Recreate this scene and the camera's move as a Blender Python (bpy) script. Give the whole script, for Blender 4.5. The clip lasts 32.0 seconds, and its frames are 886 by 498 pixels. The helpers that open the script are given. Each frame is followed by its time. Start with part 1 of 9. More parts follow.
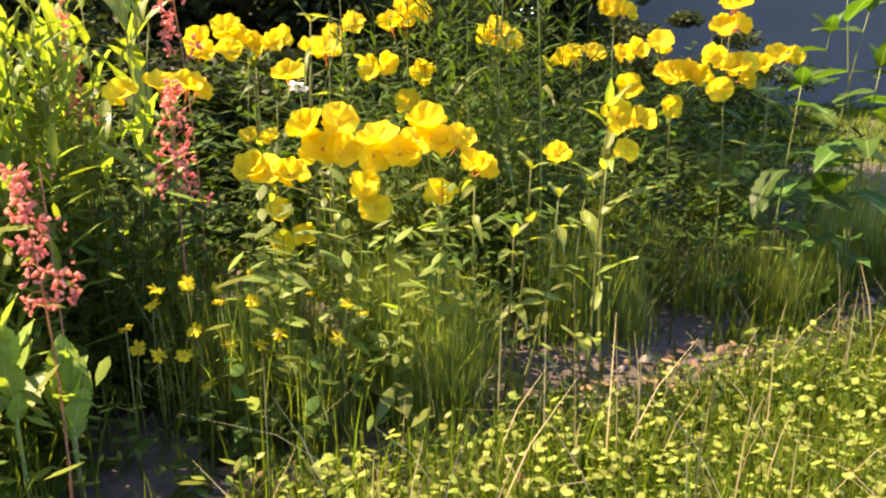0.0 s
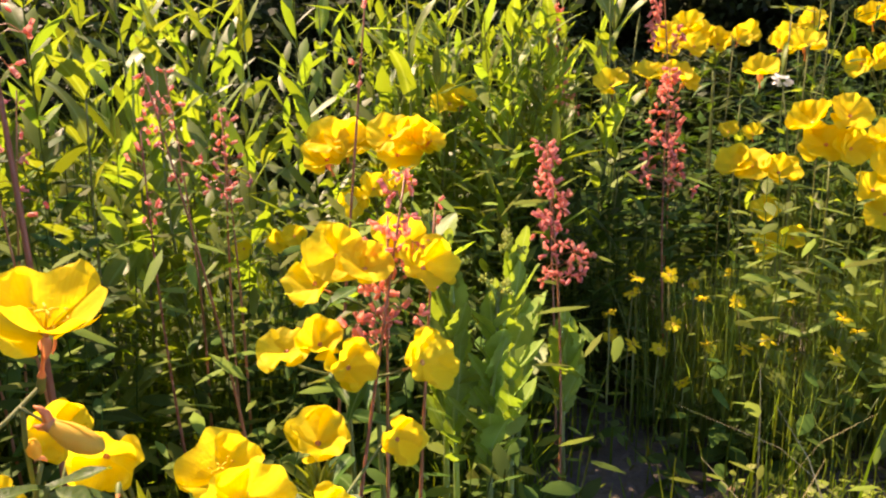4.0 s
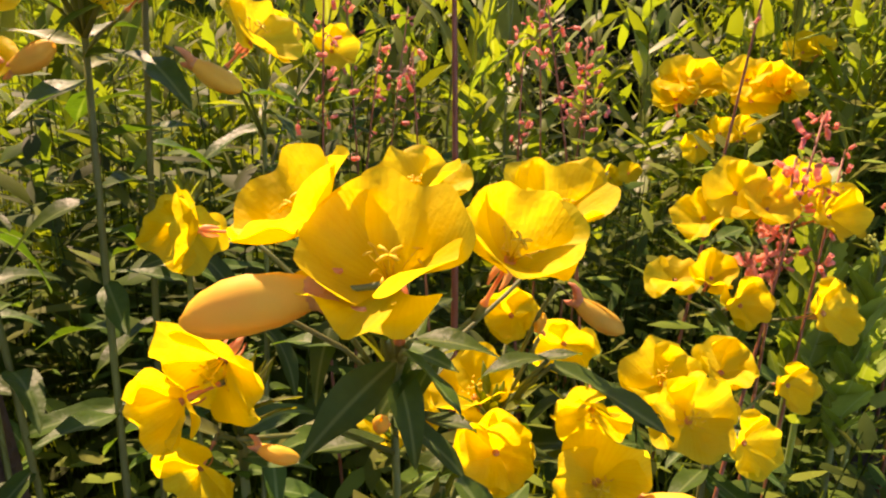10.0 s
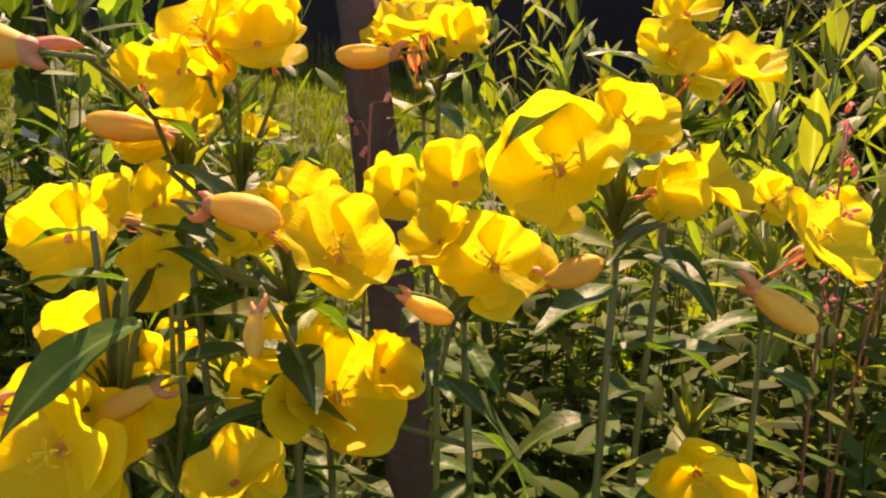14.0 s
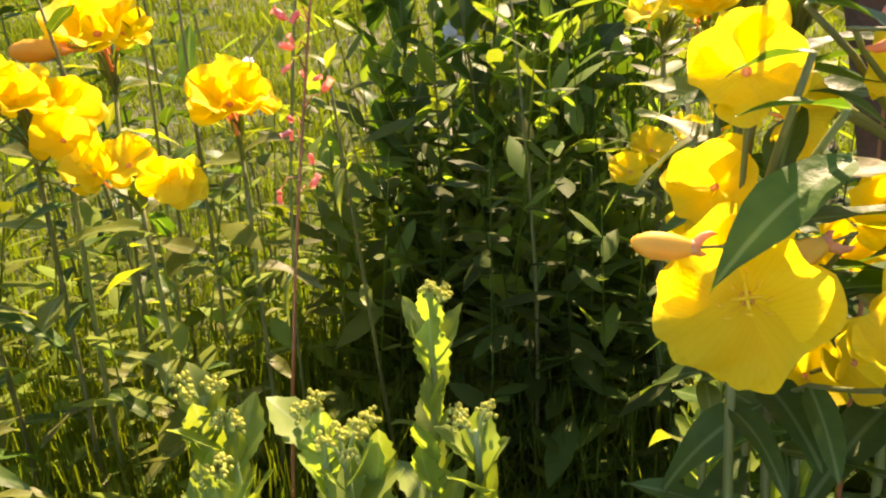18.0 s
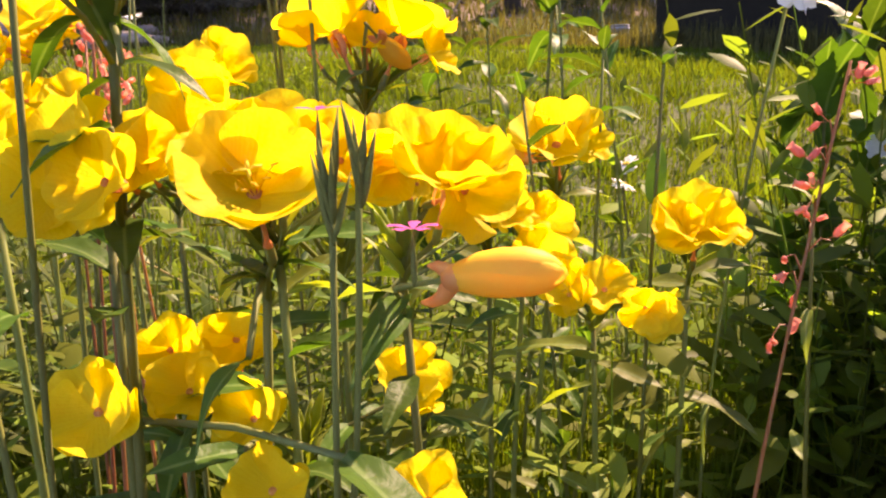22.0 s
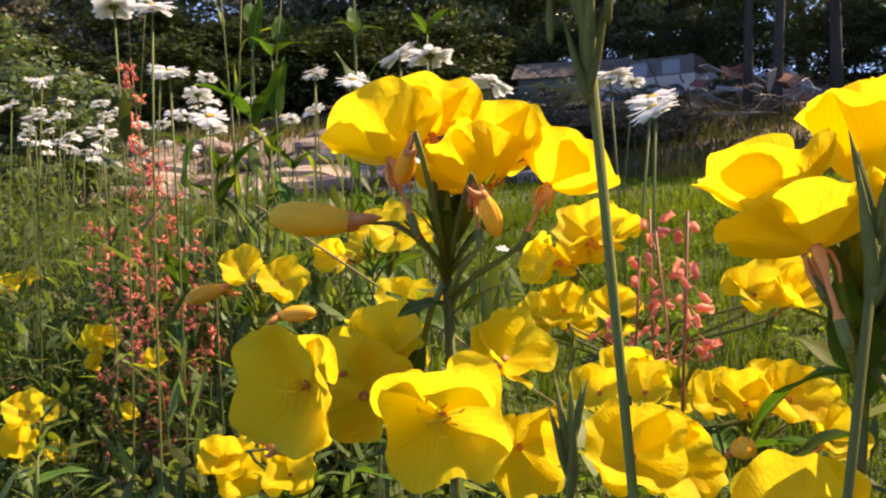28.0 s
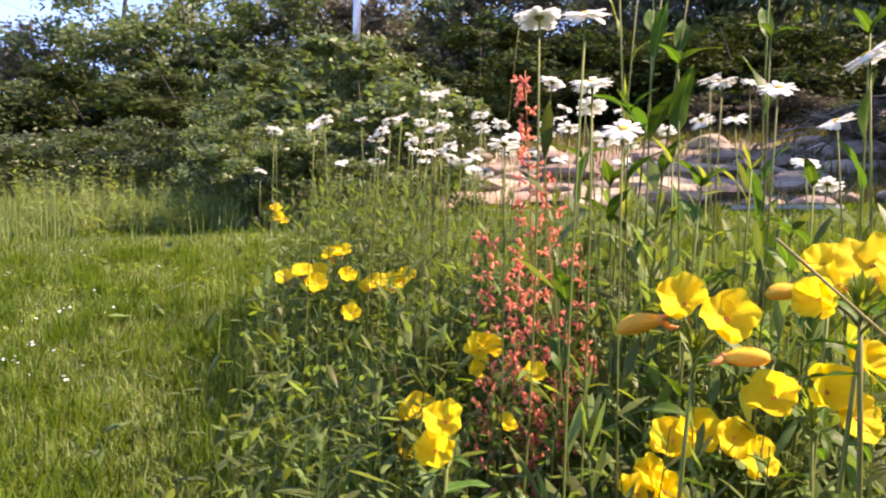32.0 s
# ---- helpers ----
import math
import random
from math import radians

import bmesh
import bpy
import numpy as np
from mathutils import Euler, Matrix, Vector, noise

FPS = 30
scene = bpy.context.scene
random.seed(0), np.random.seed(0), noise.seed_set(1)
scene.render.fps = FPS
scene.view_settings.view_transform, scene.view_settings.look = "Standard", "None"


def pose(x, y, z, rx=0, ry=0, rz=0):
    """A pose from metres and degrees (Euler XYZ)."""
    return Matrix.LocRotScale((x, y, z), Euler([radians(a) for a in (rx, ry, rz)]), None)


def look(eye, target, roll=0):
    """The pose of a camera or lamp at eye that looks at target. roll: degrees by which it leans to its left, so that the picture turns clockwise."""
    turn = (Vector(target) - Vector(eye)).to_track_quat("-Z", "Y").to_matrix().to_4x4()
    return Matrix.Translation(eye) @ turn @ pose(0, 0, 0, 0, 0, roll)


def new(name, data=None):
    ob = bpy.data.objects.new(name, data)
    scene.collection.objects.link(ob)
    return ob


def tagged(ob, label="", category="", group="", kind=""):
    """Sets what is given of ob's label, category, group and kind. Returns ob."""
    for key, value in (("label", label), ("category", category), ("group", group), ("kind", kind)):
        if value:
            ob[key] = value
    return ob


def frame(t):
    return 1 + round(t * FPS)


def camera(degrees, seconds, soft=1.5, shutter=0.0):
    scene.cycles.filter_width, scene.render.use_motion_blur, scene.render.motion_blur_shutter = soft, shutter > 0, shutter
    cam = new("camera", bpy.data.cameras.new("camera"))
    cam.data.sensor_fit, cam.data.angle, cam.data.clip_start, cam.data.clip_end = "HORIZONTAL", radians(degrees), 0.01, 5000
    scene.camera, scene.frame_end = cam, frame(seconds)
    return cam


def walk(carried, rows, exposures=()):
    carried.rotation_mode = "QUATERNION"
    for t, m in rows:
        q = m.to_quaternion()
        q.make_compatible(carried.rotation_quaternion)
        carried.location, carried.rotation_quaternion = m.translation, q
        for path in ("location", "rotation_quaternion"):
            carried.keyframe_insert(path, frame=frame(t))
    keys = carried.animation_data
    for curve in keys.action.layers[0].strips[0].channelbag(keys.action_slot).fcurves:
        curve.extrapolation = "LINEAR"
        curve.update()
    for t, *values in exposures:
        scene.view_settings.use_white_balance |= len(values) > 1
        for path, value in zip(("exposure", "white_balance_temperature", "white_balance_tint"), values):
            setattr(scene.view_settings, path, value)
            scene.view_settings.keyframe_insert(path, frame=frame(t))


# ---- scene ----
cam = camera(57.8, 32.0, 2.2)
PATH = [
    (0, (0.120, -0.040, 0.612), (0.754, 1.771, 0.048), 0.1),
    (0.5, (0.112, -0.036, 0.614), (0.707, 1.799, 0.084), 0.3),
    (1, (0.095, -0.028, 0.612), (0.613, 1.845, 0.138), 0.3),
    (1.5, (0.072, -0.017, 0.606), (0.461, 1.888, 0.137), 0.5),
    (2, (0.045, -0.006, 0.593), (0.300, 1.917, 0.107), 0.6),
    (2.5, (0.021, 0.002, 0.586), (0.142, 1.930, 0.069), -0.0),
    (3, (-0.004, 0.008, 0.576), (-0.009, 1.933, 0.032), -0.7),
    (3.5, (-0.029, 0.011, 0.572), (-0.145, 1.936, 0.041), -1.3),
    (4, (-0.054, 0.012, 0.572), (-0.275, 1.931, 0.053), -1.2),
    (4.5, (-0.074, 0.009, 0.570), (-0.406, 1.915, 0.060), -1.8),
    (6.5, (-0.067, -0.026, 0.539), (-0.520, 1.825, -0.068), 0.0),
    (7, (-0.085, -0.027, 0.535), (-0.551, 1.772, -0.205), -0.8),
    (7.5, (-0.104, -0.025, 0.533), (-0.600, 1.735, -0.278), -0.1),
    (8, (-0.111, -0.024, 0.532), (-0.668, 1.720, -0.273), 1.1),
    (8.5, (-0.127, -0.027, 0.541), (-0.738, 1.705, -0.250), 1.2),
    (9, (-0.138, -0.022, 0.545), (-0.819, 1.712, -0.183), 1.3),
    (9.5, (-0.142, -0.026, 0.555), (-0.861, 1.709, -0.132), 1.6),
    (10, (-0.150, -0.030, 0.560), (-0.936, 1.691, -0.088), 1.6),
    (10.5, (-0.154, -0.034, 0.561), (-1.057, 1.641, -0.054), 0.4),
    (11, (-0.158, -0.024, 0.576), (-1.142, 1.612, -0.019), 0.3),
    (11.5, (-0.169, -0.018, 0.580), (-1.271, 1.555, 0.024), 0.1),
    (12, (-0.197, -0.009, 0.589), (-1.428, 1.493, 0.112), 0.5),
    (12.5, (-0.219, 0.007, 0.598), (-1.517, 1.461, 0.148), 1.1),
    (13, (-0.232, 0.004, 0.599), (-1.610, 1.384, 0.152), 1.3),
    (13.5, (-0.248, 0.002, 0.597), (-1.704, 1.296, 0.145), 1.4),
    (14, (-0.258, -0.003, 0.595), (-1.800, 1.193, 0.157), 1.3),
    (14.5, (-0.275, -0.008, 0.595), (-1.880, 1.095, 0.141), 0.7),
    (15, (-0.290, -0.015, 0.588), (-1.954, 0.996, 0.129), 1.4),
    (15.5, (-0.300, -0.023, 0.585), (-2.012, 0.875, 0.073), 1.0),
    (17.5, (-0.314, -0.075, 0.571), (-2.128, 0.512, -0.033), -3.7),
    (18, (-0.324, -0.092, 0.569), (-2.156, 0.419, -0.049), -3.7),
    (18.5, (-0.331, -0.104, 0.568), (-2.181, 0.335, -0.052), -3.7),
    (19, (-0.336, -0.114, 0.580), (-2.213, 0.275, 0.011), -3.4),
    (19.5, (-0.346, -0.129, 0.590), (-2.247, 0.190, 0.054), -2.5),
    (20, (-0.355, -0.147, 0.591), (-2.275, 0.096, 0.089), -2.1),
    (20.5, (-0.364, -0.157, 0.592), (-2.301, -0.015, 0.116), -2.6),
    (21, (-0.377, -0.180, 0.594), (-2.324, -0.119, 0.140), -2.3),
    (21.5, (-0.377, -0.196, 0.599), (-2.327, -0.228, 0.155), -2.0),
    (22, (-0.374, -0.206, 0.604), (-2.325, -0.317, 0.178), -1.6),
    (22.5, (-0.377, -0.215, 0.613), (-2.339, -0.364, 0.255), -2.1),
    (23, (-0.379, -0.223, 0.625), (-2.354, -0.403, 0.365), -1.8),
    (23.5, (-0.381, -0.237, 0.638), (-2.358, -0.457, 0.436), -0.8),
    (24, (-0.377, -0.247, 0.652), (-2.353, -0.518, 0.508), -0.3),
    (24.5, (-0.377, -0.261, 0.664), (-2.353, -0.550, 0.559), 1.4),
    (25, (-0.377, -0.272, 0.666), (-2.339, -0.643, 0.563), 1.5),
    (25.5, (-0.379, -0.286, 0.666), (-2.324, -0.741, 0.581), 0.8),
    (27.5, (-0.418, -0.309, 0.666), (-2.187, -1.236, 0.571), -1.3),
    (28, (-0.425, -0.321, 0.666), (-2.135, -1.354, 0.571), -1.4),
    (28.5, (-0.433, -0.334, 0.667), (-2.085, -1.458, 0.573), -1.1),
    (29, (-0.437, -0.351, 0.667), (-2.021, -1.568, 0.574), -0.7),
    (29.5, (-0.439, -0.364, 0.671), (-1.950, -1.671, 0.590), -0.1),
    (30, (-0.433, -0.374, 0.673), (-1.877, -1.755, 0.592), 0.3),
    (30.5, (-0.430, -0.388, 0.681), (-1.798, -1.846, 0.653), 0.1),
    (31, (-0.430, -0.400, 0.678), (-1.726, -1.922, 0.630), 0.0),
    (31.5, (-0.422, -0.423, 0.682), (-1.646, -2.004, 0.656), 1.0),
    (32, (-0.413, -0.438, 0.677), (-1.586, -2.056, 0.607), 1.4),
]
walk(cam, [(t, look(eye, target, roll)) for t, eye, target, roll in PATH], [(0, 3.40, 8400, 30), (2, 3.07, 8400, 30), (8, 2.7, 9800, 40), (10, 2.5, 9800, 41), (14, 2.58, 10000, 44), (18, 3.24, 9400, 35), (20, 3.42, 9500, 30), (22, 2.90, 9400, 40), (23.5, 2.46, 9300, 37), (25, 2.32, 8600, 27), (28, 2.23, 8400, 26), (30, 2.14, 8400, 26), (31, 2.48, 8000, 26), (32, 2.90, 8000, 30)])

# ---- light ----
SUN_YAW, SUN_UP = 52.0, 49.0
sun_way = Vector((-math.sin(radians(SUN_YAW)) * math.cos(radians(SUN_UP)), math.cos(radians(SUN_YAW)) * math.cos(radians(SUN_UP)), math.sin(radians(SUN_UP))))
world = bpy.data.worlds.new("sky")
scene.world = world
world.use_nodes = True
wn = world.node_tree.nodes
sky = wn.new("ShaderNodeTexSky")
sky.sky_type, sky.sun_disc = "NISHITA", False
sky.sun_elevation, sky.sun_rotation = radians(SUN_UP), radians(-SUN_YAW)
sky.altitude, sky.air_density, sky.dust_density, sky.ozone_density = 3000.0, 0.45, 0.0, 5.0
wn["Background"].inputs["Strength"].default_value = 0.145
world.node_tree.links.new(sky.outputs["Color"], wn["Background"].inputs["Color"])
sun = new("sun", bpy.data.lights.new("sun", "SUN"))
sun.data.energy, sun.data.angle, sun.data.color = 2.0, radians(0.55), (1.0, 0.93, 0.80)
sun.matrix_world = look(sun_way * 50, (0, 0, 0))


# ---- materials ----
def material(name, colour, rough=0.6, second=None, scale=40.0, through_=0.0, glow=None, bump=0.0, metal=0.0, vary=0.0, spec=0.5, midrib=None, island=False, coords="Object", detail=4.0):
    """A surface with two scales of variation. through_: the share of light that passes through a thin petal or leaf."""
    m = bpy.data.materials.new(name)
    m.use_nodes = True
    nt = m.node_tree
    nodes, links = nt.nodes, nt.links
    b = nodes["Principled BSDF"]
    b.inputs["Roughness"].default_value, b.inputs["Metallic"].default_value = rough, metal
    b.inputs["Specular IOR Level"].default_value = spec
    tc = nodes.new("ShaderNodeTexCoord")
    n1 = nodes.new("ShaderNodeTexNoise")
    n1.inputs["Scale"].default_value, n1.inputs["Detail"].default_value = scale, detail
    links.new(tc.outputs[coords], n1.inputs["Vector"])
    n2 = nodes.new("ShaderNodeTexNoise")
    n2.inputs["Scale"].default_value, n2.inputs["Detail"].default_value = scale * 0.13, 2.0
    links.new(tc.outputs[coords], n2.inputs["Vector"])
    second = second or tuple(c * 0.6 for c in colour)
    ramp = nodes.new("ShaderNodeMapRange")
    ramp.inputs[1].default_value, ramp.inputs[2].default_value = 0.3, 0.7
    add = nodes.new("ShaderNodeMath")
    add.operation = "ADD"
    half = nodes.new("ShaderNodeMath")
    half.operation, half.inputs[1].default_value = "MULTIPLY", 0.5
    links.new(n1.outputs["Fac"], add.inputs[0])
    links.new(n2.outputs["Fac"], add.inputs[1])
    links.new(add.outputs[0], half.inputs[0])
    links.new(half.outputs[0], ramp.inputs[0])
    mix = nodes.new("ShaderNodeMix")
    mix.data_type = "RGBA"
    mix.inputs[6].default_value, mix.inputs[7].default_value = (*second, 1), (*colour, 1)
    links.new(ramp.outputs[0], mix.inputs[0])
    out = mix.outputs[2]
    if midrib:
        sep = nodes.new("ShaderNodeSeparateXYZ")
        links.new(tc.outputs["Object"], sep.inputs[0])
        ab = nodes.new("ShaderNodeMath")
        ab.operation = "ABSOLUTE"
        links.new(sep.outputs[0], ab.inputs[0])
        rib = nodes.new("ShaderNodeMapRange")
        rib.inputs[1].default_value, rib.inputs[2].default_value = 0.008, 0.022
        rib.inputs[3].default_value, rib.inputs[4].default_value = 0.75, 0.0
        links.new(ab.outputs[0], rib.inputs[0])
        mr = nodes.new("ShaderNodeMix")
        mr.data_type = "RGBA"
        links.new(rib.outputs[0], mr.inputs[0])
        links.new(out, mr.inputs[6])
        mr.inputs[7].default_value = (*midrib, 1)
        out = mr.outputs[2]
    if vary:
        hsv = nodes.new("ShaderNodeHueSaturation")
        if island:
            rnd = nodes.new("ShaderNodeNewGeometry").outputs["Random Per Island"]
        else:
            rnd = nodes.new("ShaderNodeObjectInfo").outputs["Random"]
        vr = nodes.new("ShaderNodeMapRange")
        vr.inputs[3].default_value, vr.inputs[4].default_value = 1 - vary, 1 + vary
        links.new(rnd, vr.inputs[0])
        links.new(vr.outputs[0], hsv.inputs["Value"])
        hr = nodes.new("ShaderNodeMapRange")
        hr.inputs[3].default_value, hr.inputs[4].default_value = 0.5 - vary * 0.05, 0.5 + vary * 0.05
        links.new(rnd, hr.inputs[0])
        links.new(hr.outputs[0], hsv.inputs["Hue"])
        links.new(out, hsv.inputs["Color"])
        out = hsv.outputs["Color"]
    links.new(out, b.inputs["Base Color"])
    if bump:
        bp = nodes.new("ShaderNodeBump")
        bp.inputs["Strength"].default_value = bump
        bp.inputs["Distance"].default_value = 0.02
        links.new(n1.outputs["Fac"], bp.inputs["Height"])
        links.new(bp.outputs["Normal"], b.inputs["Normal"])
    if through_:
        tr = nodes.new("ShaderNodeBsdfTranslucent")
        if glow:
            gm = nodes.new("ShaderNodeMix")
            gm.data_type, gm.blend_type = "RGBA", "MULTIPLY"
            gm.inputs[0].default_value = 1.0
            links.new(out, gm.inputs[6])
            gm.inputs[7].default_value = (*glow, 1)
            links.new(gm.outputs[2], tr.inputs["Color"])
        else:
            links.new(out, tr.inputs["Color"])
        ms = nodes.new("ShaderNodeMixShader")
        ms.inputs[0].default_value = through_
        links.new(b.outputs[0], ms.inputs[1])
        links.new(tr.outputs[0], ms.inputs[2])
        links.new(ms.outputs[0], nodes["Material Output"].inputs["Surface"])
    return m


PETAL = material("yellow_petal", (0.95, 0.78, 0.044), 0.6, (0.93, 0.69, 0.028), 2.5, 0.60, vary=0.08, spec=0.15)
BUD = material("bud_skin", (0.94, 0.69, 0.085), 0.55, (0.92, 0.55, 0.075), 2.2, 0.42, vary=0.12, spec=0.2)
SEPAL = material("red_sepal", (0.80, 0.25, 0.10), 0.55, (0.78, 0.44, 0.12), 5.0, 0.35, vary=0.2)
STAMEN = material("stamen", (0.92, 0.68, 0.03), 0.6, (0.88, 0.55, 0.02), 30.0, 0.2)
STIGMA = material("stigma", (0.86, 0.64, 0.02), 0.7, (0.82, 0.54, 0.015), 30.0, 0.2)
LEAF_DARK = material("dark_leaf", (0.073, 0.145, 0.024), 0.45, (0.040, 0.088, 0.015), 6.0, 0.38, (1.6, 1.7, 0.5), vary=0.30, midrib=(0.14, 0.22, 0.07), spec=0.13, bump=0.10)
LEAF_MID = material("mid_leaf", (0.212, 0.25, 0.045), 0.5, (0.136, 0.175, 0.032), 6.0, 0.5, (1.8, 1.75, 0.5), vary=0.28, midrib=(0.22, 0.30, 0.11), spec=0.25, bump=0.06)
LEAF_LIGHT = material("light_leaf", (0.26, 0.33, 0.055), 0.45, (0.165, 0.235, 0.04), 6.0, 0.48, (1.7, 1.75, 0.5), vary=0.25, midrib=(0.30, 0.38, 0.13), spec=0.25, bump=0.06)
LEAF_SEDUM = material("sedum_leaf", (0.26, 0.375, 0.070), 0.5, (0.165, 0.265, 0.045), 6.0, 0.40, (1.7, 1.6, 0.6), vary=0.18, midrib=(0.28, 0.38, 0.15), spec=0.3)
STEM = material("green_stem", (0.20, 0.28, 0.06), 0.6, (0.17, 0.15, 0.045), 9.0, 0.35, vary=0.25)
STEM_RED = material("red_stem", (0.46, 0.16, 0.06), 0.5, (0.32, 0.13, 0.05), 25.0, 0.25, vary=0.2)
BELL = material("coral_bell", (0.90, 0.37, 0.25), 0.5, (0.80, 0.25, 0.17), 6.0, 0.45, vary=0.18, spec=0.3)
RAY = material("white_ray", (0.84, 0.85, 0.82), 0.55, (0.76, 0.78, 0.74), 6.0, 0.40, vary=0.06, spec=0.3)
DISC = material("yellow_disc", (0.75, 0.48, 0.02), 0.7, (0.55, 0.36, 0.02), 300.0, bump=0.5)
PINK = material("magenta_petal", (0.80, 0.12, 0.42), 0.55, (0.68, 0.08, 0.33), 6.0, 0.40, vary=0.15)
DIANTHUS = material("grey_green_calyx", (0.21, 0.25, 0.065), 0.8, (0.15, 0.14, 0.05), 30.0, 0.2, vary=0.15, spec=0.08)
SEDUM_BUD = material("sedum_buds", (0.55, 0.58, 0.13), 0.8, (0.42, 0.47, 0.09), 120.0, 0.35, spec=0.1)
GRASS = material("grass_blades", (0.118, 0.168, 0.025), 0.9, (0.055, 0.097, 0.014), 2.2, 0.48, (1.9, 1.8, 0.5), vary=0.35, island=True, spec=0.04)
GRASS_DRY = material("dry_grass", (0.42, 0.36, 0.17), 0.6, (0.30, 0.25, 0.11), 3.0, 0.35, vary=0.25, island=True, spec=0.3)
CLOVER = material("clover_leaves", (0.302, 0.36, 0.06), 0.5, (0.190, 0.24, 0.04), 60.0, 0.42, (1.8, 1.8, 0.6), vary=0.3, island=True, spec=0.3)
NEEDLE = material("horsetail", (0.165, 0.22, 0.045), 0.5, (0.106, 0.16, 0.03), 30.0, 0.40, (1.9, 1.8, 0.6), vary=0.3, island=True, spec=0.3)


def veined(mat):
    """Fine veins that run out from the foot of each petal."""
    nt = mat.node_tree
    nodes, links = nt.nodes, nt.links
    tc, sep = nodes.new("ShaderNodeTexCoord"), nodes.new("ShaderNodeSeparateXYZ")
    links.new(tc.outputs["Object"], sep.inputs[0])
    far, ratio, wave, rng_ = (nodes.new("ShaderNodeMath"), nodes.new("ShaderNodeMath"), nodes.new("ShaderNodeMath"), nodes.new("ShaderNodeMapRange"))
    far.operation, far.inputs[1].default_value = "ADD", 0.35
    ratio.operation, wave.operation = "DIVIDE", "SINE"
    links.new(sep.outputs[0], far.inputs[0])
    links.new(sep.outputs[1], ratio.inputs[0])
    links.new(far.outputs[0], ratio.inputs[1])
    many = nodes.new("ShaderNodeMath")
    many.operation, many.inputs[1].default_value = "MULTIPLY", 62.0
    links.new(ratio.outputs[0], many.inputs[0])
    links.new(many.outputs[0], wave.inputs[0])
    rng_.inputs[1].default_value, rng_.inputs[2].default_value = 0.3, 1.0
    rng_.inputs[3].default_value, rng_.inputs[4].default_value = 0.0, 0.11
    links.new(wave.outputs[0], rng_.inputs[0])
    b = nodes["Principled BSDF"]
    tr = next(n for n in nodes if n.type == "BSDF_TRANSLUCENT")
    old = b.inputs["Base Color"].links[0].from_socket
    mix = nodes.new("ShaderNodeMix")
    mix.data_type = "RGBA"
    links.new(rng_.outputs[0], mix.inputs[0])
    links.new(old, mix.inputs[6])
    mix.inputs[7].default_value = (0.80, 0.46, 0.0, 1)
    links.new(mix.outputs[2], b.inputs["Base Color"])
    links.new(mix.outputs[2], tr.inputs["Color"])
    crepe, both, fine = nodes.new("ShaderNodeBump"), nodes.new("ShaderNodeMath"), nodes.new("ShaderNodeTexNoise")
    fine.inputs["Scale"].default_value, fine.inputs["Detail"].default_value = 7.0, 3.0
    links.new(tc.outputs["Object"], fine.inputs["Vector"])
    both.operation, both.inputs[1].default_value = "MULTIPLY_ADD", 0.03
    links.new(wave.outputs[0], both.inputs[0])
    links.new(fine.outputs["Fac"], both.inputs[2])
    crepe.inputs["Strength"].default_value, crepe.inputs["Distance"].default_value = 0.4, 0.0014
    links.new(both.outputs[0], crepe.inputs["Height"])
    links.new(crepe.outputs["Normal"], b.inputs["Normal"])
    links.new(crepe.outputs["Normal"], tr.inputs["Normal"])


veined(PETAL)


# ---- building tools ----
def mesh_of(name, verts, faces, *mats, smooth=True, index=None):
    me = bpy.data.meshes.new(name)
    me.from_pydata([tuple(v) for v in verts], [], faces)
    for m in mats:
        me.materials.append(m)
    if index is not None:
        me.polygons.foreach_set("material_index", index)
    if smooth:
        me.polygons.foreach_set("use_smooth", [True] * len(me.polygons))
    me.update()
    return me


def big_mesh(name, verts, quads, mat):
    """A large mesh of quads from arrays."""
    me = bpy.data.meshes.new(name)
    me.vertices.add(len(verts))
    me.vertices.foreach_set("co", np.asarray(verts, np.float32).ravel())
    n, k = quads.shape
    me.loops.add(n * k)
    me.loops.foreach_set("vertex_index", quads.astype(np.int32).ravel())
    me.polygons.add(n)
    me.polygons.foreach_set("loop_start", np.arange(0, n * k, k, dtype=np.int32))
    me.materials.append(mat)
    me.update(calc_edges=True)
    return me


def put(name, me, parent=None, m=None, label=""):
    ob = new(name, me)
    if parent is not None:
        ob.parent = parent
    if m is not None:
        ob.matrix_basis = m
    if label:
        ob["label"] = label
    return ob


def base_of(name, place, label, category, group=""):
    ob = new(name)
    ob.empty_display_size = 0.02
    ob.location = place
    return tagged(ob, label, category, group)


def grid_faces(nu, nv, first=0):
    return [(first + j * nu + i, first + j * nu + i + 1, first + (j + 1) * nu + i + 1, first + (j + 1) * nu + i) for j in range(nv - 1) for i in range(nu - 1)]


def tube(points, radii, sides=6, cap=True):
    """Vertices and faces of a bent, tapered tube."""
    pts = [Vector(p) for p in points]
    verts, faces = [], []
    side = Vector((1, 0, 0))
    for i, p in enumerate(pts):
        way = (pts[min(i + 1, len(pts) - 1)] - pts[max(i - 1, 0)]).normalized()
        if abs(way.dot(side)) > 0.9:
            side = Vector((0, 1, 0)) if abs(way.y) < 0.8 else Vector((0, 0, 1))
        a = (side - way * side.dot(way)).normalized()
        side = a
        b = way.cross(a)
        for k in range(sides):
            t = 2 * math.pi * k / sides
            verts.append(p + radii[i] * (math.cos(t) * a + math.sin(t) * b))
    for i in range(len(pts) - 1):
        for k in range(sides):
            n = (k + 1) % sides
            faces.append((i * sides + k, i * sides + n, (i + 1) * sides + n, (i + 1) * sides + k))
    if cap:
        faces.append(tuple(range(sides))[::-1])
        faces.append(tuple((len(pts) - 1) * sides + k for k in range(sides)))
    return verts, faces


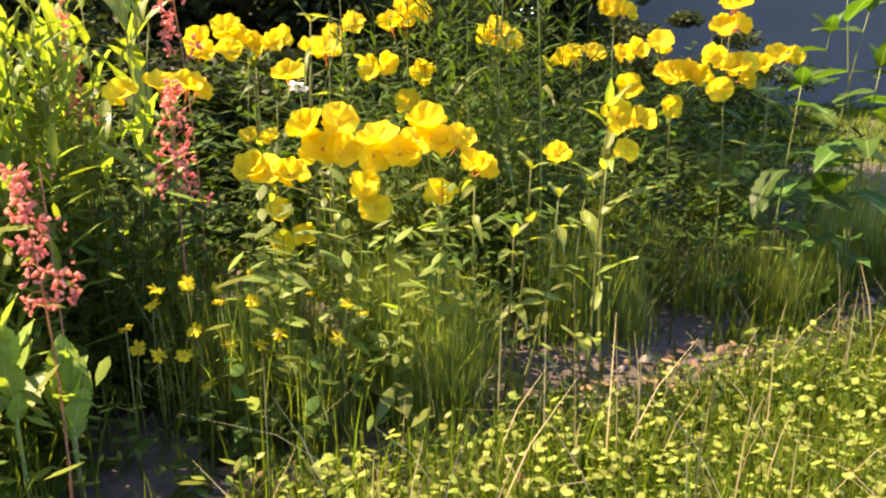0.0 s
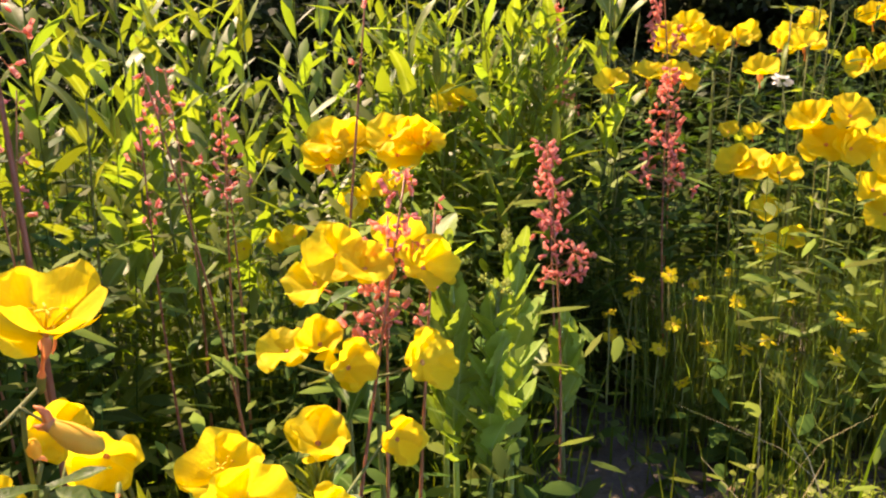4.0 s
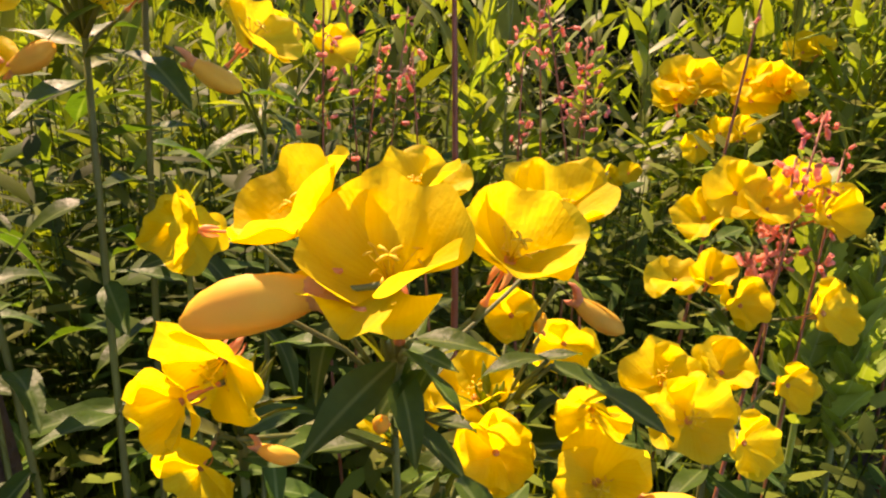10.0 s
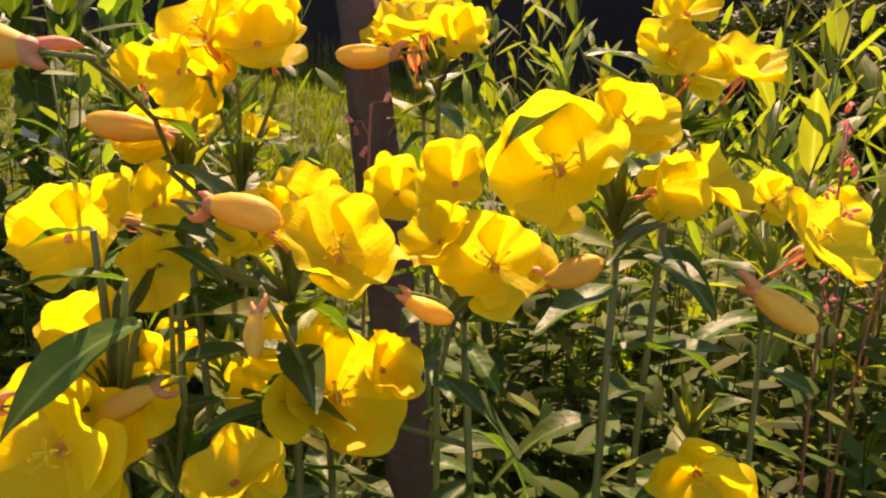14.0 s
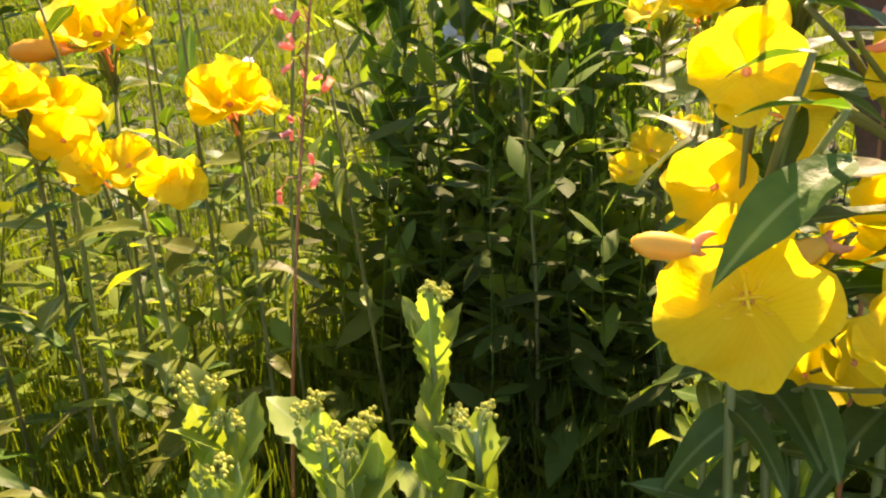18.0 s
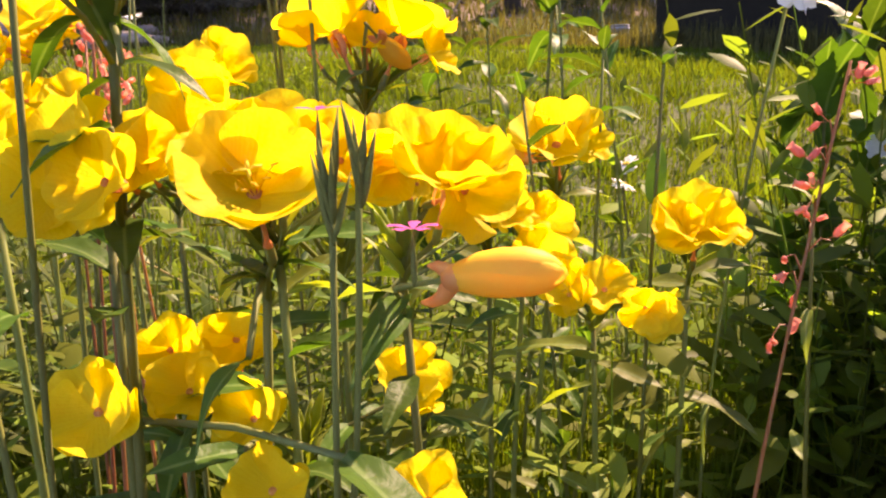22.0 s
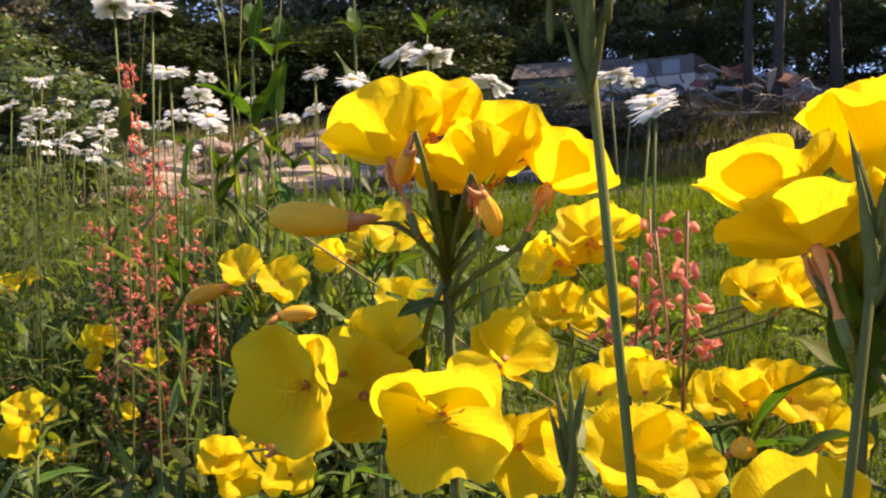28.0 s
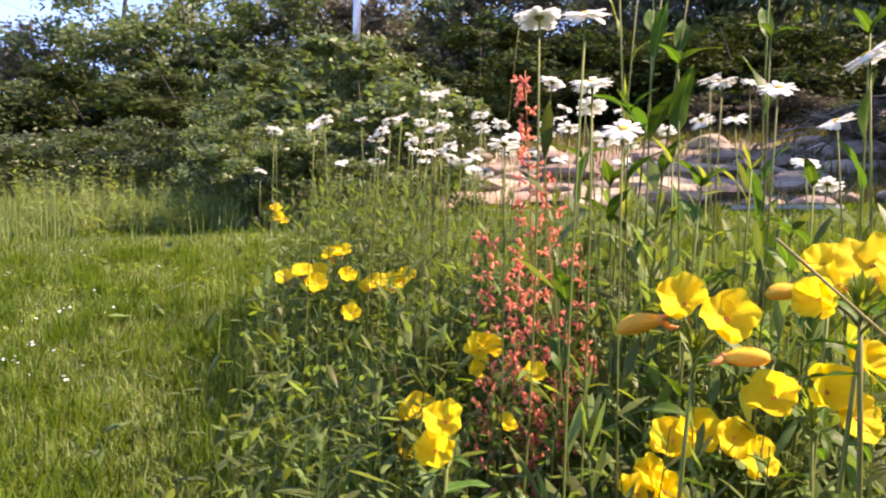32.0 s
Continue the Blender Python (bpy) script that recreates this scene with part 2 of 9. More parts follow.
def joined(*pieces):
    verts, faces = [], []
    for v, f in pieces:
        o = len(verts)
        verts += [Vector(p) for p in v]
        faces += [tuple(i + o for i in q) for q in f]
    return verts, faces


def bend(a, b, sag=0.0, steps=5, wobble=0.0, rng=random):
    """Points from a to b that bow a little sideways and upwards."""
    a, b = Vector(a), Vector(b)
    off = Vector((rng.uniform(-1, 1), rng.uniform(-1, 1), 0)) * wobble
    out = []
    for i in range(steps + 1):
        t = i / steps
        out.append(a.lerp(b, t) + (off + Vector((0, 0, sag))) * math.sin(math.pi * t))
    return out


def aim(place, way, turn=0.0, size=1.0):
    """A pose whose z looks along way, turned about it, scaled."""
    q = Vector(way).normalized().to_track_quat("Z", "Y")
    return Matrix.Translation(place) @ q.to_matrix().to_4x4() @ Matrix.Rotation(turn, 4, "Z") @ Matrix.Scale(size, 4)


def leaf_pose(place, yaw, droop, roll=0.0, size=1.0):
    """A pose whose y runs out along yaw and sinks by droop, for a leaf."""
    return Matrix.Translation(place) @ Matrix.Rotation(yaw, 4, "Z") @ Matrix.Rotation(-droop, 4, "X") @ Matrix.Rotation(roll, 4, "Y") @ Matrix.Scale(size, 4)


def leaf_mesh(name, mat, width=0.2, curl=0.25, fold=0.35, wave=0.02, tip=1.0, teeth=0, seed=0, rows=8, thick=0.0):
    """A leaf of length one along y: its blade folds along the midrib, waves at the margin and curls down to the tip."""
    rng = random.Random(seed)
    ph = rng.uniform(0, 6)
    verts, nu = [], 5
    for j in range(rows + 1):
        v = j / rows
        w = width * (math.sin(math.pi * min(1, v ** (0.75 * tip) * 0.97 + 0.03)) ** 0.85 + 0.02)
        if teeth and 0 < j < rows:
            w *= 1.0 + (0.10 if j % 2 else -0.08)
        for i in range(nu):
            u = (i - 2) / 2
            x = u * w
            z = abs(x) * fold - curl * v * v + wave * math.sin(ph + v * 9 + (3 if u > 0 else 0)) * abs(u)
            verts.append((x, v * (1 - 0.25 * curl * v), z))
    faces = grid_faces(nu, rows + 1)
    return mesh_of(name, verts, faces, mat)


def petal_mesh(name, mat, bowl=(1.1, 0.5), seed=0, wide=0.92, notch=0.08, ruffle=0.05, wrap=1.0):
    """A broad notched petal of length one. bowl: its lean from the flower's axis at the foot and at the rim; wrap: how far its sides close round the axis. One side lies over its neighbour, the other under."""
    rng = random.Random(seed)
    ph, ph2, ph3, ph4 = (rng.uniform(0, 6) for _ in range(4))
    nu, nv = 19, 11
    lean, k = bowl[0], bowl[1] - bowl[0]
    verts = []
    for j in range(nv):
        v = j / (nv - 1)
        w = wide * (0.07 + 0.93 * math.sin(min(1.0, v * 1.12) * math.pi / 2) ** 1.15)
        for i in range(nu):
            u = (i - nu // 2) / (nu // 2)
            e = v * (1 - 0.26 * v * abs(u) ** 2.4 - notch * v * math.exp(-(u / 0.26) ** 2) + v * v * (0.035 * math.sin(ph3 + 5.5 * u) + 0.018 * math.sin(ph4 + 11 * u)))
            r = (math.cos(lean) - math.cos(lean + k * e)) / k + 0.03
            z = (math.sin(lean + k * e) - math.sin(lean)) / k
            a = lean + k * e
            c = r + 0.28 / wrap
            t = u * w / c
            rf = ruffle * v * v * (math.sin(ph + 3.4 * u + 2 * v) + 0.75 * math.sin(ph2 + 7.5 * u + 3 * v) + 0.35 * v * math.sin(ph4 + 10.5 * u + 2 * v)) - 0.03 * v * math.exp(-(u / 0.14) ** 2) + 0.05 * u * v + 0.05 * v ** 5
            out = r - c * (1 - math.cos(t)) + rf * math.cos(a)
            verts.append((out, c * math.sin(t), z - rf * math.sin(a) + 0.10 * wrap * (u * w) ** 2 * math.sin(a)))
    return mesh_of(name, verts, grid_faces(nu, nv), mat)


def lathe(profile, sides=10, mat=None, name="", axis_bend=0.0):
    verts, faces = [], []
    for r, z in profile:
        for k in range(sides):
            t = 2 * math.pi * k / sides
            verts.append((r * math.cos(t) + axis_bend * z * z, r * math.sin(t), z))
    for i in range(len(profile) - 1):
        for k in range(sides):
            n = (k + 1) % sides
            faces.append((i * sides + k, i * sides + n, (i + 1) * sides + n, (i + 1) * sides + k))
    faces.append(tuple(range(sides))[::-1])
    faces.append(tuple((len(profile) - 1) * sides + k for k in range(sides)))
    return mesh_of(name, verts, faces, mat) if mat else (verts, faces)


def box(bm_list, lo, hi):
    """Adds a box to a list of pieces."""
    (a, b, c), (d, e, f) = lo, hi
    v = [(a, b, c), (d, b, c), (d, e, c), (a, e, c), (a, b, f), (d, b, f), (d, e, f), (a, e, f)]
    q = [(0, 3, 2, 1), (4, 5, 6, 7), (0, 1, 5, 4), (1, 2, 6, 5), (2, 3, 7, 6), (3, 0, 4, 7)]
    bm_list.append((v, q))


def smooth_step(a, b, x):
    t = np.clip((np.asarray(x, float) - a) / (b - a), 0, 1)
    return t * t * (3 - 2 * t)


def height(x, y):
    """The ground: level under the bed, a lawn that climbs gently to the west and swells towards the house, a steeper bank behind it."""
    x, y = np.asarray(x, float), np.asarray(y, float)
    s = -0.90 * x - 0.43 * y
    z = 0.085 * np.maximum(s - 1.4, 0) * smooth_step(1.4, 4.0, s) - 0.03 * np.maximum(s - 12, 0)
    z = z + 0.17 * np.maximum(s - 12, 0) * smooth_step(12, 18, s) - 0.13 * np.maximum(s - 34, 0)
    swell = np.minimum(0.060 * np.maximum(-0.77 * x + 0.64 * y - 1.5, 0), 0.22)
    z = z + swell * (1 - smooth_step(9.5, 14.0, np.hypot(x, y)))
    z = z + 0.012 * np.sin(3.1 * x + 1.3 * y) * np.sin(2.3 * y - 0.7 * x) + 0.006 * np.sin(11 * x + 2) * np.sin(9 * y)
    return z


def h(x, y):
    return float(height(x, y))


# ---- ground ----
SOIL = material("soil", (0.125, 0.098, 0.070), 0.9, (0.05, 0.038, 0.027), 60.0, bump=0.8, detail=8.0)
LAWN = material("lawn_ground", (0.050, 0.080, 0.016), 1.0, (0.055, 0.055, 0.02), 12.0, bump=0.8, detail=8.0)
DIRT = material("bank_dirt", (0.30, 0.215, 0.165), 0.9, (0.13, 0.095, 0.065), 2.5, bump=0.8, detail=8.0)


def ground_sheet():
    ticks = np.unique(np.concatenate([np.arange(-4, 4.01, 0.08), np.arange(-20, 20.1, 0.8), np.arange(-80, 80.1, 5), [-3000, -1200, -500, -200, 200, 500, 1200, 3000]]).round(3))
    n = len(ticks)
    gx, gy = np.meshgrid(ticks, ticks)
    z = height(gx, gy)
    far = np.hypot(gx, gy) > 60
    z = np.where(far, np.clip(z, -2, 6), z)
    verts = np.stack([gx, gy, z], -1).reshape(-1, 3)
    i = np.arange((n - 1) * n).reshape(n - 1, n)[:, :-1].ravel()
    me = big_mesh("ground", verts, np.stack([i, i + 1, i + n + 1, i + n], -1), LAWN)
    me.materials.append(SOIL)
    me.materials.append(DIRT)
    c = verts[i] + 0.02
    s = -0.90 * c[:, 0] - 0.43 * c[:, 1]
    me.polygons.foreach_set("material_index", np.where((s > 16 + 1.5 * np.sin(c[:, 0] * 0.9) * np.sin(c[:, 1] * 0.7)) | bare_bank(c[:, 0], c[:, 1]), 2, np.where(in_bed(c[:, 0], c[:, 1], 0.05) | bare_strip(c[:, 0], c[:, 1]), 1, 0)).astype(np.int32))
    me.polygons.foreach_set("use_smooth", np.ones(len(me.polygons), bool))
    return tagged(put("ground", me), "grassy ground with a strip of dark soil under the flower bed", "ground", kind="structure")


BED = [(2.6, 2.1), (1.35, 1.75), (0.4, 1.42), (-0.1, 0.95), (-0.38, 0.45), (-0.68, 0.02), (-0.85, -0.35), (-1.05, -0.85), (-1.32, -1.45), (-1.7, -2.2), (-2.3, -3.7)]
BED_HALF = [0.50, 0.45, 0.46, 0.44, 0.40, 0.36, 0.40, 0.42, 0.42, 0.42, 0.45]


def bed_distance(x, y):
    """How far a place lies from the bed's middle line, less the bed's half width there."""
    x, y = np.asarray(x, float), np.asarray(y, float)
    best = np.full(x.shape, 1e9)
    for (ax, ay), (bx, by), ha, hb in zip(BED, BED[1:], BED_HALF, BED_HALF[1:]):
        dx, dy = bx - ax, by - ay
        t = np.clip(((x - ax) * dx + (y - ay) * dy) / (dx * dx + dy * dy), 0, 1)
        best = np.minimum(best, np.hypot(x - ax - t * dx, y - ay - t * dy) - (ha + t * (hb - ha)))
    return best


def bare_strip(x, y):
    """Bare soil along the bed's front edge."""
    x, y = np.asarray(x, float), np.asarray(y, float)
    f = np.where(x < 0.4, 0.60 + 0.37 * x, 0.64 + 0.27 * x) + 0.06 + 0.04 * np.sin(9 * x)
    return (x > -0.16) & (x < 1.9) & (y > f) & (y < f + 0.13 + 0.06 * np.sin(7 * x + 1))


def bare_bank(x, y):
    """Trodden pinkish earth at the foot of the bank."""
    x, y = np.asarray(x, float), np.asarray(y, float)
    a = np.degrees(np.arctan2(-(x + 0.38), y + 0.27)) % 360
    r = np.hypot(x + 0.38, y + 0.27)
    return (a > 119 + np.sin(2.1 * r)) & (a < 147 + np.sin(3 * r)) & (r > 12.9 + 0.4 * np.sin(0.9 * a)) & (r < 19)


def in_bed(x, y, more=0.0):
    return bed_distance(x, y) < more


ground_sheet()


# ---- background: house, bank, woods ----
EYE_SPOT = Vector((-0.38, -0.27, 0))


def spot(yaw, d, up=0.0):
    x, y = EYE_SPOT.x - math.sin(radians(yaw)) * d, EYE_SPOT.y + math.cos(radians(yaw)) * d
    return Vector((x, y, h(x, y) + up))


# White boards and trim greyed in their colour for the wall's shaded side.
SIDING = material("shade_toned_white_siding", (0.235, 0.238, 0.180), 0.75, (0.195, 0.198, 0.148), 3.0, vary=0.05, bump=0.15)
# Concrete painted almost black to carry the shade along the house's foot.
CONCRETE = material("shade_darkened_foundation", (0.030, 0.026, 0.018), 0.95, (0.018, 0.016, 0.012), 6.0, bump=0.5, spec=0.05)
GREY_WALL = material("grey_lavender_wall", (0.132, 0.145, 0.132), 0.7, (0.112, 0.123, 0.112), 1.5, bump=0.1)
GLASS = material("window_glass", (0.05, 0.06, 0.07), 0.05, (0.03, 0.035, 0.04), 2.0, spec=0.8)
TRIM = material("shade_toned_white_trim", (0.30, 0.31, 0.32), 0.5, (0.25, 0.26, 0.27), 8.0)
ROOF = material("roof_shingle", (0.12, 0.10, 0.09), 0.9, (0.08, 0.07, 0.06), 8.0, bump=0.4)
BARK = material("bark", (0.050, 0.040, 0.030), 0.9, (0.026, 0.021, 0.016), 14.0, bump=0.9)
TREE_LEAF = material("tree_leaves", (0.135, 0.172, 0.068), 0.5, (0.07, 0.098, 0.038), 0.6, 0.35, (1.3, 1.5, 0.6), vary=0.4, island=True)
BUSH_LEAF = material("bush_leaves", (0.078, 0.105, 0.038), 0.42, (0.040, 0.058, 0.022), 1.2, 0.30, (1.4, 1.5, 0.6), vary=0.45, island=True, spec=0.45)
# Near-black leaves: the deep shade of shrubs and hedge is in the colour.
SHADED_LEAF = material("shade_leaves", (0.048, 0.066, 0.018), 0.6, (0.026, 0.038, 0.010), 2.0, 0.22, (1.3, 1.4, 0.6), vary=0.4, island=True, spec=0.1)
DEADWOOD = material("dead_wood", (0.38, 0.31, 0.24), 0.85, (0.22, 0.17, 0.12), 9.0, vary=0.3, bump=0.4)
WHITE_PAINT = material("white_paint", (0.36, 0.355, 0.34), 0.5, (0.27, 0.265, 0.25), 2.0)
BLACK = material("black_plastic", (0.02, 0.02, 0.022), 0.4, (0.03, 0.03, 0.03), 4.0)
STEEL = material("grey_metal", (0.45, 0.46, 0.48), 0.35, (0.35, 0.35, 0.37), 9.0, metal=0.8)
RUST = material("brick_red", (0.34, 0.13, 0.08), 0.8, (0.22, 0.09, 0.06), 9.0, vary=0.3)
SLAB = material("pink_brown_stone", (0.36, 0.26, 0.195), 0.9, (0.23, 0.165, 0.12), 6.0, vary=0.25, bump=0.5)
DARK_WOOD = material("dark_wood", (0.20, 0.15, 0.11), 0.85, (0.09, 0.065, 0.045), 9.0, vary=0.3, bump=0.4)
BLUE_GREY = material("blue_grey_stone", (0.36, 0.38, 0.42), 0.8, (0.26, 0.27, 0.30), 6.0, vary=0.25, bump=0.4)


def solid(name, pieces, mat, parent=None, m=None, label="", smooth=False):
    return put(name, mesh_of(name, *joined(*pieces), mat, smooth=smooth), parent, m, label)


def siding_house():
    """The neighbouring white house: a long wall of lapped boards over a foundation, seen from its shaded side; that
    shade is put into both colours.
    """
    a, b = Vector((-11.16, 1.94, 0)), Vector((-3.4, 8.77, 0))
    length = (b - a).length
    house = base_of("house", a, "white house with lapped siding over a foundation, its shade put into darker colours", "house")
    turn = Matrix.Rotation(math.atan2(b.y - a.y, b.x - a.x), 4, "Z")
    house.matrix_basis = Matrix.Translation(a) @ turn
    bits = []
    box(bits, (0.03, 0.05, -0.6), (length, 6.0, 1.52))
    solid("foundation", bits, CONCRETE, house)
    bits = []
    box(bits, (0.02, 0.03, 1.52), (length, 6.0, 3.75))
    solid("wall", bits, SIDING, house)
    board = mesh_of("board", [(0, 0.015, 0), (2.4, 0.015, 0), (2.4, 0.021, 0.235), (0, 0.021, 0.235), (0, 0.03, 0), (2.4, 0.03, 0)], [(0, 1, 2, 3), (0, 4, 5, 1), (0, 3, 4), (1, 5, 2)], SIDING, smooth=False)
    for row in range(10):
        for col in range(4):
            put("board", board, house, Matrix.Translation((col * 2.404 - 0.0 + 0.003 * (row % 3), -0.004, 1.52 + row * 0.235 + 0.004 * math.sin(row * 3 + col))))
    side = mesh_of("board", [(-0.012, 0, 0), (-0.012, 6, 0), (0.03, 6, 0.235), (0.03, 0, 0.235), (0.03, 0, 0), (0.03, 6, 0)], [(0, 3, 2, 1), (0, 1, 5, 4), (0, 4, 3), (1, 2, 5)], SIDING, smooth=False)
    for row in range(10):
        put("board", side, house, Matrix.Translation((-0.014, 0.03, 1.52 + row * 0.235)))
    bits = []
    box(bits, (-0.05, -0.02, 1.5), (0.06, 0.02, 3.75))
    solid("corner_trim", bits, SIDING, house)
    for x in (1.15, 5.4):
        w = put("window", None, house, Matrix.Translation((x, -0.02, 2.75)))
        bits = []
        box(bits, (-0.08, -0.05, -0.08), (0.0, 0.03, 0.92))
        box(bits, (0.9, -0.05, -0.08), (0.98, 0.03, 0.92))
        box(bits, (-0.08, -0.05, 0.84), (0.98, 0.03, 0.92))
        box(bits, (0.0, -0.04, 0.40), (0.9, 0.02, 0.45))
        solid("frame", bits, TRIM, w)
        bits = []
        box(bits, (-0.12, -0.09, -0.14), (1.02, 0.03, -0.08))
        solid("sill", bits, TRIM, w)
        for z in (0.0, 0.44):
            bits = []
            box(bits, (0.0, -0.02, z), (0.9, -0.005, z + 0.395))
            solid("pane", bits, GLASS, w)
    v = [(-0.2, -0.15, 3.80), (length + 0.2, -0.15, 3.80), (length + 0.2, 3, 5.3), (-0.2, 3, 5.3), (-0.2, 6.15, 3.80), (length + 0.2, 6.15, 3.80), (-0.2, -0.15, 3.72), (length + 0.2, -0.15, 3.72), (-0.2, 6.15, 3.72), (length + 0.2, 6.15, 3.72)]
    put("roof", mesh_of("roof", v, [(0, 1, 2, 3), (3, 2, 5, 4), (6, 7, 1, 0), (8, 4, 5, 9), (6, 8, 9, 7), (0, 3, 4, 8, 6), (1, 7, 9, 5, 2)], ROOF, smooth=False), house)


def grey_shed():
    a, b = Vector((2.75, 5.2, 0)), Vector((7.6, 2.5, 0))
    n = (b - a).length
    shed = base_of("outbuilding", a, "plain pale grey outbuilding wall in shade behind the bed", "building")
    shed.matrix_basis = Matrix.Translation(a) @ Matrix.Rotation(math.atan2(b.y - a.y, b.x - a.x), 4, "Z")
    bits = []
    box(bits, (0, 0, -0.3), (n, 3.5, 2.6))
    solid("wall", bits, GREY_WALL, shed)
    panel = mesh_of("panel", [(0, -0.003, 0), (n, -0.003, 0), (n, -0.001, 0.30), (0, -0.001, 0.30), (0, 0.0, 0), (n, 0.0, 0)], [(0, 1, 2, 3), (0, 4, 5, 1), (0, 3, 4), (1, 5, 2)], GREY_WALL, smooth=False)
    for row in range(9):
        put("panel", panel, shed, Matrix.Translation((0, -0.003, -0.1 + row * 0.30)))
    v = [(-0.3, -0.4, 2.5), (n + 0.3, -0.4, 2.5), (n + 0.3, 1.75, 3.4), (-0.3, 1.75, 3.4), (n + 0.3, 3.9, 2.5), (-0.3, 3.9, 2.5), (-0.3, -0.4, 2.42), (n + 0.3, -0.4, 2.42), (n + 0.3, 3.9, 2.42), (-0.3, 3.9, 2.42)]
    put("roof", mesh_of("roof", v, [(0, 1, 2, 3), (3, 2, 4, 5), (6, 7, 1, 0), (9, 5, 4, 8), (6, 9, 8, 7), (0, 3, 5, 9, 6), (1, 7, 8, 4, 2)], ROOF, smooth=False), shed)


def leaf_cloud(name, seed, clumps, leaves, size, spread, mat, flat=0.75, low=0.0):
    """A crown: many leaves gathered in uneven clumps, one unit wide, its foot at z = 0."""
    g = np.random.default_rng(seed)
    c = g.normal(size=(clumps, 3))
    c /= np.linalg.norm(c, axis=1)[:, None]
    c *= (g.random((clumps, 1)) ** 0.45) * 0.5
    c[:, 2] = c[:, 2] * flat * 1.2 + 0.5 * flat + low
    r = g.uniform(0.5, 1.3, clumps) * spread
    k = g.integers(0, clumps, leaves)
    off = g.normal(size=(leaves, 3))
    off /= np.linalg.norm(off, axis=1)[:, None]
    p = c[k] + off * (g.random((leaves, 1)) ** 0.5) * r[k][:, None] * np.array([1, 1, 0.7])
    p[:, 2] = np.maximum(p[:, 2], 0.01)
    a = g.normal(size=(leaves, 3))
    a /= np.linalg.norm(a, axis=1)[:, None]
    b = np.cross(a, off + 0.3 * g.normal(size=(leaves, 3)))
    b /= np.linalg.norm(b, axis=1)[:, None] + 1e-9
    s = size * g.uniform(0.6, 1.4, (leaves, 1))
    n = np.cross(a, b) * s * 0.25
    verts = np.stack([p - a * s, p + b * s * 0.5 + n, p + a * s, p - b * s * 0.5 + n], 1).reshape(-1, 3)
    return big_mesh(name, verts, np.arange(leaves * 4).reshape(-1, 4), mat)


BROWN_LEAF = material("brown_needles", (0.15, 0.135, 0.085), 0.6, (0.085, 0.075, 0.05), 0.6, 0.3, vary=0.35, island=True)
BROWNS = [leaf_cloud("crown", 70 + s, 46, 9000, 0.017, 0.15, BROWN_LEAF, 1.0) for s in range(2)]
CROWNS = [leaf_cloud("crown", s, 46, 11000, 0.0165, 0.16, TREE_LEAF, 1.0) for s in range(4)]
BUSHES = [leaf_cloud("crown", 20 + s, 40, 13000, 0.0135, 0.17, BUSH_LEAF, 0.85) for s in range(3)]
SHRUBS = [leaf_cloud("crown", 40 + s, 34, 11000, 0.019, 0.17, SHADED_LEAF, 0.85) for s in range(3)]

FRESH_LEAF = material("fresh_bush_leaves", (0.16, 0.205, 0.085), 0.4, (0.075, 0.105, 0.042), 1.2, 0.35, (1.4, 1.5, 0.6), vary=0.5, island=True, spec=0.4)
FRESH = [leaf_cloud("crown", 90 + s, 36, 11000, 0.0185, 0.15, FRESH_LEAF, 1.0) for s in range(2)]


def tree(place, height_, width, trunk_r, n, bare=0.25, label="tall leafy tree at the edge of the woods", mesh=None):
    rng = random.Random(n)
    t = base_of("tree", place, label, "tree", "trees of the woods")
    top = Vector((rng.uniform(-0.3, 0.3), rng.uniform(-0.3, 0.3), height_ * 0.85))
    line = bend((0, 0, -0.3), top, 0, 7, 0.25, rng)
    pieces = [tube(line, [trunk_r * (1.25 - 0.15 * i) for i in range(8)], 8)]
    put("trunk", mesh_of("trunk", *joined(*pieces), BARK), t)
    for k in range(1):
        q = line[3 + k % 4]
        yaw = k * 1.1 + rng.random()
        end = q + Vector((math.cos(yaw), math.sin(yaw), 0.7)) * width * 0.32
        put("limb", mesh_of("limb", *tube(bend(q, end, 0.2, 4, 0.1, rng), [trunk_r * 0.4, trunk_r * 0.3, trunk_r * 0.24, trunk_r * 0.17, trunk_r * 0.08], 6), BARK), t)
    m = Matrix.Translation((0, 0, height_ * bare)) @ Matrix.Rotation(rng.uniform(0, 6), 4, "Z") @ Matrix.Diagonal((width, width, height_ * (1 - bare) / 1.25, 1))
    put("crown", mesh or rng.choice(CROWNS), t, m)
    return t


def bush(place, width, tall, n, meshes, label, name="bush"):
    rng = random.Random(n)
    b = base_of(name, place, label, "bush")
    for k in range(1):
        yaw = k * 3.0 + rng.random()
        put("branch", mesh_of("branch", *tube(bend((0, 0, -0.05), (math.cos(yaw) * width * 0.28, math.sin(yaw) * width * 0.28, tall * 0.7), 0.05, 4, 0.05, rng), [0.022 * tall, 0.018 * tall, 0.013 * tall, 0.009 * tall, 0.004 * tall], 5), BARK), b)
    put("crown", meshes[n % len(meshes)], b, Matrix.Rotation(rng.uniform(0, 6), 4, "Z") @ Matrix.Diagonal((width, width, tall / 1.05, 1)))
    return b


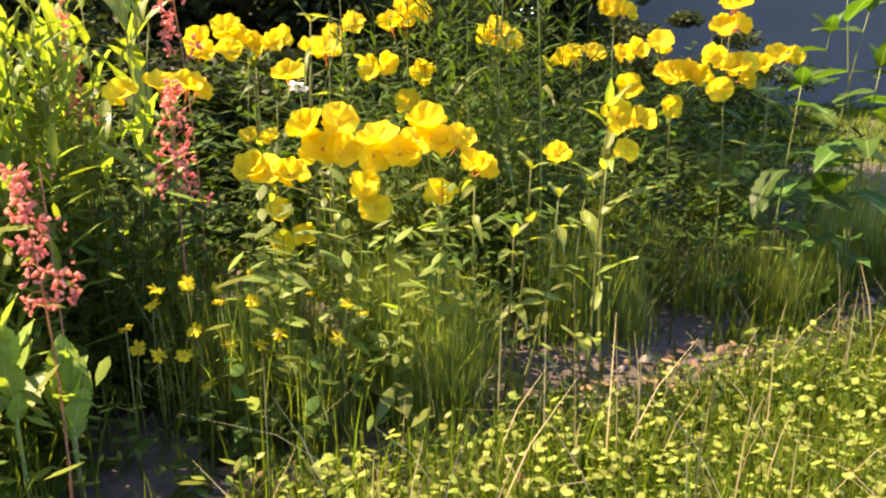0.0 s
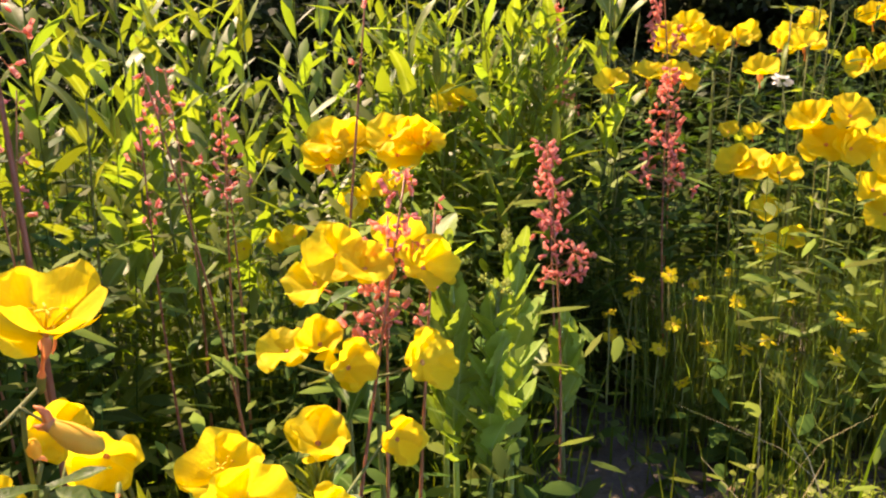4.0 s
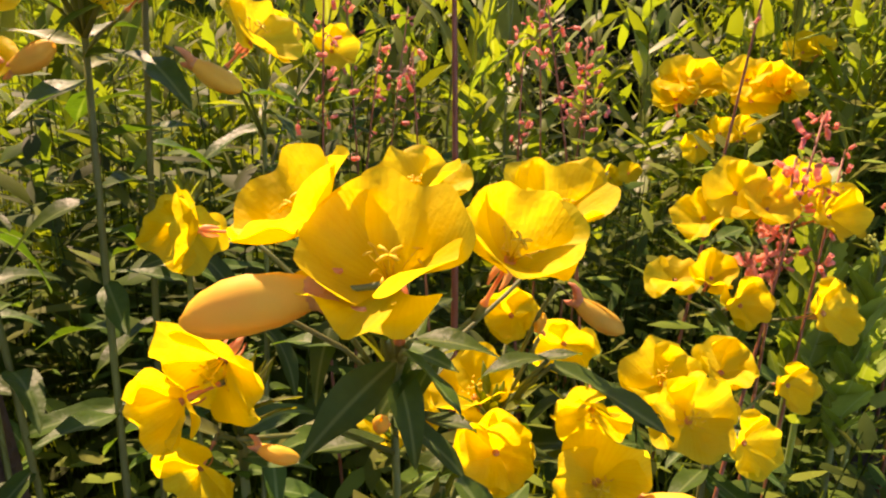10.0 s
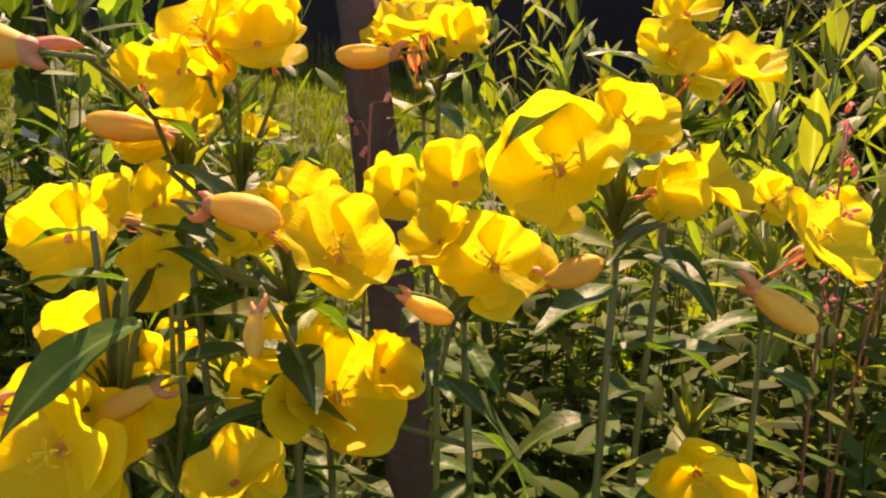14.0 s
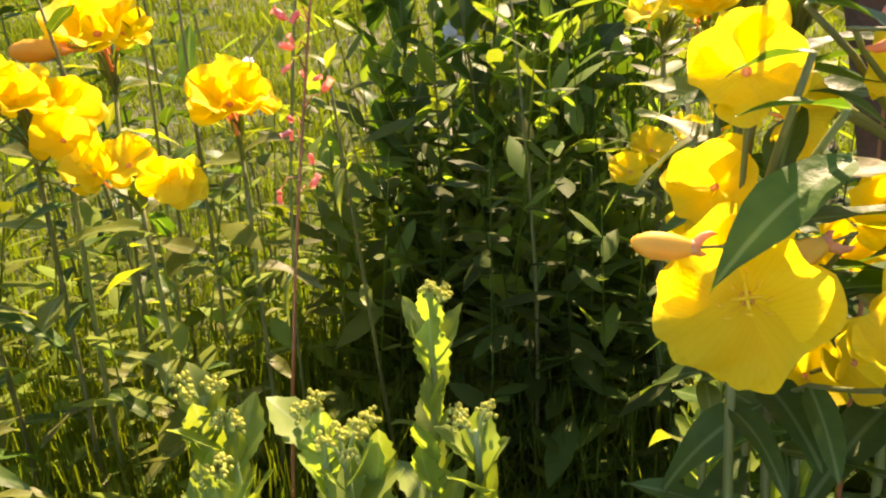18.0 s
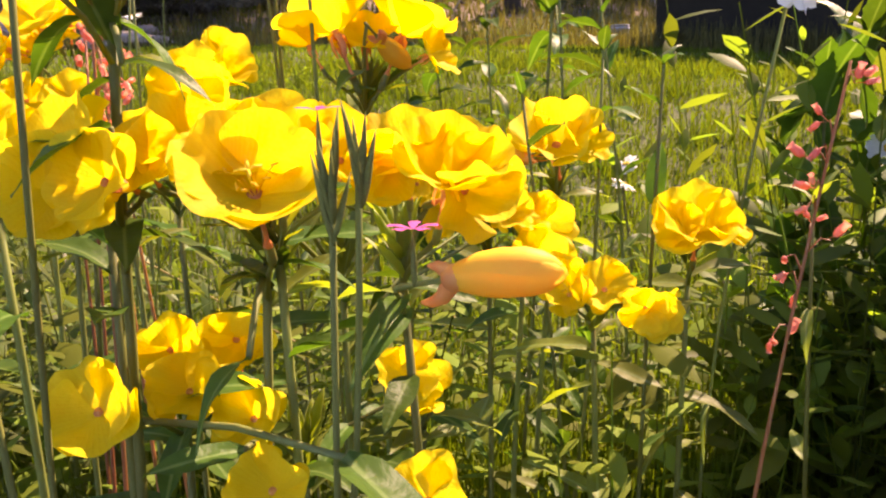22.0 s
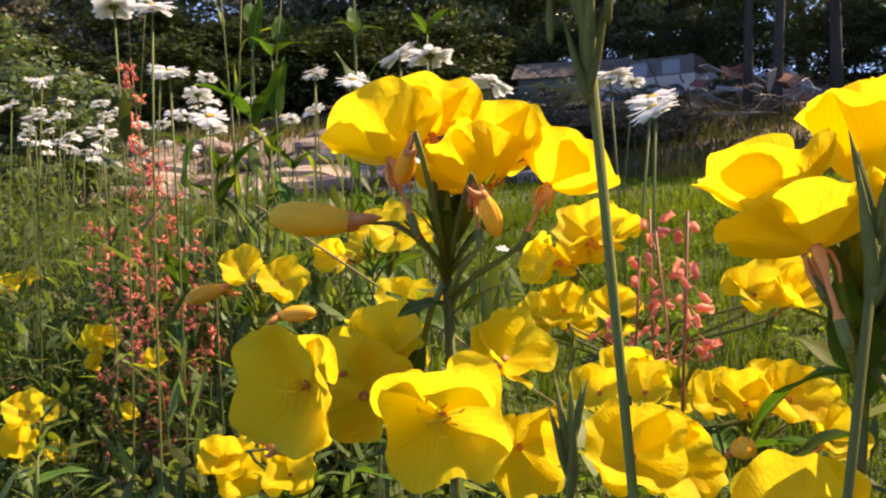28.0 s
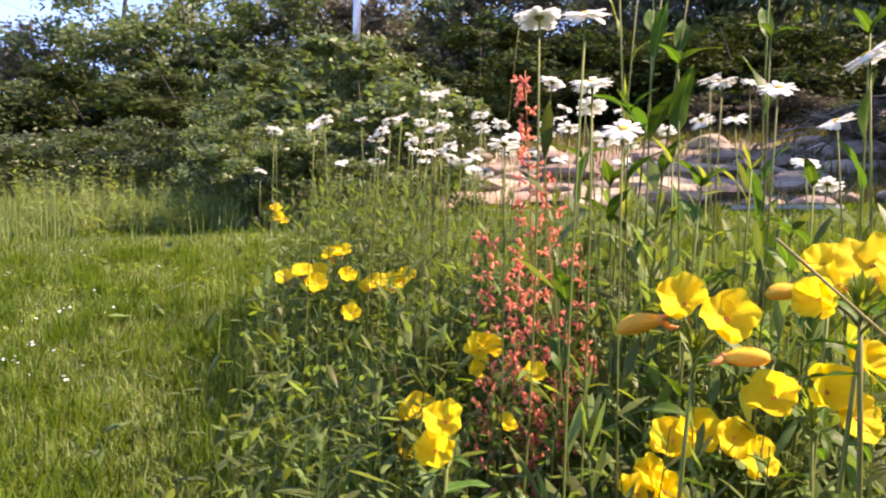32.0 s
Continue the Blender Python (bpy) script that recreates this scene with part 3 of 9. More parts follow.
siding_house()
grey_shed()
rng0 = random.Random(11)
for n, yaw in enumerate(range(66, 186, 4)):
    d = rng0.uniform(30, 40)
    tall = 13.0 if yaw < 128 else 6.8
    tree(spot(yaw + rng0.uniform(-1.5, 1.5), d), tall * rng0.uniform(0.85, 1.2), rng0.uniform(6.5, 9.5), 0.2, n, 0.04 if yaw > 110 else 0.12, mesh=BROWNS[n % 2] if yaw > 118 and n % 5 in (1, 3) else None)
for n, yaw in enumerate((92, 97, 104, 110, 116, 122, 128, 134, 140, 146)):
    tree(spot(yaw, rng0.uniform(44, 52)), rng0.uniform(12, 16) if yaw < 125 else 6.0, 10, 0.25, 60 + n, 0.0, "dark tree deep in the woods")
tree(spot(87.9, 18.5), 13, 7, 0.155, 101, 0.42, "large dark tree trunk on the bank, crown above")
tree(spot(98.7, 20.5), 12, 3.6, 0.11, 102, 0.36, "slim dark tree beside the scrap heap")
tree(spot(100.4, 20.9), 12, 3.4, 0.10, 103, 0.36, "slim dark tree beside the scrap heap")
tree(spot(95, 24), 11, 6.5, 0.14, 104, 0.34)
for n, (yaw, d, w, t_) in enumerate(((149.5, 11.5, 3.8, 3.0), (154, 12.5, 3.4, 2.8), (146, 12.5, 2.6, 1.8), (160, 14, 3.6, 1.9), (166, 15, 4, 1.8), (157, 9.8, 1.8, 1.3), (172, 16, 4, 2.0), (152, 9.6, 1.5, 1.1))):
    bush(spot(yaw, d), w, t_ * (0.8 if n in (0, 1) else 1), n, FRESH if n in (0, 1, 5, 7) else BUSHES, "thick green bush with pale shining leaves beside the lawn")
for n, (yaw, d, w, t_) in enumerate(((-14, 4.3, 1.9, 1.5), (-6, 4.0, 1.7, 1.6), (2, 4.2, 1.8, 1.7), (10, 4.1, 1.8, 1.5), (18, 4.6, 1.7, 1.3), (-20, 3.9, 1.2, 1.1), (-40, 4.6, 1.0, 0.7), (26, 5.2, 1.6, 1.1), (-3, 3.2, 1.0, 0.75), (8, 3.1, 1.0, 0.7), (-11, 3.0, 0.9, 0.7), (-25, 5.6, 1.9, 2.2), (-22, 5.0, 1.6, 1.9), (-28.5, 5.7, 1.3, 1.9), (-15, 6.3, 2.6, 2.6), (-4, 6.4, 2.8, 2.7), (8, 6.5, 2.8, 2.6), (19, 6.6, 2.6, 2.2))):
    bush(spot(yaw, d), w, t_, n, SHRUBS, "shrub behind the flower bed, its deep shade put into dark leaf colour", "shrub")

# Added tree, out of view, that only blocks sun from the bed's back corner.
tree((-0.3, 3.8, 0.0), 4.6, 1.7, 0.055, 150, 0.55, "unseen young tree added behind the shrubs to shade the bed")


def utility_pole():
    p = spot(150.6, 26)
    o = base_of("utility_pole", p, "pale utility pole above the bushes", "pole")
    put("pole", mesh_of("pole", *tube([(0, 0, -0.5), (0.05, 0, 9.5)], [0.14, 0.11], 10), STEEL), o)


def wire(name, a, b, sag):
    pts = [a.lerp(b, i / 12) - Vector((0, 0, sag * math.sin(math.pi * i / 12))) for i in range(13)]
    tagged(put(name, mesh_of(name, *tube(pts, [0.0014] * 13, 4), BARK)), "thin pale overhead wire crossing in front of the trees", "wire", "overhead wires")


def jeep():
    p = spot(106.6, 25)
    car = base_of("jeep", p, "white off-road car with a black hardtop parked on the bank", "car")
    car.matrix_basis = Matrix.Translation(p - Vector((0, 0, 0.3))) @ Matrix.Rotation(radians(-93), 4, "Z") @ Matrix.Scale(0.8, 4)
    bits = []
    box(bits, (-1.9, -0.78, 0.45), (1.9, 0.78, 1.05))
    box(bits, (0.55, -0.70, 1.05), (1.85, 0.70, 1.18))
    solid("body", bits, WHITE_PAINT, car)
    bits = []
    box(bits, (-1.85, -0.74, 1.05), (0.50, 0.74, 1.72))
    solid("hardtop", bits, BLACK, car)
    for x in (-0.95, 0.25):
        for y in (-0.755, 0.755):
            bits = []
            box(bits, (x - 0.42, y - 0.012, 1.12), (x + 0.22, y + 0.012, 1.6))
            solid("window", bits, GLASS, car)
    bits = []
    box(bits, (0.50, -0.66, 1.08), (0.53, 0.66, 1.66))
    solid("windscreen", bits, GLASS, car)
    bits = []
    box(bits, (1.9, -0.8, 0.42), (2.02, 0.8, 0.62))
    solid("bumper", bits, BLACK, car)
    for x in (-1.2, 1.25):
        for y in (-0.8, 0.8):
            w = put("wheel", lathe([(0.10, -0.11), (0.33, -0.11), (0.37, -0.06), (0.37, 0.06), (0.33, 0.11), (0.10, 0.11)], 16, BLACK, "wheel"), car, Matrix.Translation((x, y, 0.36)) @ Matrix.Rotation(math.pi / 2, 4, "X"))
            put("rim", lathe([(0.05, -0.125), (0.20, -0.12), (0.22, 0.12), (0.05, 0.125)], 12, STEEL, "rim"), w)


def trailer():
    p = spot(82.0, 27)
    car = base_of("camper_trailer", p, "long white camper trailer parked under the trees", "trailer")
    car.matrix_basis = Matrix.Translation(p) @ Matrix.Rotation(radians(166), 4, "Z") @ Matrix.Scale(0.8, 4)
    v, f = [], []
    prof = [(-2.6, 0.4), (-2.75, 0.6), (-2.55, 1.05), (-2.1, 1.28), (2.2, 1.32), (2.6, 1.1), (2.7, 0.55), (2.4, 0.4)]
    for y in (-1.0, 1.0):
        v += [(x, y, z) for x, z in prof]
    n = len(prof)
    f = [tuple(range(n)), tuple(range(2 * n - 1, n - 1, -1))] + [(i, n + i, n + (i + 1) % n, (i + 1) % n) for i in range(n)]
    put("body", mesh_of("body", v, f, WHITE_PAINT, smooth=False), car)
    for x in (-1.4, 0.2, 1.5):
        bits = []
        box(bits, (x - 0.4, -1.02, 0.8), (x + 0.4, 1.02, 1.12))
        solid("window", bits, GLASS, car)
    bits = []
    box(bits, (-2.6, -1.015, 0.62), (2.6, 1.015, 0.68))
    solid("stripe", bits, BLUE_GREY, car)
    for y in (-0.95, 0.95):
        put("wheel", lathe([(0.1, -0.1), (0.32, -0.1), (0.32, 0.1), (0.1, 0.1)], 14, BLACK, "wheel"), car, Matrix.Translation((0.2, y, 0.32)) @ Matrix.Rotation(math.pi / 2, 4, "X"))


def far_shed():
    p = spot(111.8, 27)
    o = base_of("shed", p, "low green shed with a brown roof among the trees", "shed")
    o.matrix_basis = Matrix.Translation(p - Vector((0, 0, 0.8))) @ Matrix.Rotation(radians(108), 4, "Z") @ Matrix.Diagonal((0.66, 0.66, 0.66, 1))
    bits = []
    box(bits, (-2.5, -1.8, -0.5), (2.5, 1.8, 1.9))
    solid("wall", bits, material("green_boards", (0.075, 0.12, 0.11), 0.8, (0.05, 0.08, 0.075), 6.0), o)
    v = [(-2.8, -2.1, 1.85), (2.8, -2.1, 1.85), (2.8, 0, 2.9), (-2.8, 0, 2.9), (2.8, 2.1, 1.85), (-2.8, 2.1, 1.85)]
    put("roof", mesh_of("roof", v, [(0, 1, 2, 3), (3, 2, 4, 5), (0, 3, 5), (1, 4, 2), (0, 5, 4, 1)], ROOF, smooth=False), o)


def brush_pile(yaw, d, width, tall, count, n, mat, label, name="brush_pile"):
    rng = random.Random(n)
    o = base_of(name, spot(yaw, d), label, "brush pile")
    for k in range(count):
        x, y = rng.gauss(0, width * 0.28), rng.gauss(0, width * 0.2)
        z = max(0.03, tall * math.exp(-(x / (0.35 * width)) ** 2) * rng.uniform(0.2, 1.0))
        a = rng.uniform(0, 6.3)
        l = rng.uniform(0.3, 1.1)
        w = Vector((math.cos(a), math.sin(a), rng.uniform(-0.4, 0.6))) * l
        p = Vector((x, y, z))
        put("stick", mesh_of("stick", *tube(bend(p - w, p + w, 0.05, 3, 0.12, rng), [0.022, 0.018, 0.013, 0.006], 5), mat), o)
    return o


def scrap(yaw, d, n):
    """A heap of odd pieces: bent tubes, boards and sheet metal."""
    rng = random.Random(n)
    o = base_of("scrap_heap", spot(yaw, d), "heap of pale scrap metal, hoops and boards", "scrap")
    for k in range(8):
        c = Vector((rng.uniform(-1.3, 1.3), rng.uniform(-0.8, 0.8), rng.uniform(0.15, 0.7)))
        r = rng.uniform(0.10, 0.24)
        ax = Matrix.Rotation(rng.uniform(0, 3), 3, "Z") @ Matrix.Rotation(rng.uniform(-0.6, 0.6), 3, "X")
        pts = [c + ax @ Vector((r * math.cos(2 * math.pi * i / 14), 0, r * math.sin(2 * math.pi * i / 14))) for i in range(15)]
        put("hoop", mesh_of("hoop", *tube(pts, [0.022] * 15, 5, False), WHITE_PAINT if k % 2 else STEEL), o)
    for k in range(22):
        bits = []
        box(bits, (-rng.uniform(0.1, 0.5), -0.07, -0.02), (rng.uniform(0.1, 0.5), rng.uniform(0.05, 0.25), 0.02))
        solid("board", bits, rng.choice((WHITE_PAINT, DEADWOOD, RUST, BLUE_GREY)), o, Matrix.Translation((rng.uniform(-1.7, 1.7), rng.uniform(-0.8, 0.8), rng.uniform(0.1, 0.9))) @ Euler((rng.uniform(-1, 1), rng.uniform(-1, 1), rng.uniform(0, 3))).to_matrix().to_4x4())
    return o


def stone_at(place, size, n, mat, label="rough stone on the bank", flat=0.34):
    g = random.Random(n)
    bm = bmesh.new()
    bmesh.ops.create_icosphere(bm, subdivisions=2, radius=1)
    for v in bm.verts:
        v.co *= 1 + 0.35 * (noise.noise(v.co * 1.3 + Vector((n, 0, 0))))
        v.co = Vector((v.co.x * size, v.co.y * size * g.uniform(0.65, 0.75), v.co.z * size * flat))
    me = bpy.data.meshes.new("stone")
    bm.to_mesh(me)
    bm.free()
    me.materials.append(mat)
    ob = put("stone", me, None, Matrix.Translation(place) @ Matrix.Rotation(g.uniform(0, 6), 4, "Z"))
    return tagged(ob, label, "stone", "stones and slabs on the bank")


def log(yaw, d, length, r, turn, n, up=0.05):
    p = spot(yaw, d, up)
    rng = random.Random(n)
    w = Vector((math.cos(turn), math.sin(turn), 0)) * length / 2
    a, b = p - w, p + w
    a.z, b.z = h(a.x, a.y) + r * 0.7, h(b.x, b.y) + r * 0.7
    return tagged(put("log", mesh_of("log", *tube(bend(a, b, 0, 5, 0.1, rng), [r * rng.uniform(0.85, 1.1) for _ in range(6)], 9), DEADWOOD)), "weathered log lying on the bare bank", "log", "logs on the bank")


for n, yaw in enumerate(range(84, 132, 5)):
    bush(spot(yaw, rng0.uniform(29, 33)), 5.5, 3.2, 30 + n, BUSHES, "dark undergrowth at the edge of the woods")
for n, (yaw, d, tall) in enumerate(((73, 30, 9), (76.5, 27, 10), (79.5, 31, 11), (82.5, 33, 12), (85, 30, 11))):
    tree(spot(yaw, d), tall, 6.5, 0.16, 140 + n, 0.03)
for n, yaw in enumerate((76, 80, 84, 88, 94, 101, 107, 113, 119)):
    bush(spot(yaw, rng0.uniform(19.5, 23)), rng0.uniform(1.2, 2.0), rng0.uniform(0.6, 1.1), 50 + n, BUSHES, "low weedy bush among the scrap on the bank")
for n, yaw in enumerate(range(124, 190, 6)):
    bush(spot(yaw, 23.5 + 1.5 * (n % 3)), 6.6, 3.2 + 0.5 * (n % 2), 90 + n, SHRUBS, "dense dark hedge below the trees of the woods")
utility_pole()
for k, (ya, za, yb, zb) in enumerate(((176, 3.0, 153, 2.4), (178, 2.5, 152, 2.0))):
    wire("wire", spot(ya, 9.0, za - 0.5), spot(yb, 10.5, zb - 0.5), 0.25)
jeep()
trailer()
far_shed()
for k, (ya, d, w, t_) in enumerate(((104, 18.5, 2.6, 0.8), (109, 18, 3.2, 1.1), (113, 19, 3, 1.0), (100, 18.5, 2.4, 0.6), (118, 17, 2.6, 0.8), (93, 19, 2.4, 0.7))):
    brush_pile(ya, d, w, t_, 26, k, DARK_WOOD, "tangled pile of dry grey branches on the bank")
scrap(98.8, 22, 5)
scrap(101.5, 22.5, 6)
scrap(91, 21, 8)
rng1 = random.Random(21)
for k in range(62):
    stone_at(spot(rng1.uniform(112, 147), rng1.uniform(12.5, 19), 0.05), rng1.uniform(0.16, 0.60), k, rng1.choice((SLAB, SLAB, SLAB, DIRT, DEADWOOD)))
for k in range(22):
    stone_at(spot(rng1.uniform(121, 146), rng1.uniform(13.2, 16.2), 0.03), rng1.uniform(0.55, 1.25), 70 + k, SLAB, "broad flat pinkish stone slab on the bank", 0.22)
for k in range(10):
    log(rng1.uniform(116, 146), rng1.uniform(13, 19), rng1.uniform(1.5, 4), rng1.uniform(0.06, 0.14), rng1.uniform(0.2, 1.2), k)

for n, (yaw, d) in enumerate(((106, 17.0), (109.5, 15.6), (113, 16.2), (116.5, 17.5), (120, 21), (124, 21.5))):
    bush(spot(yaw, d), 2.3 + 0.3 * (n % 3), 0.9 + 0.2 * (n % 2), 80 + n, BROWNS, "low brownish thicket of dry brush on the bank")


def bucket():
    p = spot(80.6, 16, 0)
    b = base_of("bucket", p, "white plastic bucket standing on the bank", "bucket")
    put("body", lathe([(0.10, 0.0), (0.14, 0.0), (0.17, 0.36), (0.18, 0.36), (0.18, 0.39), (0.16, 0.39)], 16, WHITE_PAINT, "body"), b)
    put("rim", lathe([(0.175, 0.30), (0.19, 0.31), (0.19, 0.33), (0.175, 0.34)], 16, BLUE_GREY, "rim"), b)


bucket()


# ---- plants: shared pieces ----
PETALS = {kind: [petal_mesh("petal", PETAL, (op[0] + 0.05 * (s % 2), op[1] + 0.14 * (s % 3)), s + 10 * k, ruffle=0.050 + 0.012 * s, wide=0.79 + 0.04 * (s % 3), notch=0.07 + 0.04 * (s % 3), wrap=op[2]) for s in range(5)] for k, (kind, op) in enumerate((("wide", (1.02, 1.16, 0.55)), ("cup", (1.15, 0.55, 0.8)), ("half", (1.0, 0.30, 0.85))))}
LEAVES_PRIM = [leaf_mesh("leaf", LEAF_DARK, 0.15 + 0.012 * (s % 3), 0.12 + 0.16 * (s % 4), 0.30, 0.03, seed=s) for s in range(6)]
LEAVES_PALE = [leaf_mesh("leaf", LEAF_MID, 0.122 + 0.012 * (s % 3), 0.10 + 0.14 * (s % 4), 0.30, 0.03, seed=s + 9) for s in range(6)]
LEAVES_LANCE = [leaf_mesh("leaf", LEAF_LIGHT, 0.104 + 0.012 * (s % 3), 0.10 + 0.20 * (s % 4), 0.25, 0.025, seed=s + 20) for s in range(6)]
LEAVES_BROAD = [leaf_mesh("leaf", LEAF_DARK, 0.20 + 0.02 * (s % 3), 0.15 + 0.18 * (s % 3), 0.22, 0.03, teeth=1, seed=s + 40, rows=12) for s in range(4)]
LEAVES_NARROW = [leaf_mesh("leaf", LEAF_MID, 0.055 + 0.01 * (s % 3), 0.10 + 0.25 * (s % 4), 0.3, 0.03, seed=s + 50) for s in range(4)]
LEAVES_SEDUM = [leaf_mesh("leaf", LEAF_SEDUM, 0.26 + 0.02 * (s % 3), -0.12 + 0.12 * (s % 3), 0.18, 0.02, tip=1.25, teeth=1, seed=s + 60, rows=12) for s in range(4)]
LEAVES_BASAL = [leaf_mesh("leaf", LEAF_DARK, 0.50, 0.20 + 0.1 * s, 0.12, 0.05, tip=0.8, teeth=1, seed=s + 70, rows=12) for s in range(3)]


def stamen_piece():
    """Eight slender stamens that lean apart unevenly, each with a small anther."""
    bits = []
    rng = random.Random(5)
    for k in range(8):
        t = 2 * math.pi * (k + rng.uniform(-0.25, 0.25)) / 8
        out, up = rng.uniform(0.14, 0.30), rng.uniform(0.22, 0.38)
        end = Vector((out * math.cos(t), out * math.sin(t), up))
        bits.append(tube([(0.02 * math.cos(t), 0.02 * math.sin(t), 0.0), (0.45 * out * math.cos(t), 0.45 * out * math.sin(t), 0.6 * up), end], [0.010, 0.008, 0.007], 4))
        a = Vector((rng.uniform(-1, 1), rng.uniform(-1, 1), rng.uniform(-0.3, 0.8))).normalized() * 0.05
        bits.append(tube([end - a, end, end + a], [0.010, 0.019, 0.010], 4))
    return mesh_of("stamen_ring", *joined(*bits), STAMEN)


def stigma_piece():
    bits = [tube([(0, 0, 0), (0, 0, 0.40)], [0.018, 0.016], 5)]
    for k in range(4):
        t = math.pi / 4 + k * math.pi / 2
        bits.append(tube([(0, 0, 0.39), (0.07 * math.cos(t), 0.07 * math.sin(t), 0.42), (0.15 * math.cos(t), 0.15 * math.sin(t), 0.41)], [0.022, 0.024, 0.018], 5))
    return mesh_of("stigma", *joined(*bits), STIGMA)


def flower_tube():
    """Ovary, floral tube and the reddish sepals bent back beside it."""
    v, f = lathe([(0.035, -1.05), (0.06, -0.98), (0.06, -0.74), (0.03, -0.64), (0.028, -0.20), (0.06, 0.0), (0.085, 0.06)], 8)
    index = [0 if i < 16 else 1 for i in range(len(f))]
    for k in range(4):
        t = k * math.pi / 2 + math.pi / 4
        a, s = Vector((math.cos(t), math.sin(t), 0)), Vector((-math.sin(t), math.cos(t), 0))
        o = len(v)
        rows = [(0.05, 0.0, 0.035), (0.11, -0.06, 0.06), (0.13, -0.22, 0.05), (0.10, -0.38, 0.008)]
        for r, z, w in rows:
            v += [a * r + Vector((0, 0, z)) - s * w, a * (r + 0.03) + Vector((0, 0, z)), a * r + Vector((0, 0, z)) + s * w]
        q = grid_faces(3, 4, o)
        f += q
        index += [1] * len(q)
    return mesh_of("flower", v, f, STEM, SEPAL, index=index)


STAMENS, STIGMAS, TUBE = stamen_piece(), stigma_piece(), flower_tube()


def bud_mesh():
    """A furled bud: three petals wound round each other into a plump egg, their free edges standing a little proud."""
    prof = [(0.05, 0.0), (0.11, 0.05), (0.155, 0.16), (0.20, 0.34), (0.222, 0.54), (0.215, 0.74), (0.175, 0.88), (0.12, 0.97), (0.055, 1.02)]
    verts, faces, n = [Vector((0, 0, -0.01))], [], 12
    for p in range(3):
        first = len(verts)
        for j, (r, z) in enumerate(prof):
            for i in range(n):
                u = i / (n - 1)
                t = p * 2.094 + u * 3.9 + 0.7 * z
                q = r * (0.90 + 0.17 * u * min(1, 2.5 * z) + 0.02 * math.sin(9 * z + 5 * p) * u)
                verts.append((q * math.cos(t) + 0.10 * z * z, q * 0.92 * math.sin(t), z * (1 - 0.07 * abs(2 * u - 1) ** 2 * z) + 0.012 * p * z))
        faces += grid_faces(n, len(prof), first)
        faces += [(0, first + i + 1, first + i) for i in range(n - 1)]
    return mesh_of("bud", verts, faces, BUD)


BUD_MESH = bud_mesh()


def bud_sepals():
    """The thin tube below a bud and its red sepals, bent back to one side."""
    bits = [tube([(0, 0, -0.5), (0, 0, -0.42), (0, 0, -0.3), (0, 0, -0.08), (0, 0, 0.02)], [0.024, 0.034, 0.024, 0.026, 0.06], 8)]
    n = len(bits[0][1])
    bits.append(tube([(0.0, 0, 0.05), (0.09, 0.0, 0.0), (0.17, 0.01, -0.08), (0.21, 0.02, -0.20), (0.20, 0.03, -0.30)], [0.085, 0.085, 0.075, 0.05, 0.015], 8))
    bits.append(tube([(0.0, 0, 0.07), (-0.07, 0.03, 0.02), (-0.12, 0.05, -0.06), (-0.13, 0.06, -0.14)], [0.085, 0.075, 0.05, 0.015], 8))
    bits.append(lathe([(0.06, -0.03), (0.105, 0.0), (0.13, 0.08), (0.12, 0.16), (0.09, 0.18)], 10))
    v, f = joined(*bits)
    return mesh_of("sepal", v, f, STEM, SEPAL, index=[0 if i < n else 1 for i in range(len(f))])


BUD_SEPALS = bud_sepals()


def bract_tuft(seed):
    """The crowded tip of a shoot: narrow upright bracts and small green buds, one unit tall."""
    rng, bits = random.Random(seed), []
    for k in range(13):
        yaw, up, ln = k * 2.4 + rng.uniform(-0.3, 0.3), rng.uniform(0.5, 1.35), rng.uniform(0.55, 1.15)
        d = Vector((math.cos(yaw) * math.cos(up), math.sin(yaw) * math.cos(up), math.sin(up)))
        side = d.cross(Vector((0, 0, 1))).normalized()
        nrm = side.cross(d)
        o = Vector((0, 0, -0.35 + 0.03 * k))
        rows = [(0.0, 0.03, 0.0), (0.35, 0.085, 0.02), (0.7, 0.06, 0.0), (1.0, 0.004, -0.08)]
        v = []
        for t, w, z in rows:
            c = o + d * ln * t + nrm * z * ln
            v += [c - side * w * ln, c - nrm * 0.03 * ln, c + side * w * ln]
        bits.append((v, grid_faces(3, 4)))
    for k in range(7):
        yaw, tilt = k * 0.9 + rng.random(), rng.uniform(0.1, 0.5)
        m = Matrix.Translation((0.05 * math.cos(yaw), 0.05 * math.sin(yaw), rng.uniform(-0.1, 0.15))) @ Matrix.Rotation(yaw, 4, "Z") @ Matrix.Rotation(tilt, 4, "Y") @ Matrix.Scale(rng.uniform(0.5, 0.85), 4)
        v, f = lathe([(0.03, 0.0), (0.09, 0.2), (0.10, 0.5), (0.06, 0.8), (0.01, 1.0)], 6)
        bits.append(([m @ Vector(p) for p in v], f))
    return mesh_of("bract_tuft", *joined(*bits), LEAF_MID)


TUFTS = [bract_tuft(s) for s in range(4)]


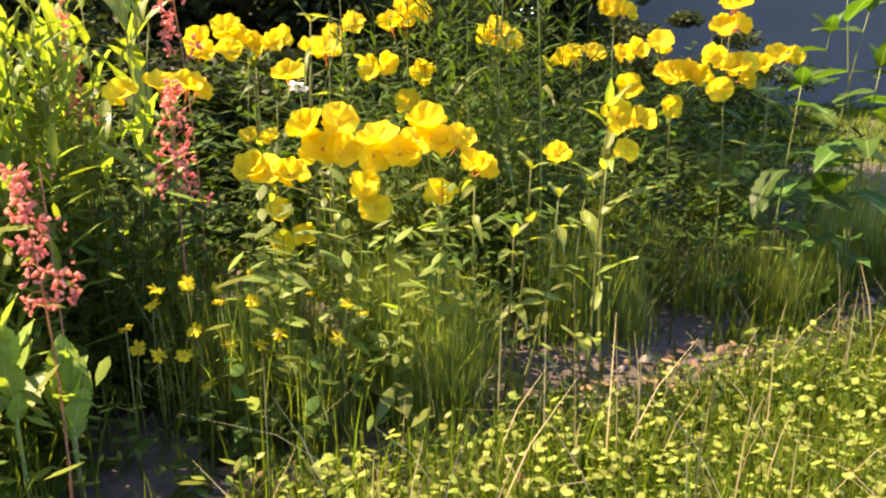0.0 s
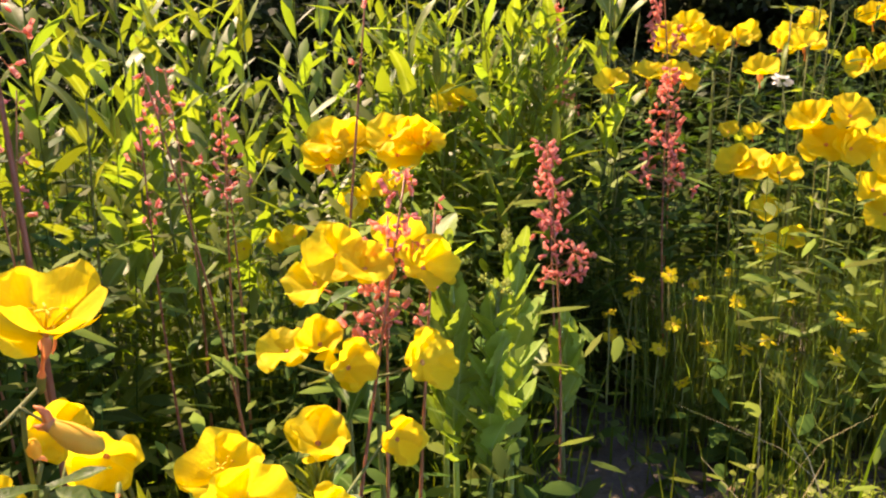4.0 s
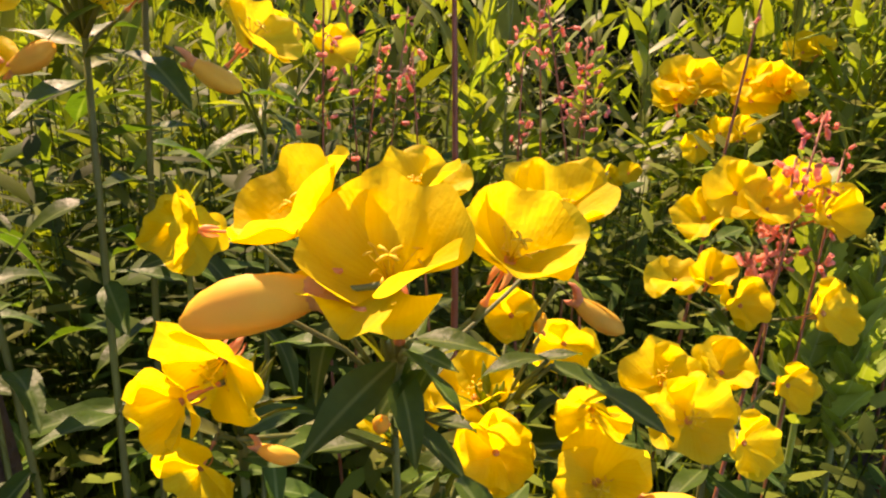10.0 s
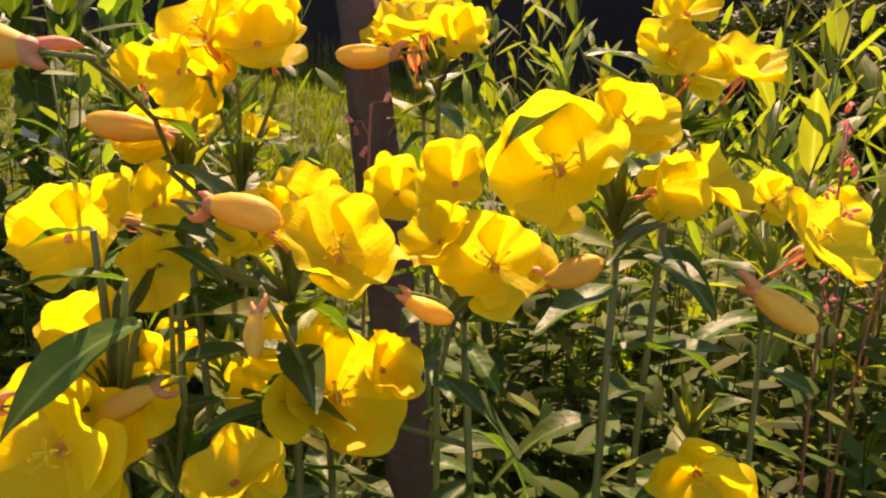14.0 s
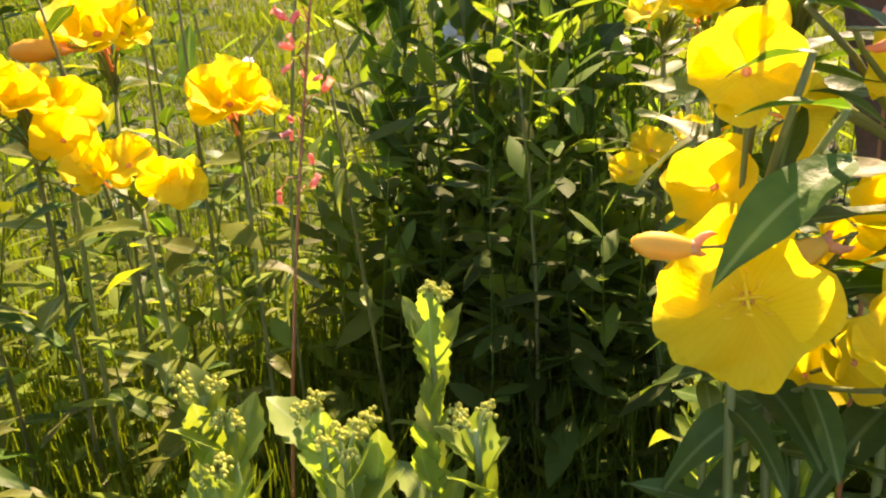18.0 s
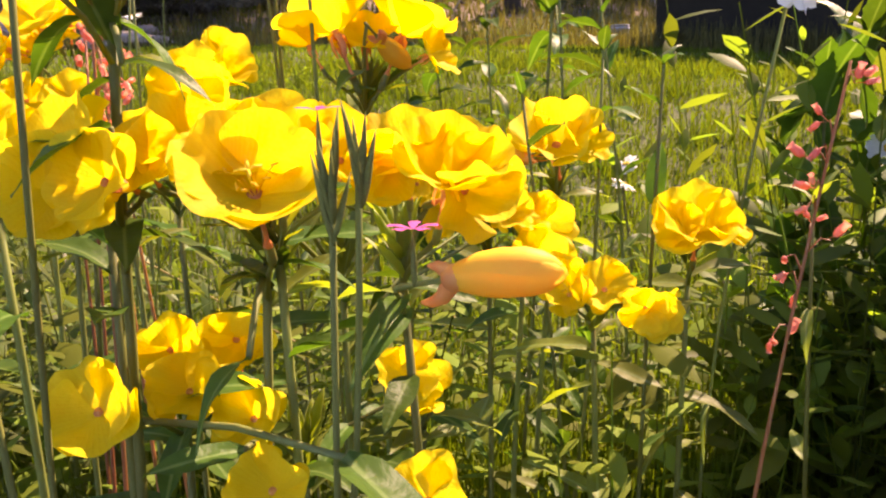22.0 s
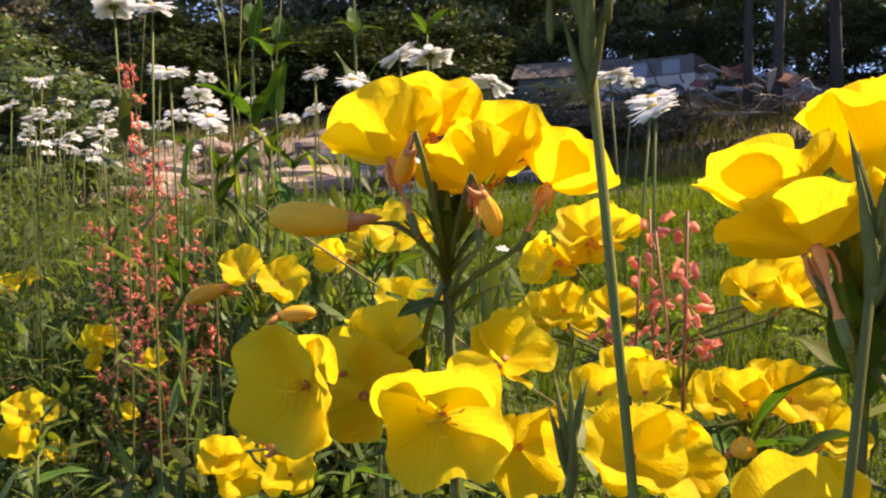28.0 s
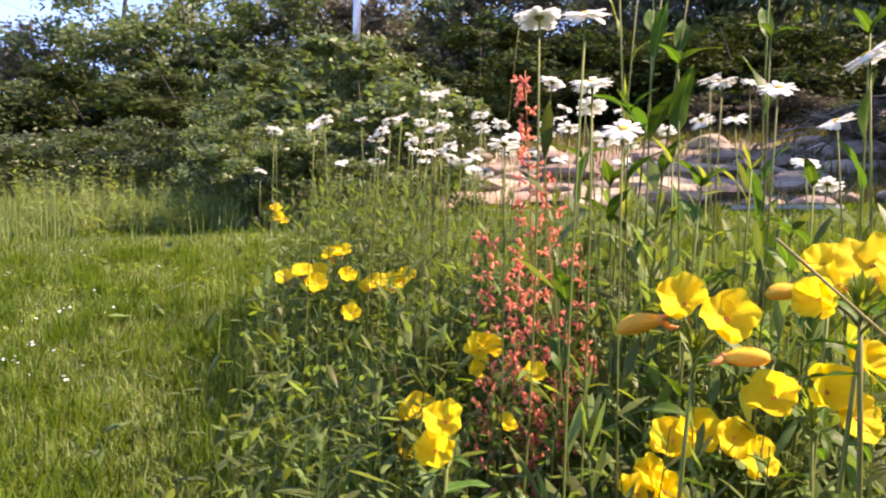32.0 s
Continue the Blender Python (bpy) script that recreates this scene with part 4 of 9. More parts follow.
def flower(parent, place, size, way, kind, rng, near=True):
    """One four-petalled yellow flower, size across, looking along way."""
    reach = {"wide": 0.96, "cup": 0.82, "half": 0.68}[kind]
    r = size / 2 / reach
    place = Vector(place) - Vector(way) * r * {"wide": 0.12, "cup": 0.28, "half": 0.42}[kind]
    f = put("flower", TUBE, parent, aim(place, way, rng.uniform(0, 6.3), r))
    turn = rng.uniform(0, 1.5)
    for k in range(4):
        m = Matrix.Rotation(turn + k * math.pi / 2 + rng.uniform(-0.10, 0.10), 4, "Z") @ Matrix.Translation((0, 0, 0.012 * (k % 2) + 0.02)) @ Matrix.Rotation(rng.uniform(-0.26, 0.26) if kind != "half" else rng.uniform(-0.15, 0.45), 4, "Y") @ Matrix.Rotation(rng.uniform(-0.18, 0.18), 4, "X") @ Matrix.Scale(rng.uniform(0.95, 1.04) - 0.07 * (k % 2), 4)
        put("petal", rng.choice(PETALS[kind]), f, m)
    if near:
        put("stamen_ring", STAMENS, f, Matrix.Rotation(rng.uniform(0, 6), 4, "Z") @ Matrix.Scale(0.95, 4))
        put("stigma", STIGMAS, f, Matrix.Scale(0.95, 4))
    return f


def bud(parent, place, length, way, rng):
    b = put("bud", BUD_MESH, parent, aim(place, way, rng.uniform(0, 6.3), length))
    put("sepal", BUD_SEPALS, b)
    return b


def leaves_along(parent, points, meshes, count, length, rng, start=0.15, end=0.97, droop=(0.0, 0.7), taper=0.4, whorl=2.4, twist=0.3):
    """Leaves set round a stem that runs through points."""
    yaw = rng.uniform(0, 6.3)
    for k in range(count):
        t = start + (end - start) * (k + rng.uniform(0, 0.6)) / count
        s = t * (len(points) - 1)
        i = min(int(s), len(points) - 2)
        p = points[i].lerp(points[i + 1], s - i)
        yaw += whorl + rng.uniform(-0.4, 0.4)
        size = length * (1 - taper * abs(t - 0.5) * 1.2) * rng.uniform(0.75, 1.2)
        put("leaf", rng.choice(meshes), parent, leaf_pose(p, yaw, rng.uniform(*droop) - 0.5 * t, rng.uniform(-twist, twist), size))


def primrose(base, flowers, buds=(), leaf=0.062, leaves=9, meshes=LEAVES_PRIM, label="yellow evening primrose in full bloom with dark green leaves", stem_r=0.0021, near_leaves=()):
    """A clump of yellow evening primrose: flowers are (x, y, z, across, yaw, up, kind), buds (x, y, z, length, yaw, up)."""
    rng = random.Random(int(1000 * (base[0] + 7 * base[1])) + len(flowers))
    away = (Vector((base[0] + 0.2, base[1] + 0.1, 0))).normalized()
    base = (base[0] + away.x * 0.05, base[1] + away.y * 0.05)
    o = Vector((base[0], base[1], h(*base) - 0.01))
    plant = base_of("evening_primrose", o, label, "flower", "evening primroses in the bed")
    ends = []
    for x, y, z, across, yaw, up, kind in flowers:
        way = Vector((-math.sin(radians(yaw)) * math.cos(radians(up)), math.cos(radians(yaw)) * math.cos(radians(up)), math.sin(radians(up))))
        p = Vector((x, y, z)) - o
        f = flower(plant, p, across, way, ("wide", "cup", "half")[kind], rng, across > 0.035 and math.hypot(o.x + 0.25, o.y + 0.15) < 0.62)
        r = f.matrix_basis.to_scale().x
        p = f.matrix_basis.translation
        ends.append((p - way * r * 1.0, way, r))
    for x, y, z, length, yaw, up in buds:
        way = Vector((-math.sin(radians(yaw)) * math.cos(radians(up)), math.cos(radians(yaw)) * math.cos(radians(up)), math.sin(radians(up))))
        p = Vector((x, y, z)) - o - way * length * 0.5
        bud(plant, p, length, way, rng)
        ends.append((p - way * length * 0.5, way, length))
    if not ends:
        return plant
    mid = sum((e[0] for e in ends), Vector()) / len(ends)
    low = min(e[0].z for e in ends)
    top = Vector((mid.x, mid.y, max(0.06, min(low, mid.z) - 0.010)))
    top += away * 0.02
    line = bend((0, 0, 0), top, 0.0, 7, 0.012, rng)
    put("stem", mesh_of("stem", *tube(line, [stem_r * (1.25 - 0.4 * i / 7) for i in range(8)], 6), STEM), plant)
    for e, way, r in ends:
        apart = math.hypot(e.x - top.x, e.y - top.y)
        t = max(0.15, min(1.0, (e.z - 0.35 * apart - 0.01) / max(top.z, 0.01)))
        s = t * 7
        i = min(int(s), 6)
        foot = line[i].lerp(line[i + 1], s - i)
        q = [foot, foot.lerp(e, 0.4) + Vector((0, 0, 0.10 * apart)), foot.lerp(e, 0.8) + Vector((0, 0, 0.03 * apart)), e + way * r * 0.08]
        put("stalk", mesh_of("stalk", *tube(q, [0.0013, 0.0011, 0.0010, 0.0010], 5), STEM), plant)
        if apart > 0.03:
            put("leaf", rng.choice(meshes), plant, leaf_pose(q[1], rng.uniform(0, 6.3), rng.uniform(-0.5, 0.5), 0, leaf * rng.uniform(0.5, 0.8)))
    leaves_along(plant, line, meshes, round(leaves * (0.8 if o.y < 1.0 else 0.6)), leaf, rng, 0.2, 0.99, (0.0, 0.8))
    for k in range(5 if math.hypot(o.x + 0.25, o.y + 0.15) < 0.62 else 2):
        put("leaf", rng.choice(LEAVES_PALE if k % 2 else meshes), plant, leaf_pose(top + Vector((0, 0, -0.005 * k)), k * 2.3 + rng.uniform(-0.3, 0.3), rng.uniform(-1.1, 0.3), rng.uniform(-0.4, 0.4), leaf * rng.uniform(0.55, 0.95)))
    for x, y, z, x2, y2, z2 in near_leaves:
        a = Vector((x, y, z)) - o
        d = Vector((x2, y2, z2)) - o - a
        foot = min(line, key=lambda p: (p - a).length + abs(p.z - a.z + 0.02))
        put("stalk", mesh_of("stalk", *tube([foot, foot.lerp(a, 0.6) + Vector((0, 0, 0.004)), a], [0.0016, 0.0013, 0.0011], 5), STEM), plant)
        put("leaf", rng.choice(meshes), plant, leaf_pose(a, math.atan2(-d.x, d.y), -math.asin(max(-1, min(1, d.z / d.length))), rng.uniform(-0.5, 0.5), d.length))
    near = math.hypot(o.x + 0.25, o.y + 0.15) < 0.62
    put("bract_tuft", rng.choice(TUFTS), plant, aim(top + Vector((0, 0, 0.010)), (rng.uniform(-0.2, 0.2), rng.uniform(-0.2, 0.2), 1), rng.uniform(0, 6), rng.uniform(0.028, 0.036) if near else 0.028))
    return plant


def blossom(seed, bells=4):
    """A short twig with one or a few drooping bells, each one unit long."""
    rng, verts, faces = random.Random(seed), [Vector((0, 0, -0.2))], []
    for k in range(bells):
        yaw = k * 1.7 + rng.uniform(-0.5, 0.5)
        way = Vector((math.cos(yaw), math.sin(yaw), rng.uniform(-0.3, 0.9)))
        m = aim(Vector((math.cos(yaw) * 0.3, math.sin(yaw) * 0.3, rng.uniform(-0.1, 0.9))), way, 0, rng.uniform(0.75, 1.1))
        v, f = lathe([(0.05, 0.0), (0.19, 0.07), (0.27, 0.30), (0.25, 0.62), (0.20, 0.85), (0.30, 1.0)], 6)
        o = len(verts)
        verts += [m @ Vector(p) for p in v]
        faces += [tuple(i + o for i in q) for q in f[:-2]]
        faces += [(0, o + (i + 1) % 6, o + i) for i in range(6)]
    return mesh_of("blossom", verts, faces, BELL)


BELLS = [blossom(s) for s in range(5)]
LOOSE_BELLS = [blossom(s + 9, 1 + s % 2) for s in range(5)]


def coral_bells(base, top, low, spread, count, size=0.0085, stem_r=0.0018, lean=(0.0, 0.0), label="coral bells with a tall red stalk of small pink bells", basal=2, mat=None):
    """Coral bells: a wiry stalk whose upper part carries a loose spike of drooping bells."""
    rng = random.Random(int(991 * base[0] + 577 * base[1] + count))
    o = Vector((base[0], base[1], h(*base) - 0.01))
    plant = base_of("coral_bells", o, label, "flower", "coral bells in the bed")
    tip = Vector((lean[0], lean[1], top - o.z))
    line = bend((0, 0, 0), tip, 0, 9, 0.015, rng)
    put("stalk", mesh_of("stalk", *tube(line, [stem_r * (1.2 - 0.085 * i) for i in range(10)], 6), mat or STEM_RED), plant)
    twigs, z0 = [], (low - o.z) / (top - o.z)
    count = max(3, round(count * 0.62))
    for k in range(count):
        t = z0 + (1 - z0) * ((k + rng.random()) / count) ** 1.25
        s = t * 9
        i = min(int(s), 8)
        p = line[i].lerp(line[i + 1], s - i)
        u = (t - z0) / (1 - z0)
        yaw, out = rng.uniform(0, 6.3), spread * (0.25 + 0.75 * rng.random()) * (1.15 - 0.95 * u ** 0.8)
        q = p + Vector((math.cos(yaw) * out, math.sin(yaw) * out, rng.uniform(-0.004, 0.010)))
        twigs.append(tube([p, p.lerp(q, 0.6) + Vector((0, 0, 0.004)), q], [0.0006, 0.0005, 0.0004], 3, False))
        put("blossom", (BELLS if count > 14 else LOOSE_BELLS)[k % 5], plant, aim(q, (math.cos(yaw) * 0.8, math.sin(yaw) * 0.8, rng.uniform(-0.8, 0.25)), rng.uniform(0, 6), size * 0.95 * rng.uniform(0.75, 1.15)))
    tagged(put("twig_spray", mesh_of("twig_spray", *joined(*twigs), STEM_RED), plant), kind="stuff")
    for k in range(basal):
        put("leaf", rng.choice(LEAVES_BASAL), plant, leaf_pose(Vector((0, 0, 0.03 + 0.015 * k)), k * 1.9 + rng.random(), -0.8 + 0.9 * rng.random(), rng.uniform(-0.5, 0.5), rng.uniform(0.035, 0.055)))
    return plant


RAY_MESHES = [mesh_of("ray", [(0.16, -0.05, 0), (0.16, 0.05, 0), (0.5, -0.18, 0.02 - d), (0.5, 0.0, 0.05 - d), (0.5, 0.18, 0.02 - d), (0.85, -0.19, -1.8 * d), (0.85, 0.0, 0.02 - 1.8 * d), (0.85, 0.19, -1.8 * d), (1.0, -0.10, -2.2 * d), (1.0, 0.10, -2.2 * d)], [(0, 2, 3), (0, 3, 1), (1, 3, 4), (2, 5, 6, 3), (3, 6, 7, 4), (5, 8, 6), (6, 8, 9), (6, 9, 7)], RAY) for d in (0.02, 0.07, 0.12)]


def ray_ring(seed):
    """Two rows of white rays round a daisy's disc."""
    rng, bits = random.Random(seed), []
    for k in range(26):
        me = rng.choice(RAY_MESHES)
        m = Matrix.Translation((0, 0, 0.02 * (k % 2))) @ Matrix.Rotation(2 * math.pi * k / 26 + rng.uniform(-0.1, 0.1), 4, "Z") @ Matrix.Rotation(rng.uniform(-0.28, 0.16), 4, "Y") @ Matrix.Scale(rng.uniform(0.82, 1.02), 4)
        bits.append(([m @ v.co for v in me.vertices], [tuple(q.vertices) for q in me.polygons]))
    return mesh_of("ray_ring", *joined(*bits), RAY)


RAY_RINGS = [ray_ring(s) for s in range(4)]
HEAD_MESH = lathe([(0.05, -0.22), (0.14, -0.14), (0.24, -0.03), (0.27, 0.02)], 10, STEM, "flower_head")
DISC_MESH = lathe([(0.25, -0.01), (0.27, 0.03), (0.22, 0.09), (0.12, 0.115), (0.03, 0.10)], 12, DISC, "disc")


def daisy(base, z, across, yaw, up, rays=19, at=None, leaves=7, label="white ox-eye daisy on a tall green stem", leaf=0.05):
    """A daisy: its head of white rays looks along yaw and up."""
    rng = random.Random(int(1777 * base[0] + 389 * base[1] + 100 * z))
    o = Vector((base[0], base[1], h(*base) - 0.01))
    plant = base_of("daisy", o, label, "flower", "daisies in the bed")
    top = Vector(((at or base)[0], (at or base)[1], z)) - o
    way = Vector((-math.sin(radians(yaw)) * math.cos(radians(up)), math.cos(radians(yaw)) * math.cos(radians(up)), math.sin(radians(up))))
    r = across / 2
    line = bend((0, 0, 0), top - way * r * 0.25, 0, 6, 0.035, rng)
    put("stem", mesh_of("stem", *tube(line, [0.0013] * 7, 5), STEM), plant)
    head = put("flower_head", HEAD_MESH, plant, aim(top, way, 0, r))
    put("disc", DISC_MESH, head)
    if rays != 19:
        put("ray_ring", rng.choice(RAY_RINGS), head)
    for k in range(rays if rays >= 14 else 0):
        put("ray", rng.choice(RAY_MESHES), head, Matrix.Rotation(2 * math.pi * k / rays + rng.uniform(-0.08, 0.08), 4, "Z") @ Matrix.Rotation(rng.uniform(-0.25, 0.18), 4, "Y") @ Matrix.Scale(rng.uniform(0.85, 1.05), 4))
    leaves_along(plant, line, LEAVES_NARROW, leaves // 2, leaf, rng, 0.05, 0.75, (-0.6, 0.3))
    return plant


def leafy(base, top, leaves, length, meshes, name="leafy_perennial", label="tall leafy perennial with lance-shaped leaves", category="plant", lean=(0, 0), droop=(-0.3, 0.6), stem_r=0.0024, group="leafy perennials in the bed", taper=0.3, mat=None, start=0.12):
    rng = random.Random(int(1301 * base[0] + 709 * base[1] + 10 * leaves))
    o = Vector((base[0], base[1], h(*base) - 0.01))
    plant = base_of(name, o, label, category, group)
    line = bend((0, 0, 0), (lean[0], lean[1], top - o.z), 0, 7, 0.02, rng)
    put("stem", mesh_of("stem", *tube(line, [stem_r * (1.2 - 0.1 * i) for i in range(8)], 6), mat or STEM), plant)
    leaves_along(plant, line, meshes, round(leaves * 0.62), length * 1.12, rng, start, 1.0, droop, taper)
    for k in range(3):
        put("leaf", rng.choice(meshes), plant, leaf_pose(line[-1], k * 2.1 + rng.random(), rng.uniform(-1.2, -0.7), 0, length * rng.uniform(0.45, 0.7)))
    return plant


def sedum(base, top, leaves=16, length=0.05, head=True, lean=(0, 0)):
    """A stonecrop stem with thick pale leaves and a knot of green buds on top."""
    rng = random.Random(int(1109 * base[0] + 401 * base[1] + leaves))
    o = Vector((base[0], base[1], h(*base) - 0.01))
    plant = base_of("stonecrop", o, "pale green stonecrop with thick leaves and tight green buds", "plant", "stonecrops in the bed")
    line = bend((0, 0, 0), (lean[0], lean[1], top - o.z), 0, 6, 0.01, rng)
    put("stem", mesh_of("stem", *tube(line, [0.0034 - 0.0002 * i for i in range(7)], 6), LEAF_SEDUM), plant)
    leaves_along(plant, line, LEAVES_SEDUM, leaves, length, rng, 0.50, 0.96, (-1.0, -0.3), 0.1, 1.9)
    if head:
        for k in range(4):
            c = line[-1] + Vector((rng.uniform(-0.011, 0.011), rng.uniform(-0.011, 0.011), rng.uniform(0.0, 0.012)))
            put("stalk", mesh_of("stalk", *tube([line[-1] - Vector((0, 0, 0.012)), line[-1].lerp(c, 0.5), c], [0.0014, 0.0012, 0.001], 5), LEAF_SEDUM), plant)
            bits = []
            for j in range(18):
                d = Vector((rng.uniform(-1, 1), rng.uniform(-1, 1), rng.uniform(-0.3, 1))).normalized() * rng.uniform(0.002, 0.0062)
                v, f = lathe([(0.0005, -0.0014), (0.0013, -0.0007), (0.0014, 0.0006), (0.0003, 0.0016)], 5)
                bits.append(([p + c + d for p in (Vector(q) for q in v)], f))
            tagged(put("bud_head", mesh_of("bud_head", *joined(*bits), SEDUM_BUD), plant), kind="stuff")
    return plant


def dianthus(base, tips, flowers=(), label="thin wild pink with grey-green pointed buds and magenta flowers"):
    """A wiry wild pink: tips are (x, y, z) of its bundles of narrow calyces, flowers (x, y, z, across)."""
    rng = random.Random(int(877 * base[0] + 331 * base[1]))
    o = Vector((base[0], base[1], h(*base) - 0.01))
    plant = base_of("wild_pink", o, label, "flower", "wild pinks in the bed")
    tip = Vector(tips[0]) - o
    line = bend((0, 0, 0), tip, 0, 8, 0.012, rng)
    put("stem", mesh_of("stem", *tube(line, [0.0014 - 0.00005 * i for i in range(9)], 6), DIANTHUS), plant)
    for n, t in enumerate(tips):
        p = Vector(t) - o
        if n:
            put("stem", mesh_of("stem", *tube(bend(line[6], p, 0.0, 4, 0.006, rng), [0.0010] * 5, 5), DIANTHUS), plant)
        for k in range(9):
            w = Vector((rng.uniform(-0.3, 0.3), rng.uniform(-0.3, 0.3), 1))
            put("calyx", CALYX, plant, aim(p + Vector((0, 0, rng.uniform(-0.014, 0.002))), w, 0, rng.uniform(0.012, 0.024)))
    for k in range(4):
        q = line[2 + k]
        for s in (0, math.pi):
            put("leaf", rng.choice(LEAVES_NARROW), plant, leaf_pose(q, s + k * 1.3, -0.9, 0, rng.uniform(0.03, 0.05)))
    for x, y, z, across in flowers:
        p = Vector((x, y, z)) - o
        f = put("flower", CALYX, plant, aim(p - Vector((0, 0, across * 1.3)), (0, 0, 1), 0, across * 1.3))
        for k in range(5):
            put("petal", PINK_PETAL, f, Matrix.Translation((0, 0, 0.98)) @ Matrix.Rotation(k * 1.2566, 4, "Z") @ Matrix.Scale(0.42, 4))
    return plant


CALYX = lathe([(0.025, 0.0), (0.052, 0.1), (0.062, 0.35), (0.034, 0.7), (0.005, 1.0)], 6, DIANTHUS, "calyx")
PINK_PETAL = mesh_of("petal", [(0.02, -0.04, 0), (0.02, 0.04, 0), (0.6, -0.22, 0.12), (0.6, 0.22, 0.12), (0.95, -0.28, 0.10), (1.05, -0.1, 0.13), (0.98, 0.0, 0.14), (1.05, 0.12, 0.13), (0.95, 0.28, 0.10)], [(0, 2, 3, 1), (2, 4, 5, 6), (2, 6, 3), (3, 6, 7, 8)], PINK)


# ---- evening primroses, each where it stands ----
primrose((0.273, 1.235), [(0.269, 1.236, 0.374, 0.066, 161, 55, 0), (0.306, 1.222, 0.370, 0.054, 191, 50, 1), (0.244, 1.246, 0.378, 0.054, 121, 50, 1)], [], meshes=LEAVES_LANCE, leaves=22)
primrose((0.358, 1.168), [(0.330, 1.183, 0.448, 0.064, 141, 50, 1), (0.375, 1.169, 0.454, 0.066, 181, 50, 0), (0.347, 1.167, 0.415, 0.060, 161, 20, 1), (0.379, 1.155, 0.412, 0.052, 191, 30, 1)], [], meshes=LEAVES_LANCE, leaves=24)
primrose((0.430, 1.150), [(0.433, 1.163, 0.430, 0.061, 141, 60, 1), (0.425, 1.157, 0.401, 0.061, 161, 25, 0), (0.464, 1.145, 0.405, 0.061, 161, 30, 1), (0.407, 1.149, 0.357, 0.052, 151, 40, 1), (0.421, 1.134, 0.323, 0.052, 161, 20, 0)], [], meshes=LEAVES_LANCE, leaves=26)
primrose((0.526, 1.146), [(0.513, 1.163, 0.449, 0.066, 161, 60, 1), (0.498, 1.159, 0.419, 0.066, 161, 30, 0), (0.535, 1.146, 0.417, 0.066, 171, 45, 0), (0.561, 1.138, 0.421, 0.053, 201, 50, 1), (0.524, 1.126, 0.341, 0.053, 161, 45, 1)], [], meshes=LEAVES_LANCE, leaves=26)
primrose((0.601, 1.154), [(0.593, 1.157, 0.378, 0.059, 171, 55, 0), (0.609, 1.150, 0.373, 0.046, 201, 40, 1)], [], meshes=LEAVES_LANCE)
primrose((0.293, 1.179), [(0.281, 1.177, 0.268, 0.040, 161, 30, 1), (0.315, 1.169, 0.281, 0.040, 161, 30, 1), (0.281, 1.192, 0.317, 0.040, 161, 40, 1)], [], meshes=LEAVES_LANCE)
primrose((0.273, 1.335), [(0.256, 1.341, 0.414, 0.033, 161, 50, 1), (0.290, 1.329, 0.412, 0.033, 161, 50, 1)], [])
primrose((0.965, 1.515), [(0.960, 1.517, 0.527, 0.060, 141, 55, 0), (0.997, 1.505, 0.529, 0.060, 181, 55, 0), (0.939, 1.523, 0.522, 0.054, 121, 40, 1)], [])
primrose((0.780, 1.053), [(0.793, 1.057, 0.459, 0.053, 161, 30, 1), (0.828, 1.044, 0.455, 0.044, 181, 40, 1), (0.799, 1.039, 0.408, 0.040, 161, 20, 0), (0.699, 1.073, 0.404, 0.040, 161, 50, 1)], [], meshes=LEAVES_LANCE, leaf=0.060, leaves=3)
primrose((1.098, 1.518), [(1.092, 1.505, 0.460, 0.059, 161, 20, 1), (1.086, 1.528, 0.528, 0.049, 161, 40, 1), (1.117, 1.521, 0.540, 0.049, 181, 40, 1)], [])
primrose((1.162, 1.435), [(1.134, 1.464, 0.554, 0.066, 161, 45, 0), (1.145, 1.441, 0.490, 0.066, 141, 50, 0), (1.179, 1.430, 0.493, 0.060, 181, 40, 1), (1.207, 1.418, 0.485, 0.048, 161, 30, 1), (1.142, 1.420, 0.422, 0.054, 161, 10, 0)], [])
primrose((1.243, 1.366), [(1.228, 1.387, 0.589, 0.052, 141, 40, 1), (1.264, 1.376, 0.592, 0.052, 181, 40, 1), (1.260, 1.390, 0.634, 0.066, 161, 60, 1), (1.206, 1.376, 0.528, 0.052, 161, 20, 1), (1.243, 1.357, 0.508, 0.066, 161, 45, 0), (1.271, 1.349, 0.514, 0.052, 181, 30, 0), (1.211, 1.354, 0.463, 0.058, 161, 10, 0), (1.262, 1.342, 0.483, 0.046, 181, 20, 1)], [])
primrose((1.401, 1.416), [(1.403, 1.417, 0.525, 0.062, 161, 50, 0), (1.435, 1.405, 0.523, 0.049, 181, 40, 1), (1.364, 1.425, 0.509, 0.049, 161, 40, 1)], [])
primrose((1.163, 1.697), [(1.163, 1.697, 0.625, 0.060, 161, 40, 1), (1.185, 1.687, 0.617, 0.053, 181, 40, 1), (1.141, 1.706, 0.627, 0.047, 141, 40, 1)], [])
primrose((0.688, 1.857), [(0.684, 1.854, 0.590, 0.066, 161, 50, 0), (0.723, 1.846, 0.610, 0.066, 181, 50, 0), (0.652, 1.865, 0.590, 0.066, 141, 50, 1), (0.694, 1.864, 0.631, 0.066, 161, 50, 1)], [])
primrose((0.572, 1.531), [(0.523, 1.553, 0.507, 0.051, 131, 20, 1), (0.555, 1.544, 0.513, 0.051, 181, 20, 1), (0.623, 1.516, 0.499, 0.051, 161, 20, 1), (0.588, 1.511, 0.442, 0.051, 161, 40, 1)], [])
